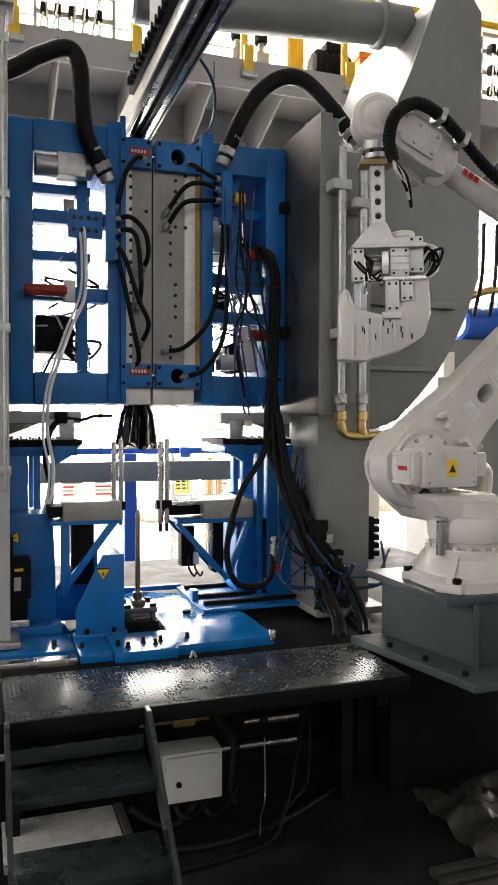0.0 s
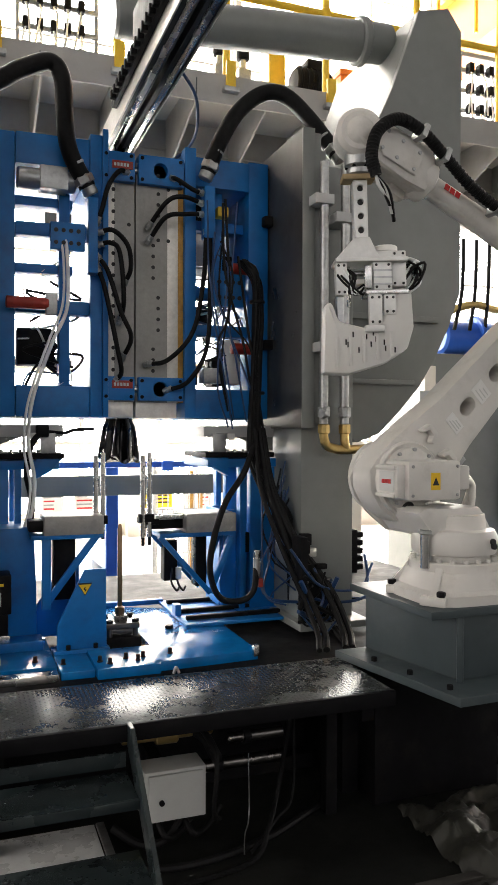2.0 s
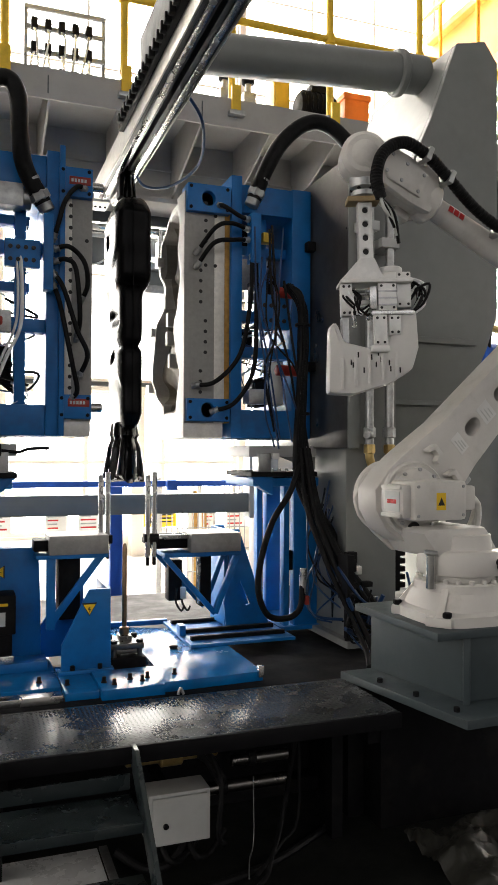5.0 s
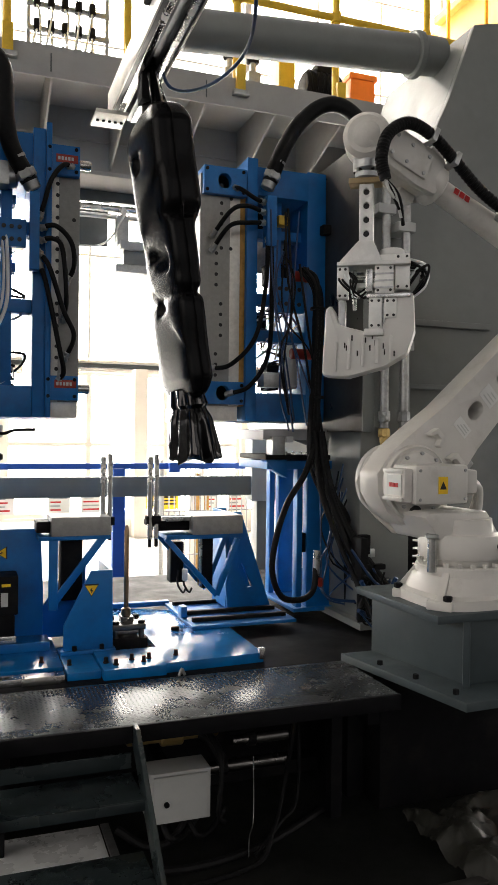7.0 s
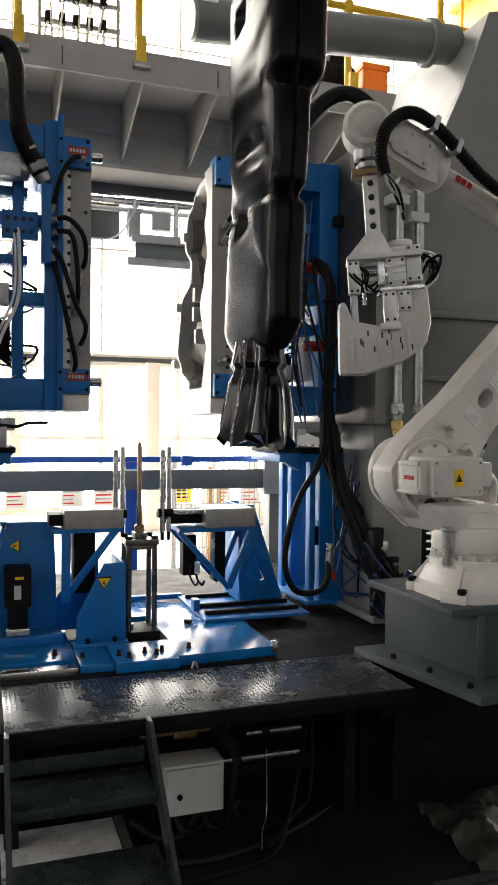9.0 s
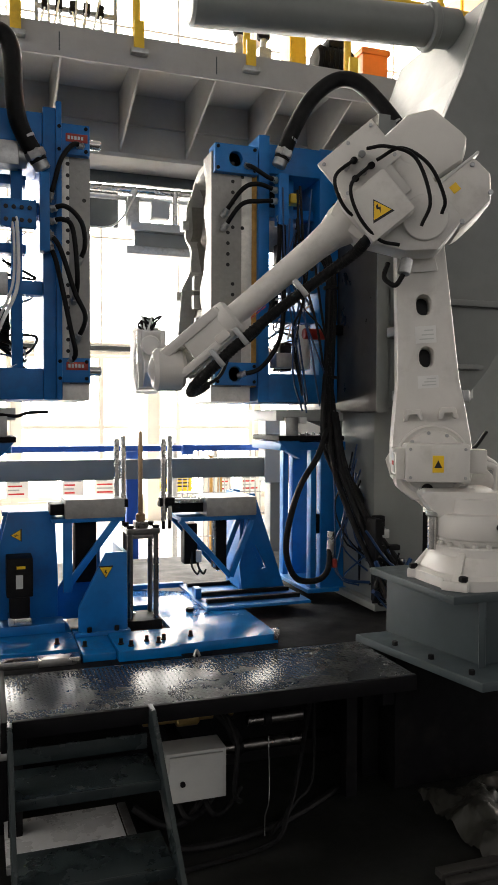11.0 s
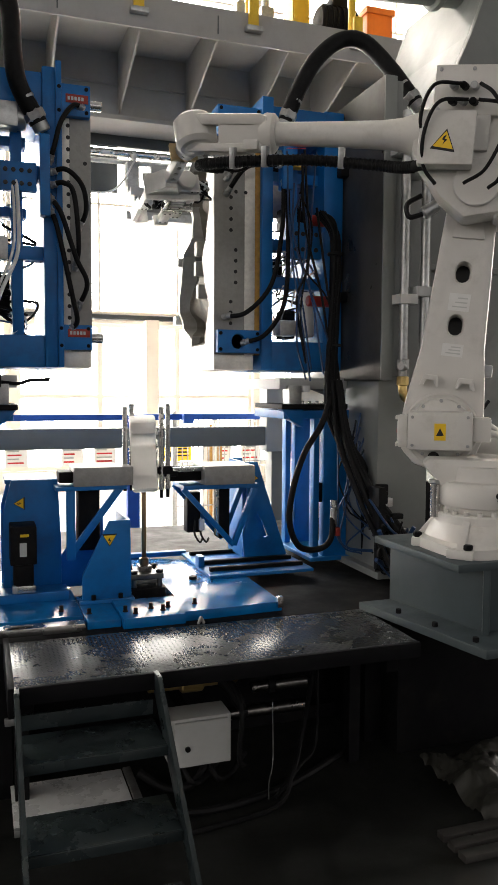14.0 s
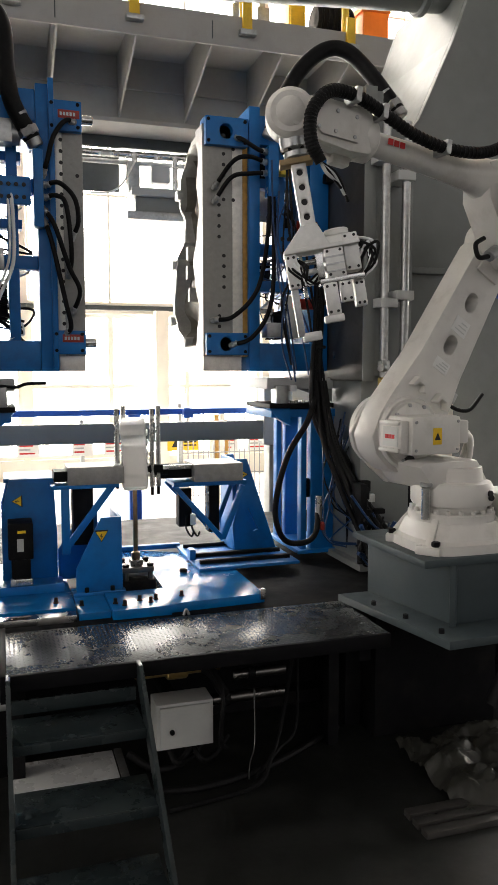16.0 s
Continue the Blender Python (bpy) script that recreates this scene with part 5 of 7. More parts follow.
def back_ground():
    # wire fence and signs behind the press
    f = thing("wire_fence", "grey welded wire fence panel", "fence", 1.5, 6.2, 0)
    for k in range(26):
        part("wire", cyl((k * 0.045, 0, 0.05), (k * 0.045, 0, 1.35), 0.005, 6), M_DULLSTEEL, f)
    for k in range(8):
        part("cross_wire", cyl((-0.02, 0.008, 0.08 + k * 0.18), (1.16, 0.008, 0.08 + k * 0.18), 0.005, 6), M_DULLSTEEL, f)
    part("frame_post", box(-0.04, -0.02, 0, -0.01, 0.03, 1.4), M_DULLSTEEL, f)
    part("frame_post", box(1.15, -0.02, 0, 1.18, 0.03, 1.4), M_DULLSTEEL, f)
    # notice boards on the fence behind
    n = thing("notice_board", "row of printed notices on a rail behind the press", "notice", 0.6, 7.4, 0)
    part("rail", box(-1.6, 0, 1.05, 2.6, 0.03, 1.09), M_DULLSTEEL, n)
    for x in (-1.5, 0.2, 2.3):
        part("post", box(x - 0.02, 0.03, 0, x + 0.02, 0.07, 1.2), M_DULLSTEEL, n)
    s = part("yellow_notice", box(1.02, -0.01, 0.88, 1.34, 0, 1.05, 0), M_SIGN, n, "yellow warning notice", smooth=False)
    part("pictogram", prism([(1.06, 0.915), (1.16, 0.915), (1.11, 1.01)], -0.012, -0.01, bev=0), M_INK, s, smooth=False)
    for k in range(3):
        part("lettering", box(1.18, -0.012, 0.925 + k * 0.033, 1.31, -0.01, 0.94 + k * 0.033, 0), M_INK, s, smooth=False)
    rnd = random.Random(4)
    for x in (-1.2, -0.95, -0.4, 0.1, 0.4, 1.55, 1.85):
        q = part("notice_sheet", box(x, -0.008, 0.86, x + 0.2, 0, 1.05, 0), M_WHITE, n, smooth=False)
        for k in range(4):
            part("lettering", box(x + 0.02, -0.010, 0.89 + k * 0.036, x + rnd.uniform(0.1, 0.18), -0.008, 0.905 + k * 0.036, 0), M_DULLSTEEL if k % 2 else M_REDINK, q, smooth=False)
    for x, c in ((1.95, M_TIMBER),):
        d = thing("stacked_sheets", "upright bundle of boards leaning behind the press", "boards", x, 7.0, 0)
        for k in range(4):
            part("board", box(k * 0.05, k * 0.01, 0, k * 0.05 + 0.04, 0.05 + k * 0.01, 1.2 + 0.05 * (k % 3), 0.003), c if k % 2 else M_HALLWALL, d)
    # right side: guard, machine and cables beyond the robot
    g = thing("blue_guard_door", "bright blue framed mesh guard door", "gate", 4.0, 5.0, 0)
    part("jamb", box(-0.028, 0, 0, 0.028, 0.06, 1.72, 0.006), M_BLUEB, g)
    part("jamb", box(0.872, 0, 0, 0.928, 0.06, 1.72, 0.006), M_BLUEB, g)
    part("head", box(0.028, 0, 1.665, 0.872, 0.06, 1.72, 0.006), M_BLUEB, g)
    for k in range(20):
        part("wire", cyl((0.08 + k * 0.04, 0.05, 0.05), (0.08 + k * 0.04, 0.05, 1.3), 0.005, 6), M_DULLSTEEL, g)
    part("lock", box(0.05, -0.03, 1.05, 0.16, 0.02, 1.2, 0.006), M_BLACK, g)
    m = thing("blue_pump", "blue pump set on a grey steel stand", "pump", 3.7, 5.1, 0)
    part("stand", box(-0.35, 0, 0, 0.5, 0.6, 2.22, 0.01), M_GREY, m)
    part("casing", cyl((-0.2, 0.1, 2.36), (0.5, 0.1, 2.36), 0.13, 20), M_BLUEB, m)
    part("flange", cyl((0.1, 0.1, 2.36), (0.16, 0.1, 2.36), 0.18, 20), M_BLUEB, m)
    part("pipe_work", tube([(-0.3, 0, 2.5), (0.0, -0.05, 2.6), (0.3, 0, 2.58), (0.6, 0.05, 2.65)], 0.03), M_BRASS, m)
    for k in range(4):
        part("cable", tube([(-0.2 + 0.12 * k, -0.05, 3.1), (-0.22 + 0.12 * k, -0.06, 2.7), (-0.3 + 0.14 * k, -0.05, 2.4)], 0.015), M_RUBBER, m)
    w = thing("wall_box", "grey electrical wall box with hanging cables", "electrical box", 2.66, 4.0, 1.72)
    part("body", box(-0.1, 0, 0, 0.12, 0.1, 0.14, 0.006), M_CABINET, w)
    part("cable", tube([(-0.04, 0, 0), (-0.1, 0, -0.12), (-0.02, 0, -0.26), (0.12, 0, -0.3), (0.22, 0, -0.2)], 0.012), M_RUBBER, w)
    part("post", box(0.0, 0.1, -1.72, 0.08, 0.18, 0.3, 0.004), M_HALLWALL, w)
    # floor clutter right of the deck
    c = thing("plastic_sheet_heap", "dusty crumpled plastic sheet heaped on dark planks", "plastic sheet", 1.58, 1.98, 0.35)
    bm = bmesh.new()
    bmesh.ops.create_grid(bm, x_segments=60, y_segments=50, size=0.5)
    for v in bm.verts:
        r = max(abs(v.co.x), abs(v.co.y)) / 0.5
        h = 0.06 * (1 - r ** 4) + 0.05 * noise.noise(v.co * 4) + 0.03 * abs(noise.noise(v.co * 9)) + 0.008 * noise.noise(v.co * 30)
        v.co = Vector((v.co.x * 0.5, v.co.y * 0.45, max(0.002, h + 0.01)))
    part("sheet", bm, M_PAD, c)
    for k in range(3):
        part("plank", box(-0.42, -0.28 + k * 0.05, 0.0, 0.1, -0.245 + k * 0.05, 0.02, 0.003), M_PLATEN, c)
    t = thing("floor_cables", "slack black cables lying under the deck", "cable")
    for pts, r in (([(0.95, 2.2, 0.75), (0.93, 2.25, 0.5), (0.86, 2.16, 0.42), (0.78, 2.1, 0.362), (0.5, 2.05, 0.36)], 0.008), ([(1.0, 2.3, 0.78), (1.0, 2.3, 0.45), (0.9, 2.2, 0.42), (0.8, 2.15, 0.36)], 0.006), ([(0.3, 2.3, 0.362), (0.55, 2.15, 0.362), (0.85, 2.2, 0.362), (1.2, 2.4, 0.362)], 0.012), ([(0.42, 2.32, 0.42), (0.5, 2.28, 0.375), (0.58, 2.28, 0.38), (0.64, 2.3, 0.44)], 0.013), ([(0.66, 2.3, 0.74), (0.70, 2.18, 0.65), (0.69, 2.16, 0.5), (0.72, 2.2, 0.45)], 0.008)):
        part("cable", tube(pts, r, 8), M_RUBBER, t)
    part("white_wire", tube([(0.84, 2.28, 0.6), (0.835, 2.26, 0.42), (0.80, 2.2, 0.39), (0.78, 2.15, 0.36)], 0.002, 6), M_DULLSTEEL, t)

# ---- robot ----
RX, RY, RZ = 1.461, 2.092, 1.09
SHOULDER, ARM, FORE, RISE, AHEAD = 0.367, 0.751, 0.912, 0.154, 0.127
HOLE_LOW, HOLE_HIGH, ARM_SIDE = 0.338, 0.506, -0.072


def pedestal():
    p = thing("robot_pedestal", "blue grey painted welded steel robot pedestal", "pedestal")
    lay = Matrix(((1, 0, 0, 0), (0, 0, 1, 0), (0, 1, 0, 0), (0, 0, 0, 1)))

    def slab(o, z0, z1):
        bm = bmesh.new()
        add_prism(bm, o, z0, z1, m=lay, bev=0.003)
        bmesh.ops.recalc_face_normals(bm, faces=bm.faces[:])
        return bm
    part("top_plate", slab([(1.245, 2.38), (1.257, 1.905), (1.85, 1.93), (1.85, 2.38)], 1.066, 1.09), M_PED, p)
    part("body", slab([(1.29, 2.35), (1.375, 1.94), (1.81, 1.96), (1.81, 2.35)], 0.872, 1.066), M_PED, p)
    part("flange", slab([(1.18, 2.36), (1.285, 1.805), (1.87, 1.83), (1.87, 2.36)], 0.846, 0.872), M_PED, p)
    part("corner_rib", slab([(1.352, 1.918), (1.372, 1.912), (1.40, 1.95), (1.38, 1.96)], 0.872, 1.066), M_PED, p)
    for x in (1.58, 1.76):
        part("rib", box(x - 0.008, 1.905, 0.872, x + 0.008, 1.955, 1.066, 0.002), M_PED, p)
    for k in range(3):
        part("bolt", cyl((1.303 - k * 0.032, 1.88 + k * 0.16, 0.872), (1.303 - k * 0.032, 1.88 + k * 0.16, 0.886), 0.010, 6), M_BLACK, p)
    part("column", box(1.30, 2.30, 0.35, 1.80, 2.42, 0.846, 0.006), M_BLACK, p)
    part("conduit", tube([(1.55, 1.9, 0.85), (1.56, 1.89, 0.72), (1.6, 1.89, 0.6)], 0.014), M_RUBBER, p)
    part("hose", tube([(1.5, 1.88, 0.62), (1.56, 1.87, 0.74), (1.68, 1.88, 0.78), (1.8, 1.94, 0.74)], 0.035), M_RUBBER, p)


def mark_bars(parent, m, s):
    """The red maker's mark as plain bars."""
    for k in range(3):
        bm = bmesh.new()
        add_box(bm, (k - 1.4) * s, -0.001, -0.4 * s, (k - 0.6) * s, 0.001, 0.4 * s, 0, m=m)
        part("red_mark", bm, M_REDINK, parent, "red maker's mark", smooth=False)


def robot():
    r = thing("industrial_robot", "white six axis industrial robot on its pedestal", "robot", RX, RY, RZ)
    base = part("base", base_shell(), M_ROBOT, r)
    for a in (38, 142, 218, 322):
        bm = bmesh.new()
        add_box(bm, 0.12, -0.04, 0, 0.208, 0.04, 0.028, 0.006, m=pose(0, 0, 0, 0, 0, a))
        add_prism(bm, [(0.13, 0.028), (0.2, 0.028), (0.14, 0.105)], -0.012, 0.012, m=pose(0, 0, 0, 0, 0, a), bev=0.003)
        f = part("base_foot", bm, M_ROBOT, base)
        bm = bmesh.new()
        add_cyl(bm, (0.19, 0.022, 0.028), (0.19, 0.022, 0.044), 0.014, 6)
        bmesh.ops.transform(bm, matrix=pose(0, 0, 0, 0, 0, a), verts=bm.verts)
        part("anchor_bolt", bm, M_BLACK, f)
    for k in range(20):
        a = 2 * math.pi * k / 20
        part("ring_bolt", cyl((0.127 * math.cos(a), 0.127 * math.sin(a), 0.116), (0.127 * math.cos(a), 0.127 * math.sin(a), 0.130), 0.0085, 8), M_ROBOT, base)
    part("connector_box", box(0.14, -0.13, 0.0, 0.30, 0.10, 0.17, 0.012), M_ROBOT, base)
    # turret: x ahead, y to the motor side
    t = part("turret", None_lathe([(0.112, 0.118), (0.112, 0.136), (0.128, 0.140), (0.132, 0.148), (0.132, 0.198), (0.124, 0.212), (0.10, 0.216), (0.095, 0.26)], 40), M_ROBOT, r)
    bm = bmesh.new()
    add_cyl(bm, (AHEAD, -0.24, SHOULDER), (AHEAD, -0.205, SHOULDER), 0.12, 40, 0.12)
    add_prism(bm, [(-0.12, 0.19), (0.12, 0.19), (0.19, SHOULDER - 0.12), (0.25, SHOULDER - 0.06), (0.268, SHOULDER), (0.22, SHOULDER + 0.08), (0.10, SHOULDER + 0.10), (-0.02, SHOULDER + 0.02), (-0.09, SHOULDER - 0.05)], -0.205, -0.19, bev=0.006)
    add_prism(bm, [(-0.12, 0.19), (0.12, 0.19), (0.185, 0.27), (0.16, 0.285), (-0.06, 0.285)], -0.19, 0.06, bev=0.02)
    part("shoulder_housing", bm, M_ROBOT, t)
    mx, my = AHEAD + 0.055, -0.05
    mo = part("shoulder_motor", box(mx - 0.15, my, SHOULDER - 0.058, mx + 0.045, my + 0.125, SHOULDER + 0.062, 0.012), M_ROBOT, t)
    part("motor_cover", box(mx + 0.045, my, SHOULDER - 0.05, mx + 0.075, my + 0.11, SHOULDER + 0.05, 0.006), M_ROBOT, mo)
    for q in (-0.042, 0.042):
        part("cover_bar", box(mx + 0.075, my + 0.005, SHOULDER + q - 0.006, mx + 0.083, my + 0.105, SHOULDER + q + 0.006, 0.003), M_ROBOT, mo)
    part("name_plate", box(mx + 0.075, my + 0.02, SHOULDER - 0.03, mx + 0.0775, my + 0.095, SHOULDER + 0.03, 0), M_CABINET, mo, smooth=False)
    mark_bars(mo, Matrix.Translation((mx + 0.0785, my + 0.057, SHOULDER)) @ pose(0, 0, 0, 0, 0, 90), 0.016)
    part("yellow_sticker", box(mx - 0.07, my + 0.125, SHOULDER - 0.026, mx - 0.036, my + 0.1265, SHOULDER + 0.026, 0), M_SIGN, mo, smooth=False)
    part("sticker_symbol", prism([(mx - 0.065, SHOULDER - 0.012), (mx - 0.041, SHOULDER - 0.012), (mx - 0.053, SHOULDER + 0.012)], my + 0.1265, my + 0.1275, bev=0), M_INK, mo, smooth=False)
    for x, z in ((0.03, 0.045), (0.03, -0.042), (-0.135, 0.045), (-0.135, -0.042)):
        part("cover_screw", cyl((mx + x, my + 0.123, SHOULDER + z), (mx + x, my + 0.129, SHOULDER + z), 0.005, 8), M_DULLSTEEL, mo)
    part("rear_socket", box(mx - 0.205, my + 0.03, SHOULDER - 0.03, mx - 0.15, my + 0.10, SHOULDER + 0.045, 0.008), M_ROBOT, mo)
    for k, (dy, dz) in enumerate(((0.085, 0.0), (0.07, 0.02), (0.05, -0.01))):
        part("motor_cable", tube([(mx - 0.2, my + dy, SHOULDER + dz), (mx - 0.235 - 0.01 * k, my + dy - 0.01, SHOULDER - 0.02), (mx - 0.235, my + dy - 0.02, SHOULDER - 0.10), (mx - 0.20, my + dy - 0.04, SHOULDER - 0.16 - 0.01 * k), (mx - 0.17, 0.02, SHOULDER - 0.2)], 0.010), M_ROBOT, mo)
    part("oil_plug", cyl((AHEAD + 0.02, -0.05, SHOULDER - 0.088), (AHEAD + 0.02, -0.028, SHOULDER - 0.088), 0.019, 14), M_INK, t)
    for x, z in ((-0.05, 0.168), (-0.045, 0.182)):
        part("turret_plug", cyl((x, 0.118, z), (x, 0.134, z), 0.010, 10), M_INK, t)
    part("cast_boss", cyl((AHEAD - 0.10, -0.06, SHOULDER - 0.115), (AHEAD - 0.10, 0.02, SHOULDER - 0.115), 0.04, 20), M_ROBOT, t)
    part("lift_lug", cyl((0.14, 0.04, 0.10), (0.14, 0.04, 0.205), 0.015, 14), M_STEEL, t)
    part("lug_cap", cyl((0.14, 0.04, 0.205), (0.14, 0.04, 0.218), 0.021, 14), M_DULLSTEEL, t)
    # lower arm: z along the arm, its face turned to the motor side
    fy = ARM_SIDE
    o = [(0.130, 0.0), (0.126, 0.07), (0.112, 0.17), (0.098, 0.26), (0.092, 0.40), (0.084, 0.58), (0.078, 0.70), (0.05, 0.765), (-0.05, 0.765), (-0.078, 0.70), (-0.084, 0.58), (-0.094, 0.40), (-0.102, 0.26), (-0.116, 0.17), (-0.128, 0.07), (-0.135, -0.02), (-0.118, -0.08), (-0.07, -0.122), (0, -0.138), (0.07, -0.122), (0.118, -0.08)]
    h2, h1 = slot(0.0, HOLE_LOW, 0.044, 0.064), slot(0.0, HOLE_HIGH, 0.044, 0.064)
    la = part("lower_arm", prism(o, fy - 0.11, fy, bev=0.016, holes=[h1, h2]), M_ROBOT, r)
    bm = bmesh.new()
    add_lathe(bm, [(0.120, 0), (0.120, 0.012), (0.114, 0.018), (0.106, 0.012), (0.102, 0.012), (0.098, 0.026), (0.082, 0.034), (0.03, 0.034)], pose(0, fy, 0, -90, 0, 0), 44)
    disc = part("shoulder_disc", bm, M_ROBOT, la)
    for k in range(10):
        a = 2 * math.pi * k / 10 + 0.2
        part("disc_screw", cyl((0.094 * math.cos(a), fy + 0.026, 0.094 * math.sin(a)), (0.094 * math.cos(a), fy + 0.037, 0.094 * math.sin(a)), 0.006, 8), M_DULLSTEEL, disc)
    for z in (HOLE_LOW, HOLE_HIGH):
        part("hole_floor", box(-0.03, fy - 0.09, z - 0.04, 0.03, fy - 0.08, z + 0.04, 0), M_INK, la, smooth=False)
    for z0, z1 in ((HOLE_LOW + 0.045, HOLE_LOW + 0.10), (HOLE_LOW - 0.10, HOLE_LOW - 0.06)):
        q = part("rating_sticker", box(-0.034, fy, z0, 0.032, fy + 0.0015, z1, 0), M_WHITE, la, smooth=False)
        for k in range(3):
            z = z0 + (z1 - z0) * (k + 0.8) / 4
            part("lettering", box(-0.026, fy + 0.0015, z, 0.02 - 0.008 * k, fy + 0.0022, z + 0.004, 0), M_CABINET, q, smooth=False)
    for x in (-0.055, 0.055):
        part("stop_lug", prism([(x - 0.032, 0.135), (x - 0.022, 0.172), (x + 0.022, 0.172), (x + 0.032, 0.135), (x + 0.02, 0.135), (x + 0.012, 0.155), (x - 0.012, 0.155), (x - 0.02, 0.135)], fy, fy + 0.03, bev=0.004), M_ROBOT, la)
    part("arm_cover", prism([(-0.05, 0.61), (0.05, 0.61), (0.04, 0.67), (-0.04, 0.67)], fy, fy + 0.012, bev=0.004), M_ROBOT, la)
    part("elbow_joint", cyl((0, fy - 0.11, ARM), (0, fy + 0.03, ARM), 0.082, 28), M_ROBOT, la)
    part("arm_stub", box(-0.135, fy - 0.06, 0.185, -0.105, fy - 0.02, 0.225, 0.006), M_DULLSTEEL, la)
    # forearm: x ahead along the arm, z up
    bm = bmesh.new()
    add_prism(bm, [(-0.09, -0.08), (0.03, -0.105), (0.11, -0.04), (0.20, 0.085), (0.215, 0.20), (0.12, 0.235), (-0.04, 0.235), (-0.10, 0.10)], -0.075, 0.06, bev=0.022)
    fa = part("forearm", bm, M_ROBOT, r)
    bm = bmesh.new()
    add_prism(bm, [(-0.26, 0.11), (-0.235, 0.25), (-0.16, 0.285), (0.02, 0.275), (0.06, 0.20), (0.0, 0.08), (-0.2, 0.06)], -0.20, 0.055, bev=0.03)
    part("rear_motor_housing", bm, M_ROBOT, fa)
    bm = bmesh.new()
    add_prism(bm, [(-0.235, 0.06), (-0.245, -0.02), (-0.19, -0.09), (-0.06, -0.10), (-0.02, 0.0), (-0.06, 0.075)], -0.20, 0.05, bev=0.028)
    hs = part("rear_motor_housing", bm, M_ROBOT, fa)
    part("yellow_sticker", box(-0.14, 0.05, 0.0, -0.115, 0.0515, 0.026, 0), M_SIGN, hs, smooth=False)
    part("seam_bar", box(-0.25, -0.19, 0.05, -0.05, 0.052, 0.058, 0.002), M_CABINET, hs)
    for x, z in ((-0.20, -0.065), (-0.08, -0.08), (-0.21, 0.035), (-0.04, 0.02)):
        part("housing_screw", cyl((x, 0.048, z), (x, 0.056, z), 0.008, 8), M_DULLSTEEL, hs)
    part("elbow_disc", cyl((0, 0.06, 0), (0, 0.075, 0), 0.07, 28), M_ROBOT, fa)
    cb = part("control_box", box(0.02, 0.075, 0.03, 0.18, 0.14, 0.185, 0.008), M_ROBOT, fa)
    warning_triangle(cb, Matrix.Translation((0.105, 0.1405, 0.10)) @ pose(0, 0, 0, 0, 8, 180), 0.072)
    cp = part("connector_plate", box(-0.06, 0.06, 0.19, 0.15, 0.08, 0.335, 0.004), M_ROBOT, fa, "pale connector plate")
    for x, z in ((-0.045, 0.205), (-0.045, 0.32), (0.135, 0.205), (0.135, 0.32), (0.04, 0.322)):
        part("plate_screw", cyl((x, 0.079, z), (x, 0.084, z), 0.006, 8), M_DULLSTEEL, cp)
    for k in range(6):
        x, z = 0.01 + 0.03 * (k % 3), 0.215 + 0.045 * (k // 3)
        part("connector", cyl((x + 0.02, 0.08, z + 0.01), (x + 0.028, 0.125, z), 0.011, 10), M_DULLSTEEL if k % 2 else M_BLACK, cp)
    part("box_bridge", box(-0.02, 0.055, 0.09, 0.12, 0.078, 0.26, 0.004), M_ROBOT, fa)
    for pts in ([(0.02, 0.135, 0.215), (-0.05, 0.16, 0.19), (-0.08, 0.16, 0.10), (-0.06, 0.14, 0.0), (-0.03, 0.12, -0.03)], [(0.05, 0.135, 0.215), (0.13, 0.16, 0.20), (0.165, 0.15, 0.12), (0.16, 0.13, 0.03), (0.12, 0.11, -0.02)], [(0.07, 0.135, 0.26), (0.15, 0.15, 0.25), (0.18, 0.14, 0.16), (0.15, 0.12, 0.08)], [(0.02, 0.135, 0.26), (-0.02, 0.165, 0.22), (-0.06, 0.17, 0.14), (-0.02, 0.16, 0.02), (0.04, 0.13, -0.02)]):
        part("control_cable", tube(pts, 0.0055, 8), M_RUBBER, fa)
    part("lower_plug", cyl((0.11, 0.02, -0.06), (0.15, 0.03, -0.09), 0.02, 12), M_DULLSTEEL, fa)
    part("plug_lead", tube([(0.15, 0.03, -0.09), (0.19, 0.03, -0.10), (0.20, 0.02, -0.06), (0.16, 0.01, -0.03)], 0.008, 8), M_RUBBER, fa)
    bm = bmesh.new()
    add_lathe(bm, [(0.070, 0.12), (0.064, 0.20), (0.050, 0.24), (0.043, 0.30), (0.039, 0.45), (0.036, 0.62), (0.038, 0.645)], Matrix.Translation((0, 0, RISE)) @ pose(0, 0, 0, 0, 90, 0), 36)
    part("forearm_tube", bm, M_ROBOT, fa)
    # all that rolls with the wrist has its origin on the axis of the tube
    rolls = []
    bm = bmesh.new()
    add_lathe(bm, [(0.050, 0.635), (0.062, 0.645), (0.064, 0.67), (0.058, 0.685)], pose(0, 0, 0, 0, 90, 0), 36)
    add_prism(bm, [(0.67, -0.058), (0.74, -0.066), (0.86, -0.06), (0.93, -0.038), (0.945, 0.0), (0.93, 0.038), (0.86, 0.06), (0.74, 0.066), (0.67, 0.058)], -0.058, -0.024, bev=0.01)
    add_prism(bm, [(0.67, -0.058), (0.74, -0.066), (0.86, -0.06), (0.93, -0.038), (0.945, 0.0), (0.93, 0.038), (0.86, 0.06), (0.74, 0.066), (0.67, 0.058)], 0.03, 0.058, bev=0.01)
    add_box(bm, 0.66, -0.055, -0.056, 0.82, 0.055, 0.056, 0.014)
    rolls.append(part("wrist_housing", bm, M_ROBOT, fa))
    part("wrist_cover", prism([(0.72, -0.04), (0.84, -0.044), (0.875, -0.02), (0.875, 0.02), (0.84, 0.044), (0.72, 0.04)], 0.058, 0.068, bev=0.004), M_ROBOT, rolls[0])
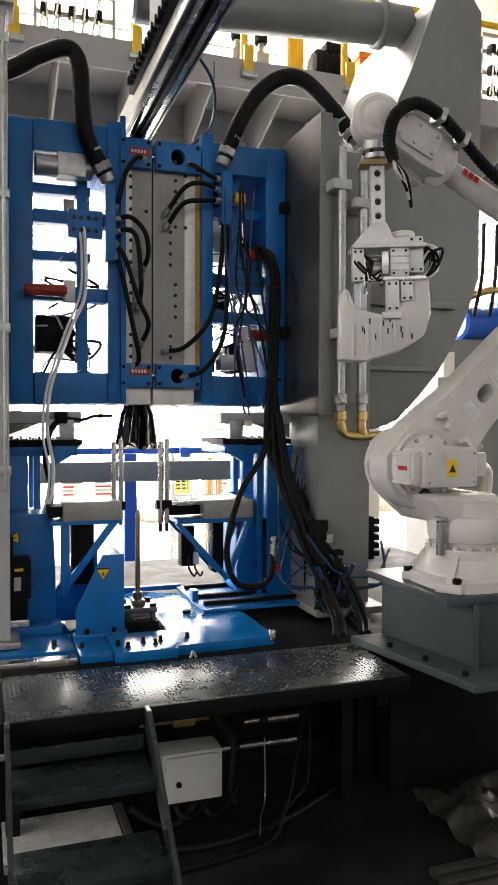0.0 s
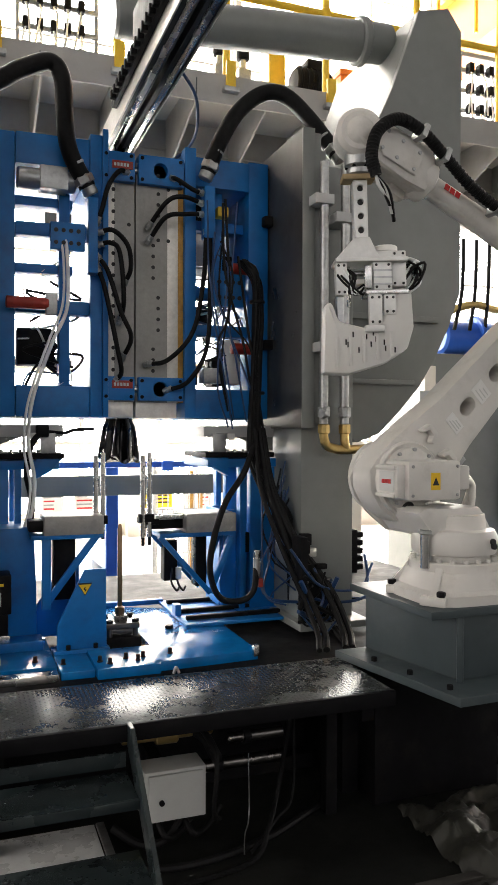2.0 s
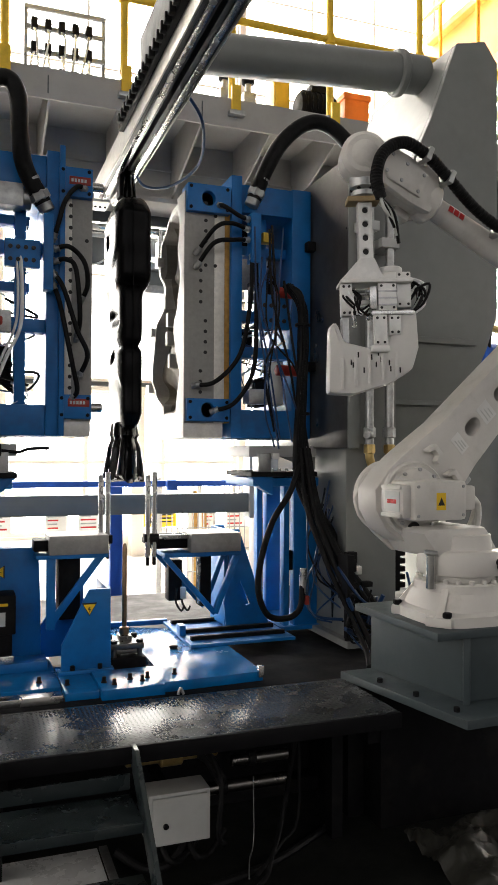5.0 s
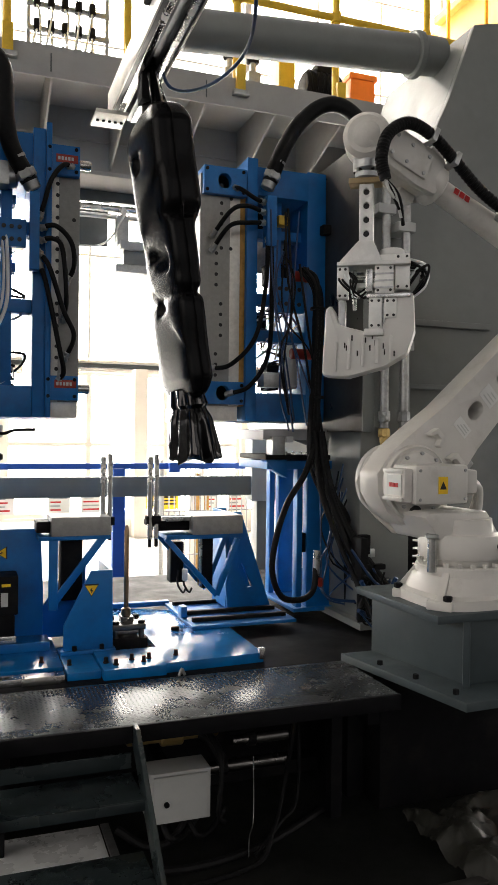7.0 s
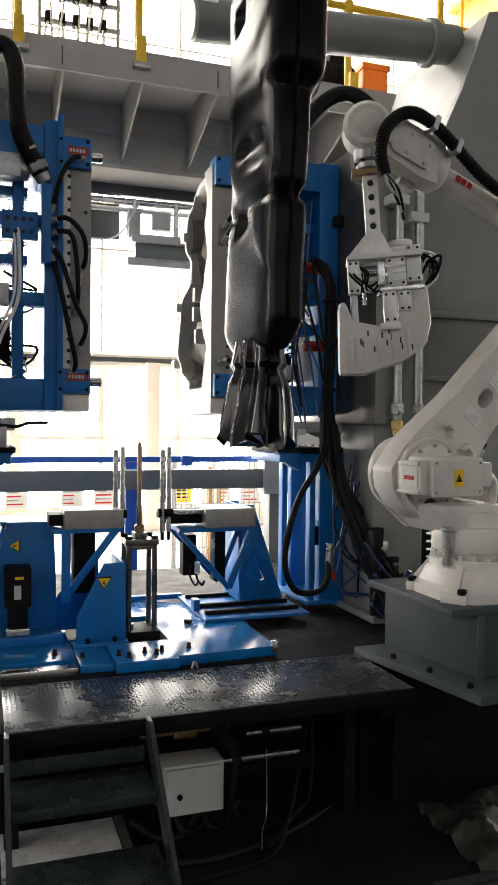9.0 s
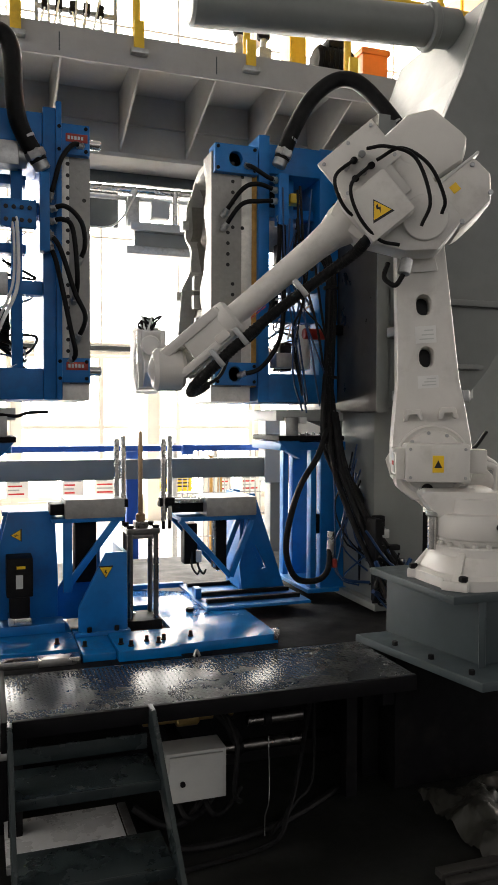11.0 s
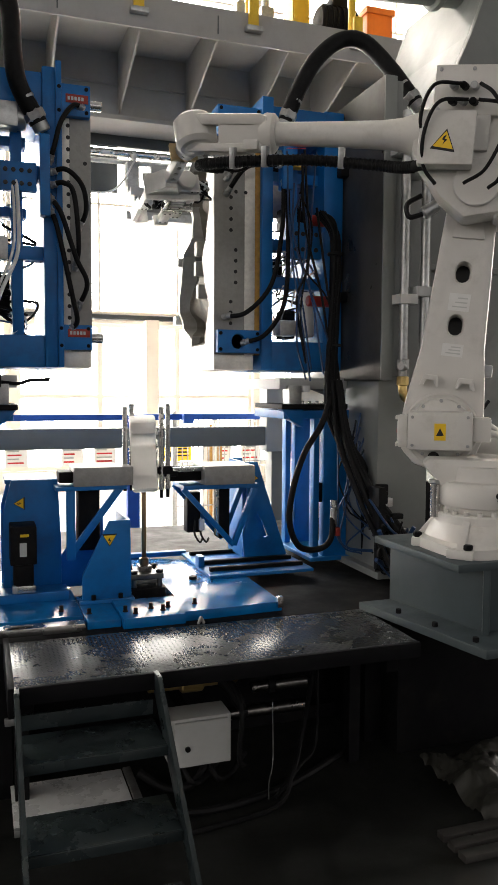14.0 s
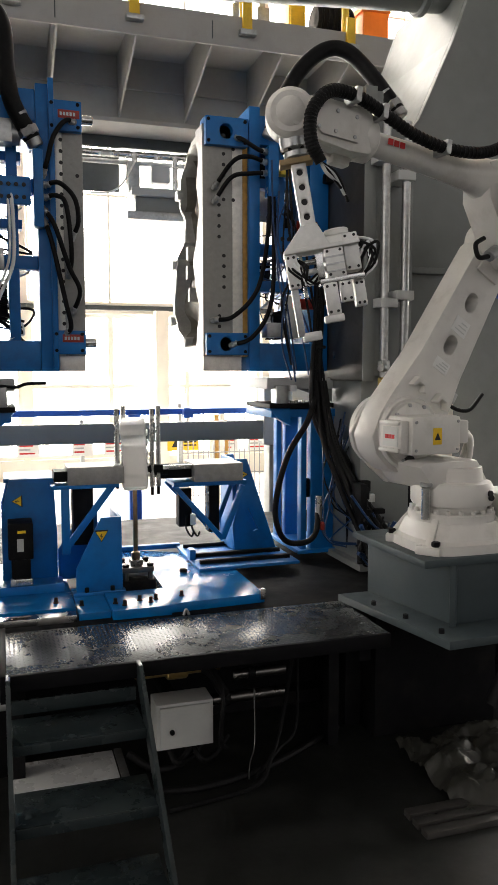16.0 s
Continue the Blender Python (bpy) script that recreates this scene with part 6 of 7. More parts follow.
    for x in (0.735, 0.80, 0.855):
        for z in (-0.028, 0.028):
            part("cover_screw", cyl((x, 0.066, z), (x, 0.072, z), 0.006, 8), M_DULLSTEEL, rolls[0])
    part("cast_lug", box(0.68, 0.02, 0.05, 0.73, 0.05, 0.082, 0.008), M_ROBOT, rolls[0])
    part("cast_lug", box(0.69, -0.05, -0.082, 0.75, -0.01, -0.05, 0.008), M_ROBOT, rolls[0])
    mark_bars(rolls[0], Matrix.Translation((0.57, 0.0425, 0.004)) @ pose(0, 0, 0, 0, 0, 180), 0.022)
    # dress pack hose along the forearm
    way = [(0.16, 0.085, 0.13), (0.22, 0.095, 0.07), (0.30, 0.09, 0.035), (0.42, 0.082, 0.02), (0.54, 0.078, 0.03), (0.66, 0.082, 0.058), (0.76, 0.088, 0.075), (0.85, 0.095, 0.06), (0.90, 0.10, -0.01), (0.895, 0.105, -0.09), (0.86, 0.11, -0.14)]
    rolls.append(part("dress_hose", tube(way, 0.0165, 12), M_RUBBER, fa, "black corrugated dress hose"))
    bm = bmesh.new()
    q = spline(way, 8)
    for a, b in zip(q[4:], q[5:-2]):
        add_cyl(bm, a, a + (b - a).normalized() * 0.006, 0.0185, 12)
    part("hose_rib", bm, M_RUBBER, rolls[1])
    for q in (way[3], way[5], way[6]):
        part("hose_clip", box(q[0] - 0.009, q[1] - 0.045, q[2] - 0.02, q[0] + 0.009, q[1] + 0.02, q[2] + 0.022, 0.004), M_DULLSTEEL, rolls[1])
    for k in range(4):
        part("loose_lead", tube([(0.86, 0.11, -0.14), (0.84 - 0.012 * k, 0.115, -0.165), (0.80 - 0.02 * k, 0.11 - 0.01 * k, -0.175 - 0.012 * k)], 0.0055, 6), M_RUBBER if k % 2 else M_CABINET, rolls[1])
    # wrist head
    bm = bmesh.new()
    bmesh.ops.create_uvsphere(bm, u_segments=32, v_segments=20, radius=0.066)
    add_cyl(bm, (0, -0.052, 0), (0, 0.052, 0), 0.069, 32, 0.2)
    wr = part("wrist", bm, M_ROBOT, r)
    part("flange", cyl((0, 0, -0.05), (0, 0, -0.095), 0.042, 24), M_DULLSTEEL, wr)
    for k in range(6):
        a = 2 * math.pi * k / 6
        part("flange_bolt", cyl((0.034 * math.cos(a), 0.034 * math.sin(a), -0.098), (0.034 * math.cos(a), 0.034 * math.sin(a), -0.088), 0.006, 6), M_BLACK, wr)
    # gripper: tool points along -z
    g = part("gripper", cyl((0, 0, -0.095), (0, 0, -0.118), 0.036, 20), M_DULLSTEEL, r, "aluminium gripper with cylinders and jaws")
    part("adapter_plate", box(-0.052, -0.03, -0.134, 0.044, 0.03, -0.118, 0.003), M_TAN, g, "tan insulating adapter plate")
    o = [(-0.021, -0.32), (0.021, -0.32), (0.021, -0.134), (-0.021, -0.134)]
    part("perforated_post", prism(o, -0.02, 0.02, bev=0.003, holes=[slot(0, -0.158 - k * 0.041, 0.018, 0.0185) for k in range(4)]), M_ALUW, g)
    part("post_core", box(-0.017, -0.012, -0.315, 0.017, -0.004, -0.14, 0), M_INK, g)
    part("cone", prism([(-0.022, -0.305), (0.022, -0.305), (0.05, -0.368), (-0.08, -0.368)], -0.036, 0.036, bev=0.003), M_ALUW, g)
    part("cross_plate", box(-0.082, -0.052, -0.380, 0.13, 0.052, -0.368, 0.003), M_ALUW, g)

    def block(name, x0, y0, z0, x1, y1, z1, m=M_ALUW):
        k = part(name, box(x0, y0, z0, x1, y1, z1, 0.004), m, g)
        for bx in (x0 + 0.009, x1 - 0.009):
            for bz in (z0 + 0.009, z1 - 0.009):
                part("bolt_hole", cyl((bx, y0 - 0.001, bz), (bx, y0 + 0.004, bz), 0.0042, 8), M_INK, k)
        return k
    block("cylinder", 0.028, -0.045, -0.462, 0.082, 0.035, -0.380)
    block("cylinder", 0.085, -0.03, -0.45, 0.128, 0.04, -0.345)
    part("cylinder_cap", cyl((0.075, 0.01, -0.345), (0.075, 0.01, -0.325), 0.036, 20), M_WHITE, g)
    part("cylinder_lid", box(0.03, -0.028, -0.368, 0.125, 0.03, -0.345, 0.006), M_WHITE, g)
    for q in (-0.405, -0.425, -0.445):
        part("cylinder_groove", box(0.027, -0.047, q - 0.0025, 0.083, -0.044, q + 0.0025, 0), M_DULLSTEEL, g, smooth=False)
    part("slide", box(0.005, -0.05, -0.476, 0.13, 0.045, -0.462, 0.002), M_STEEL, g)
    part("slide", box(0.002, -0.05, -0.458, 0.022, -0.032, -0.39, 0.002), M_STEEL, g)
    block("jaw", 0.012, -0.056, -0.565, 0.05, -0.03, -0.476)
    block("jaw", 0.056, -0.05, -0.535, 0.092, -0.024, -0.476)
    part("jaw_foot", box(0.0, -0.06, -0.585, 0.055, -0.02, -0.565, 0.003), M_ALUW, g)
    block("side_jaw", -0.082, -0.045, -0.475, -0.048, -0.012, -0.380)
    part("side_finger", box(-0.078, -0.03, -0.61, -0.058, 0.015, -0.475, 0.003), M_DULLSTEEL, g)
    part("jaw_pad", box(-0.065, -0.03, -0.625, -0.012, 0.03, -0.60, 0.004), M_ALUW, g)
    block("rear_jaw", 0.10, -0.01, -0.55, 0.132, 0.04, -0.476)
    part("cross_tie", box(-0.05, -0.02, -0.44, 0.03, 0.02, -0.425, 0.003), M_ALUW, g)
    part("guide_shaft", cyl((-0.05, 0.0, -0.405), (0.03, 0.0, -0.405), 0.008, 12), M_STEEL, g)
    part("guide_shaft", cyl((-0.035, 0.02, -0.50), (-0.035, 0.02, -0.38), 0.006, 10), M_STEEL, g)
    rnd = random.Random(6)
    for k in range(12):
        pts = [(0.12, rnd.uniform(-0.02, 0.03), -0.35 - 0.008 * k), (0.155 + rnd.uniform(0, 0.025), rnd.uniform(-0.04, 0.04), -0.37 - rnd.uniform(0, 0.04)), (0.16 + rnd.uniform(-0.01, 0.015), rnd.uniform(-0.04, 0.04), -0.44), (0.12, 0.01, -0.478)]
        part("air_line", tube(pts, 0.0042, 6, 6), M_RUBBER if k % 3 else M_TUBE, g)
    for k in range(9):
        pts = [(-0.06, rnd.uniform(-0.04, 0.03), -0.385), (-0.05 + rnd.uniform(-0.03, 0.03), -0.045, -0.42), (-0.03 + rnd.uniform(-0.02, 0.02), -0.04, -0.47), (0.005, -0.02, -0.44 - rnd.uniform(0, 0.03))]
        part("air_line", tube(pts, 0.0036, 6, 6), M_RUBBER if k % 3 else M_TUBE, g)
    return r, t, la, fa, wr, g, rolls


def None_lathe(profile, seg):
    bm = bmesh.new()
    add_lathe(bm, profile, None, seg)
    return bm


def milky_part():
    """The milky insert in the gripper: a dished plate, origin at the wrist, tool along -z."""
    i = thing("plastic_insert", "milky white plastic insert held by the gripper", "plastic part")
    bm = bmesh.new()
    o = [(-0.125, -0.70), (-0.115, -0.50), (-0.095, -0.49), (-0.075, -0.55), (0.04, -0.58), (0.075, -0.50), (0.10, -0.455), (0.14, -0.46), (0.145, -0.57), (0.125, -0.635), (0.06, -0.675), (-0.05, -0.705)]
    add_prism(bm, o, -0.045, 0.045, bev=0.014)
    part("shell", bm, M_MILKY, i)
    rnd = random.Random(9)
    for k in range(12):
        x, z = rnd.uniform(-0.06, 0.1), rnd.uniform(-0.65, -0.59)
        part("slit", box(x, -0.0465, z, x + 0.004, -0.045, z + 0.016, 0), M_INK, i, smooth=False)
    for k in range(5):
        part("rib", box(-0.09 + 0.04 * k, -0.052, -0.69 + 0.008 * k, -0.08 + 0.04 * k, -0.045, -0.60 + 0.004 * k, 0.003), M_MILKY, i)
    return i


def base_shell():
    bm = bmesh.new()
    rings = []
    for w, d, z, e in ((0.170, 0.165, 0.0, 0.55), (0.170, 0.165, 0.03, 0.55), (0.155, 0.15, 0.04, 0.65), (0.143, 0.14, 0.085, 0.85), (0.140, 0.138, 0.09, 1.0), (0.140, 0.138, 0.114, 1.0), (0.136, 0.134, 0.118, 1.0), (0.12, 0.12, 0.119, 1.0)):
        ring = []
        for k in range(48):
            a = 2 * math.pi * k / 48
            c, s = math.cos(a), math.sin(a)
            ring.append(bm.verts.new((math.copysign(abs(c) ** e, c) * w, math.copysign(abs(s) ** e, s) * d, z)))
        rings.append(ring)
    for a, b in zip(rings, rings[1:]):
        for k in range(48):
            bm.faces.new((a[k], a[(k + 1) % 48], b[(k + 1) % 48], b[k]))
    bm.faces.new(rings[0][::-1])
    bm.faces.new(rings[-1])
    return bm

# ---- moulded product and take-out beam ----
def product():
    p = thing("moulded_tank", "glossy black blow moulded plastic tank with flash", "plastic tank")
    H, NZ, NA = 0.93, 120, 72
    def prof(z):
        s = z / H
        fat = 0.5 * (1 + math.tanh((z - 0.56) / 0.02))
        wx = 0.098 + 0.045 * fat - 0.02 * math.exp(-((z - 0.33) / 0.016) ** 2)
        wy = 0.34 + 0.014 * math.sin(z * 7.5 + 0.4) + 0.005 * math.sin(z * 31)
        end = min(1, (z + 0.004) / 0.06) ** 0.45 * min(1, (H - z + 0.004) / 0.07) ** 0.45
        return wx * (0.45 + 0.55 * end), wy * (0.55 + 0.45 * end), 0.006 * math.sin(z * 9), 0.014 * fat
    dents = [(-0.03, 0.11, 0.017, 0.05), (0.035, 0.30, 0.036, 0.055), (0.03, 0.47, 0.034, 0.055), (-0.075, 0.44, 0.034, 0.03), (0.05, 0.78, 0.03, 0.04)]
    bm = bmesh.new()
    rings = []
    for i in range(NZ + 1):
        z = H * i / NZ
        wx, wy, cy, cx = prof(z)
        ring = []
        for k in range(NA):
            a = 2 * math.pi * k / NA
            c, s = math.cos(a), math.sin(a)
            e = 0.42
            x = math.copysign(abs(c) ** e, c) * wx / 2
            y = math.copysign(abs(s) ** e, s) * wy / 2
            face = 1 if x < -0.3 * wx else 0
            for dy, dz, r, d in dents:
                q = math.hypot(y - dy, (z - dz) * 0.85) / r
                if face and q < 1.6:
                    x += d * 0.5 * (1 - math.tanh((q - 0.9) * 7)) * 0.6
            if face:  # raised panels, oblique step and grooves
                x -= 0.003 * math.tanh((z - 0.30 - 0.9 * y) / 0.012) + 0.003 * math.tanh((z - 0.62 + 0.7 * y) / 0.012)
                x += 0.003 * math.exp(-((z - 0.47 - 0.5 * y) / 0.02) ** 2)
            if y < -0.3 * wy:
                y += 0.022 * math.exp(-((z - 0.325) / 0.014) ** 2) + 0.026 * math.exp(-((z - 0.575) / 0.018) ** 2)
            ring.append(bm.verts.new((x + cx, y + cy, z)))
        rings.append(ring)
    for a, b in zip(rings, rings[1:]):
        for k in range(NA):
            bm.faces.new((a[k], a[(k + 1) % NA], b[(k + 1) % NA], b[k]))
    bm.faces.new(rings[0][::-1])
    bm.faces.new(rings[-1])
    part("shell", bm, M_PRODUCT, p)
    # thin flash round the parting line
    bm = bmesh.new()
    pr = [prof(H * i / 60) for i in range(61)]
    o = [(c + -w / 2 - 0.012 - 0.004 * math.sin(i * 1.7), H * i / 60) for i, (wx, w, c, cx) in enumerate(pr)] + [(c + w / 2 + 0.012 + 0.004 * math.sin(i * 2.3), H * i / 60) for i, (wx, w, c, cx) in reversed(list(enumerate(pr)))]
    add_prism(bm, o, -0.0012, 0.0012, m=Matrix(((0, 1, 0, 0), (1, 0, 0, 0), (0, 0, 1, 0), (0, 0, 0, 1))))
    part("flash", bm, M_PRODUCT, p, "thin black flash seam")
    # top tail gathered into the clamp
    bm = bmesh.new()
    rr = []
    for i in range(13):
        z = 0.90 + 0.2 * i / 12
        w = 0.085 - 0.05 * (i / 12)
        rr.append([bm.verts.new(((0.5 + 0.2 * math.sin(5 * a + i * 0.2)) * w * 0.8 * math.cos(a) + 0.01, (1 + 0.2 * math.sin(7 * a)) * w * math.sin(a), z)) for a in [2 * math.pi * k / 48 for k in range(48)]])
    for a, b in zip(rr, rr[1:]):
        for k in range(48):
            bm.faces.new((a[k], a[(k + 1) % 48], b[(k + 1) % 48], b[k]))
    part("top_tail", bm, M_FILM, p, "crumpled black tail film")
    # pleated bottom tail
    bm = bmesh.new()
    rr = []
    rnd = random.Random(2)
    for i in range(19):
        s = i / 18
        z = 0.02 - 0.225 * s + 0.0
        w = 0.078 + 0.042 * s - 0.016 * math.exp(-((s - 0.28) / 0.09) ** 2) + 0.012 * math.exp(-((s - 0.22) / 0.05) ** 2)
        rr.append([bm.verts.new(((0.62 * w + 0.010 * (0.3 + s) * math.sin(11 * a + 1.2 * math.sin(3 * s + a))) * math.cos(a), (1.15 * w + 0.016 * (0.3 + s) * math.sin(9 * a + s * 1.5)) * math.sin(a), z + (0.018 * math.sin(5 * a) if i == 18 else 0))) for a in [2 * math.pi * k / 96 for k in range(96)]])
    for a, b in zip(rr, rr[1:]):
        for k in range(96):
            bm.faces.new((b[k], b[(k + 1) % 96], a[(k + 1) % 96], a[k]))
    bm.faces.new(rr[-1][::-1])
    part("bottom_tail", bm, M_FILM, p, "pleated glossy black tail film")
    return p


def takeout_beam():
    """Origin over the tank; the beam runs towards the front."""
    b = thing("takeout_beam", "dark steel take-out beam with bright linear rails", "beam")
    for x in (-0.048, 0.015):
        part("girder", box(x, -1.75, 0.0, x + 0.048, 0.42, 0.09, 0.005), M_DARKGREY, b)
        part("linear_rail", box(x + 0.014, -1.75, -0.012, x + 0.034, 0.40, 0.0, 0.002), M_STEEL, b, "bright linear rail")
    part("edge_strip", box(-0.054, -1.75, -0.004, -0.048, 0.42, 0.092, 0.001), M_ALU, b, "bright edge strip")
    part("edge_strip", box(0.063, -1.75, -0.004, 0.069, 0.42, 0.092, 0.001), M_ALU, b, "bright edge strip")
    part("end_plate", box(-0.115, 0.30, -0.03, 0.0, 0.44, -0.016, 0.002), M_ALU, b, "drilled end plate")
    for k in range(5):
        part("bolt", cyl((-0.10 + 0.022 * k, 0.37, -0.036), (-0.10 + 0.022 * k, 0.37, -0.03), 0.006, 8), M_BLACK, b)
    part("toothed_rack", box(-0.075, -1.6, 0.05, -0.055, -0.3, 0.075, 0.002), M_BLACK, b)
    for k in range(24):
        part("tooth", box(-0.095, -1.55 + k * 0.05, 0.048, -0.075, -1.527 + k * 0.05, 0.077, 0.003), M_BLACK, b)
    part("grip_finger", box(-0.02, -0.03, -0.10, 0.035, 0.04, 0.0, 0.006), M_BLACK, b)
    part("carriage", box(-0.06, -1.5, 0.09, 0.075, -0.6, 0.26, 0.01), M_BLACK, b)
    part("air_loop", tube([(0.09, -0.62, 0.10), (0.18, -0.55, 0.02), (0.24, -0.30, -0.03), (0.18, -0.1, -0.06), (0.09, 0.02, -0.03), (0.03, -0.1, 0.02), (0.02, -0.4, 0.05)], 0.006, 8), M_PNEU, b, "loop of blue air hose")
    return b


# ---- movement ----
def glide(table, t):
    """Smooth value between rows of (seconds, value...)."""
    if t <= table[0][0]:
        return table[0][1:]
    for a, b in zip(table, table[1:]):
        if t <= b[0]:
            s = (t - a[0]) / (b[0] - a[0])
            s = s * s * (3 - 2 * s) * 0.6 + s * 0.4
            return tuple(p + (q - p) * s for p, q in zip(a[1:], b[1:]))
    return table[-1][1:]


# seconds, turret yaw, lower arm tilt, forearm pitch
JOINTS = [(0, 184.0, -46.2, 23.3), (8.9, 184.0, -46.2, 23.3), (9.0, 186.0, -43.0, 20.0), (9.1, 190.2, -32.2, 7.9), (9.2, 188.1, -7.7, -13.7), (9.5, 176.0, 1.0, -24.0), (10.2, 158.0, 3.5, -36.0), (11.2, 155.0, 3.7, -39.6), (11.5, 155.2, 3.7, -39.8), (12.0, 160.0, 3.2, -41.4), (12.5, 164.2, 2.7, -42.8), (12.7, 163.6, 1.8, -41.5), (12.8, 162.7, 0.8, -38.4),
          (12.9, 158.5, -2.2, -17.0), (13.0, 153.5, -5.2, 3.7), (13.1, 150.0, -6.2, 5.6), (13.5, 145.7, -6.6, 5.9), (14.0, 147.4, -6.8, 4.5), (14.2, 150.0, -6.6, 4.2), (14.35, 163.0, -6.0, -3.0), (14.5, 179.4, -5.2, -14.4), (14.7, 190.7, -4.5, -28.5), (15.0, 192.9, -1.2, -22.9), (15.2, 190.5, -0.9, -20.8), (15.5, 190.4, -7.3, -13.6), (15.8, 187.0, -23.7, 2.6), (16.0, 189.5, -31.6, 7.4)]
# seconds, roll of the wrist and its hose about the forearm
ROLL = [(0, 0), (8.9, 0), (9.2, -15), (10.2, -95), (12.7, -95), (13.0, -105), (14.2, -105), (14.5, -80), (14.8, -50), (15.1, -15), (15.3, 0), (16.0, 0)]
# seconds, way of the tool: to the right, ahead and up as the viewer stands; twist about it
TOOL = [(0, 0.03, 0.0, -1.0, 0), (5.2, 0.03, 0.0, -1.0, 0), (7.3, 0.0, 0.0, -1.0, -14), (8.9, 0.0, 0.0, -1.0, -14), (9.1, 0.15, 0.0, -1.0, 4), (9.2, 0.5, 0.1, -0.85, 10), (9.6, 0.2, 0.5, -0.7, 35), (10.3, -0.1, 0.8, -0.4, 65), (11.0, -0.26, 0.95, 0.10, 90), (12.6, -0.28, 0.95, 0.13, 90), (12.9, -0.2, 0.95, -0.2, 60), (13.2, -0.36, 0.8, -0.42, 15),
        (13.5, -0.36, 0.90, -0.24, 10), (14.3, -0.36, 0.90, -0.24, 10), (14.6, -0.15, 0.88, -0.42, 10), (14.8, -0.05, 0.75, -0.62, 10), (15.0, 0.2, 0.62, -0.72, 8), (15.2, 0.42, 0.4, -0.78, 5), (15.4, 0.5, 0.25, -0.8, 2), (15.6, 0.42, 0.1, -0.9, 0), (15.8, 0.34, 0, -0.93, 0), (16.0, 0.17, 0, -0.98, 0)]
CLOSED_TO_OPEN = [(0, 0, 0), (2.6, 0, 0), (3.0, 0.006, -0.012), (3.5, 0.019, -0.028), (4.0, 0.041, -0.052), (4.5, 0.093, -0.108), (5.0, 0.170, -0.185), (5.4, 0.212, -0.232), (5.9, 0.221, -0.243), (16.0, 0.221, -0.243)]
TANK = [(0, 0.612, 3.22, 1.70, 0), (5.2, 0.612, 3.22, 1.70, 0), (6.3, 0.612, 2.9, 1.72, 2), (7.3, 0.71, 2.42, 1.735, 4), (7.6, 0.70, 2.30, 1.735, 3), (7.8, 0.60, 2.15, 1.735, -6), (8.0, 0.53, 2.05, 1.735, -7), (8.3, 0.60, 1.84, 1.735, -3), (8.5, 0.64, 1.68, 1.738, 2), (9.0, 0.602, 1.72, 1.775, 0), (9.2, 0.615, 1.70, 1.78, 2), (10.2, 0.66, 0.2, 1.80, 0), (11.2, 0.66, -2.2, 1.80, 0), (16.0, 0.66, -2.4, 1.80, 0)]
# seconds, sideways lean of the hanging tank
LEAN = [(0, 0.0), (5.6, 0.0), (7.3, -9.0), (7.6, -6.0), (8.0, 4.0), (8.2, 1.0), (8.5, -7.0), (8.7, -4.0), (8.9, 1.0), (9.0, 2.0), (9.4, 0.0), (16.0, 0.0)]
# seconds, way by which the pushers close on the film
PUSH = [(0, 0.0), (13.15, 0.0), (13.45, 0.019), (16.0, 0.019)]
PIN = [(0, 0.0), (7.5, 0.0), (7.95, 0.27), (12.7, 0.27), (13.25, 0.0), (16.0, 0.0)]


def joint_poses(t):
    q1, q2, q3 = (radians(a) for a in glide(JOINTS, t))
    d, u = Vector((math.cos(q1), math.sin(q1), 0)), Vector((0, 0, 1))
    side = u.cross(d)
    a = u * SHOULDER + d * AHEAD
    l = math.sin(q2) * d + math.cos(q2) * u
    e = a + l * ARM
    f, g = math.cos(q3) * d + math.sin(q3) * u, -math.sin(q3) * d + math.cos(q3) * u
    w = e + g * RISE + f * FORE

    def basis(x, y, z, o):
        m = Matrix((x, y, z)).transposed().to_4x4()
        m.translation = o
        return m
    turret = basis(d, side, u, Vector((0, 0, 0)))
    lower = basis(side.cross(l), side, l, a)
    fore = basis(f, side, g, e)
    roll = pose(0, 0, RISE, glide(ROLL, t)[0])
    r, ah, up, tw = glide(TOOL, t)
    right, ahead = Vector((0.945, -0.326, 0)), Vector((0.326, 0.945, 0))
    tool = -(right * r + ahead * ah + Vector((0, 0, up))).normalized()
    x = (right - tool * right.dot(tool)).normalized()
    tip = basis(x, tool.cross(x), tool, w) @ pose(0, 0, 0, 0, 0, tw)
    return turret, lower, fore, tip, roll


def to_metres():
    """Turns the plan into metres: meshes and places of everything but camera and lamps."""
    for me in {o.data for o in scene.objects if o.type == "MESH"}:
        me.transform(Matrix.Scale(S, 4))
    for o in scene.objects:
        if o.type in {"MESH", "EMPTY"}:
            o.location *= S


def metric(m):
    m = m.copy()
    m.translation *= S
    return m


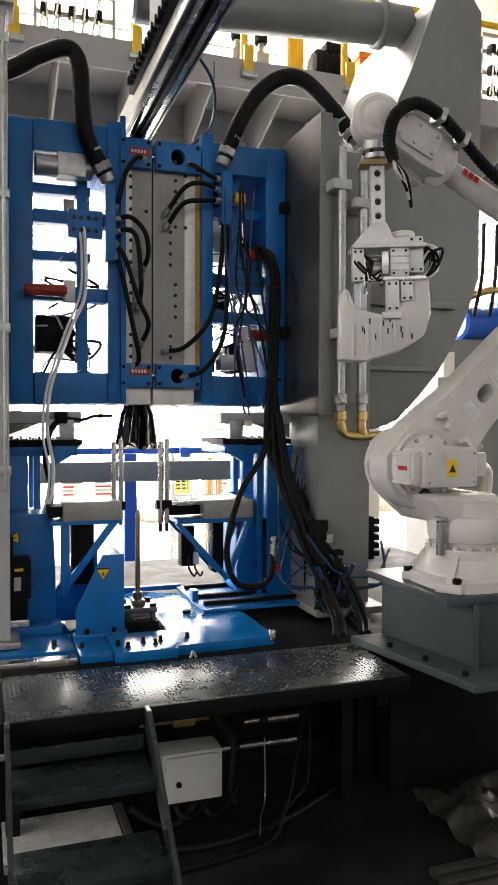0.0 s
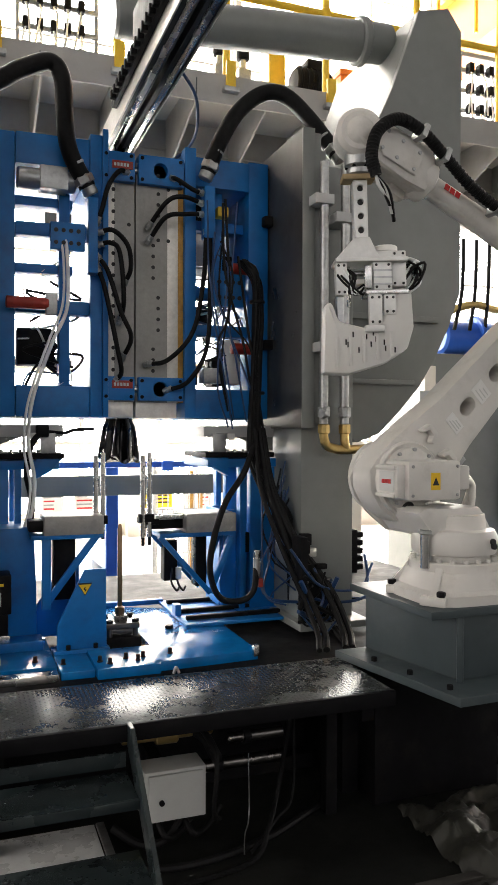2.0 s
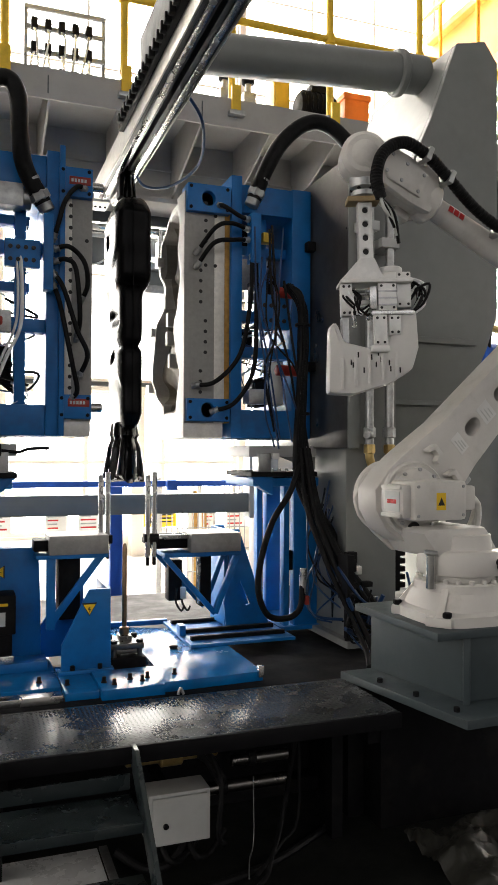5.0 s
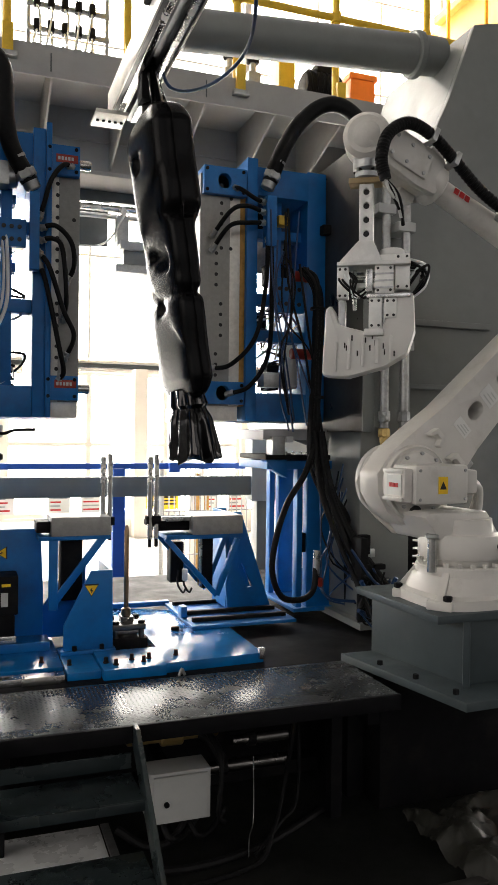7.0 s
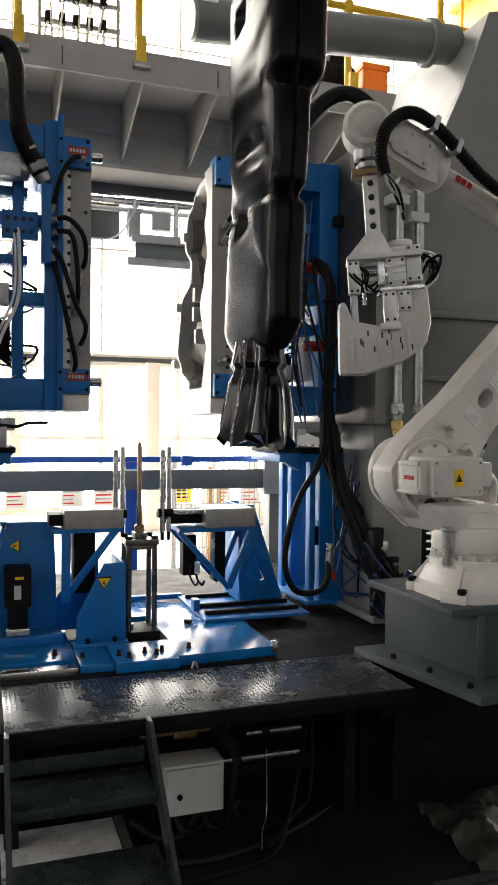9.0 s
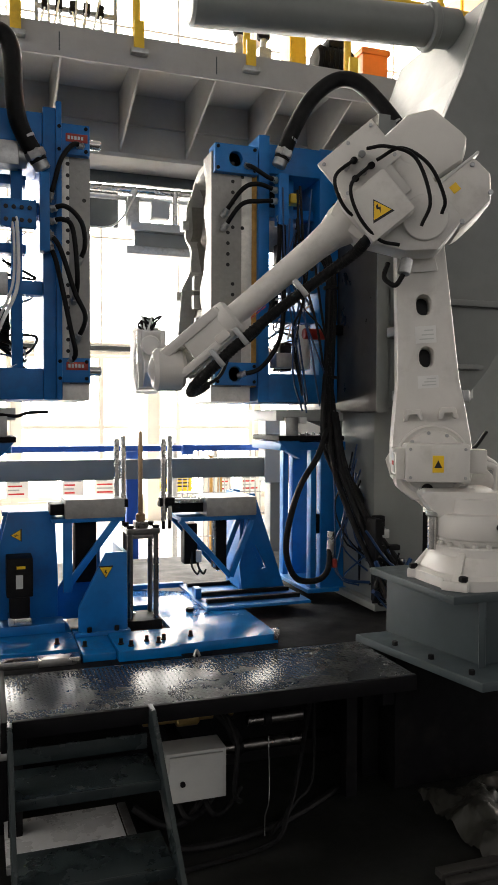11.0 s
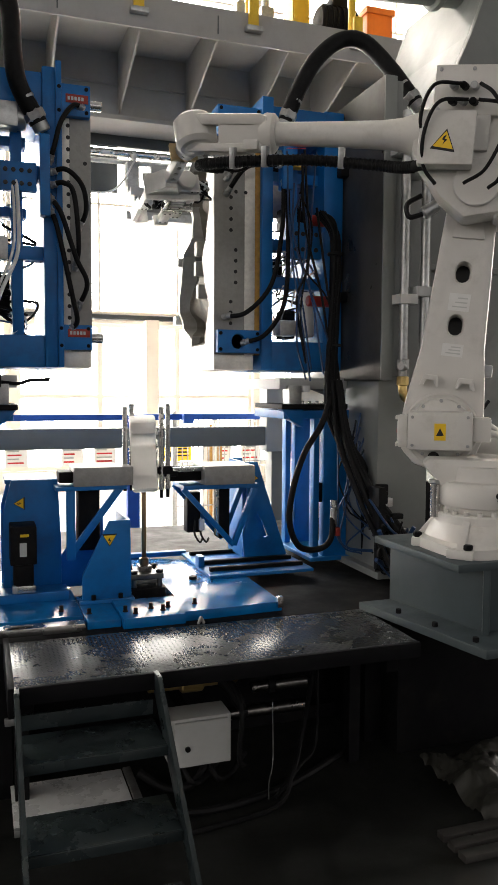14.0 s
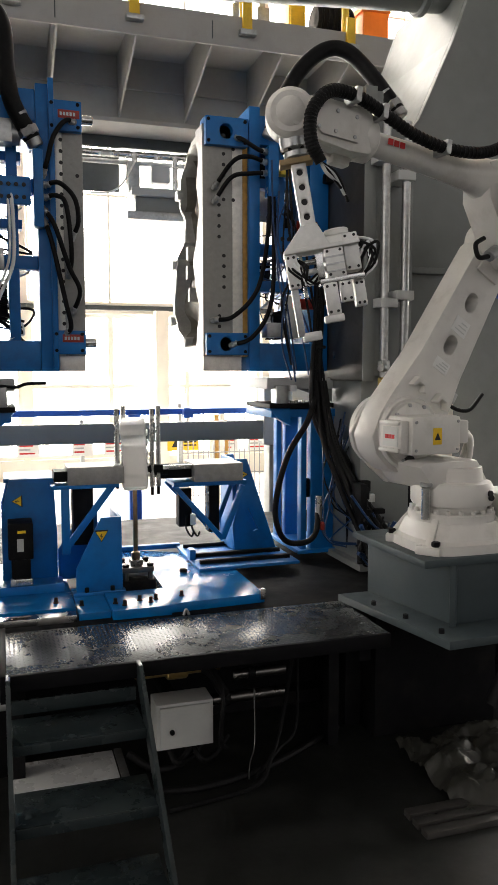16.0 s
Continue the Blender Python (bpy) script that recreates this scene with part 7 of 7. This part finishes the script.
def motions():
    times = [0.0, 5.2, 6.0, 7.3, 8.6] + [round(8.9 + 0.05 * k, 2) for k in range(15)] + [round(9.75 + 0.25 * k, 2) for k in range(7)] + [round(11.4 + 0.1 * k, 2) for k in range(47)]
    rows = [(t, joint_poses(t)) for t in times]
    for ob, k in ((robot_parts[1], 0), (robot_parts[2], 1), (robot_parts[3], 2), (robot_parts[4], 3), (robot_parts[5], 3), *((q, 4) for q in robot_parts[6])):
        walk(ob, [(t, metric(p[k])) for t, p in rows])
    base = Matrix.Translation((RX, RY, RZ))
    held = base @ joint_poses(12.6)[3]
    turned = pose(0, 0, 0, 0, 0, -8) @ held
    rest = Matrix.Translation(Vector((0.525, 2.74, 1.36)) - turned @ Vector((0.01, 0, -0.58))) @ turned
    walk(insert, [(t, metric(base @ p[3])) for t, p in rows if t <= 12.61] + [(t, metric(held.lerp(rest, 0.5 - 0.5 * math.cos(math.pi * min(1, (t - 12.6) / 0.7))))) for t in (12.7, 12.8, 12.9, 13.0, 13.1, 13.2, 13.3, 14.0, 16.0)])
    for thing_moved, sign in ((rods_left, 1), (rods_right, -1)):
        o = thing_moved.matrix_basis.copy()
        walk(thing_moved, [(t, Matrix.Translation((S * sign * glide(PUSH, t)[0], 0, 0)) @ o) for t in (0.0, 13.1, 13.2, 13.3, 13.4, 13.5, 16.0)])
    for bracket, sign in ((pusher_left, 1), (pusher_right, -1)):
        for q in bracket.children:
            if q.name.startswith(("tread_box", "box_rail", "rail_strip")):
                walk(q, [(t, Matrix.Translation((S * sign * glide(PUSH, t)[0], 0, 0))) for t in (0.0, 13.1, 13.2, 13.3, 13.4, 13.5, 16.0)])
    half = [0.0, 2.0, 2.4] + [round(2.6 + 0.2 * k, 2) for k in range(18)] + [8.0, 12.0, 16.0]
    for ob in right_side:
        o = ob.matrix_basis.copy()
        walk(ob, [(t, Matrix.Translation((S * glide(CLOSED_TO_OPEN, t)[0], 0, 0)) @ o) for t in half])
    for ob in left_side:
        o = ob.matrix_basis.copy()
        walk(ob, [(t, Matrix.Translation((S * glide(CLOSED_TO_OPEN, t)[1], 0, 0)) @ o) for t in half])
    tt = [0.0, 2.5, 5.0, 5.2] + [round(5.4 + 0.2 * k, 2) for k in range(9)] + [round(7.3 + 0.1 * k, 2) for k in range(20)] + [round(9.4 + 0.2 * k, 2) for k in range(10)] + [13.0, 16.0]
    walk(tank, [(t, metric(pose(*glide(TANK, t)[:3], 0, glide(LEAN, t)[0], glide(TANK, t)[3]))) for t in tt])
    walk(beam, [(t, metric(pose(glide(TANK, t)[0] - 0.01 + 1.02 * math.sin(radians(glide(LEAN, t)[0])), glide(TANK, t)[1], 2.76 + glide(TANK, t)[2] - 1.70))) for t in tt])
    walk(pin_lift, [(t, metric(pose(0.525, 2.74, 0.90 + glide(PIN, t)[0]))) for t in (0.0, 5.0, 7.4, 7.5, 7.6, 7.7, 7.8, 7.9, 8.0, 8.1, 10.0, 12.6, 12.7, 12.8, 12.9, 13.0, 13.1, 13.2, 13.3, 13.6, 16.0)])

# ---- place everything ----
hall()
machine_bed()
platform()
steps()
drip_tray()
junction_box()
valve_cluster()
base_plate()
blow_pin_bed()
pin_lift = blow_pin()
pusher_left = left_pusher()
left_motor_unit()
pusher_right = right_pusher()
rods_left = guide_rods(0.463, "pair of upright bright steel guide rods beside the box")
rods_right = guide_rods(0.633, "pair of bright steel guide rods held by a black clamp")
clamp_right, clamp_left = clamp_unit(), clamp_unit(True)
right_side = [clamp_right, mould_half(), cable_bundle(), connector_heap()] + right_hoses()
left_side = [clamp_left, mould_half(True), left_post()] + left_hoses()
gantry()
railing()
connector_rack(0.29, 4.5, 3.53, 0.46, 0.62, "grey connector rack with white leads on the deck")
connector_rack(3.09, 4.3, 3.53, 0.62, 0.6, "grey connector rack with black sockets on the deck")
deck_things()
crane()
back_machine()
rear_frame()
back_ground()
pedestal()
robot_parts = robot()
insert = milky_part()
tank = product()
beam = takeout_beam()

to_metres()
motions()
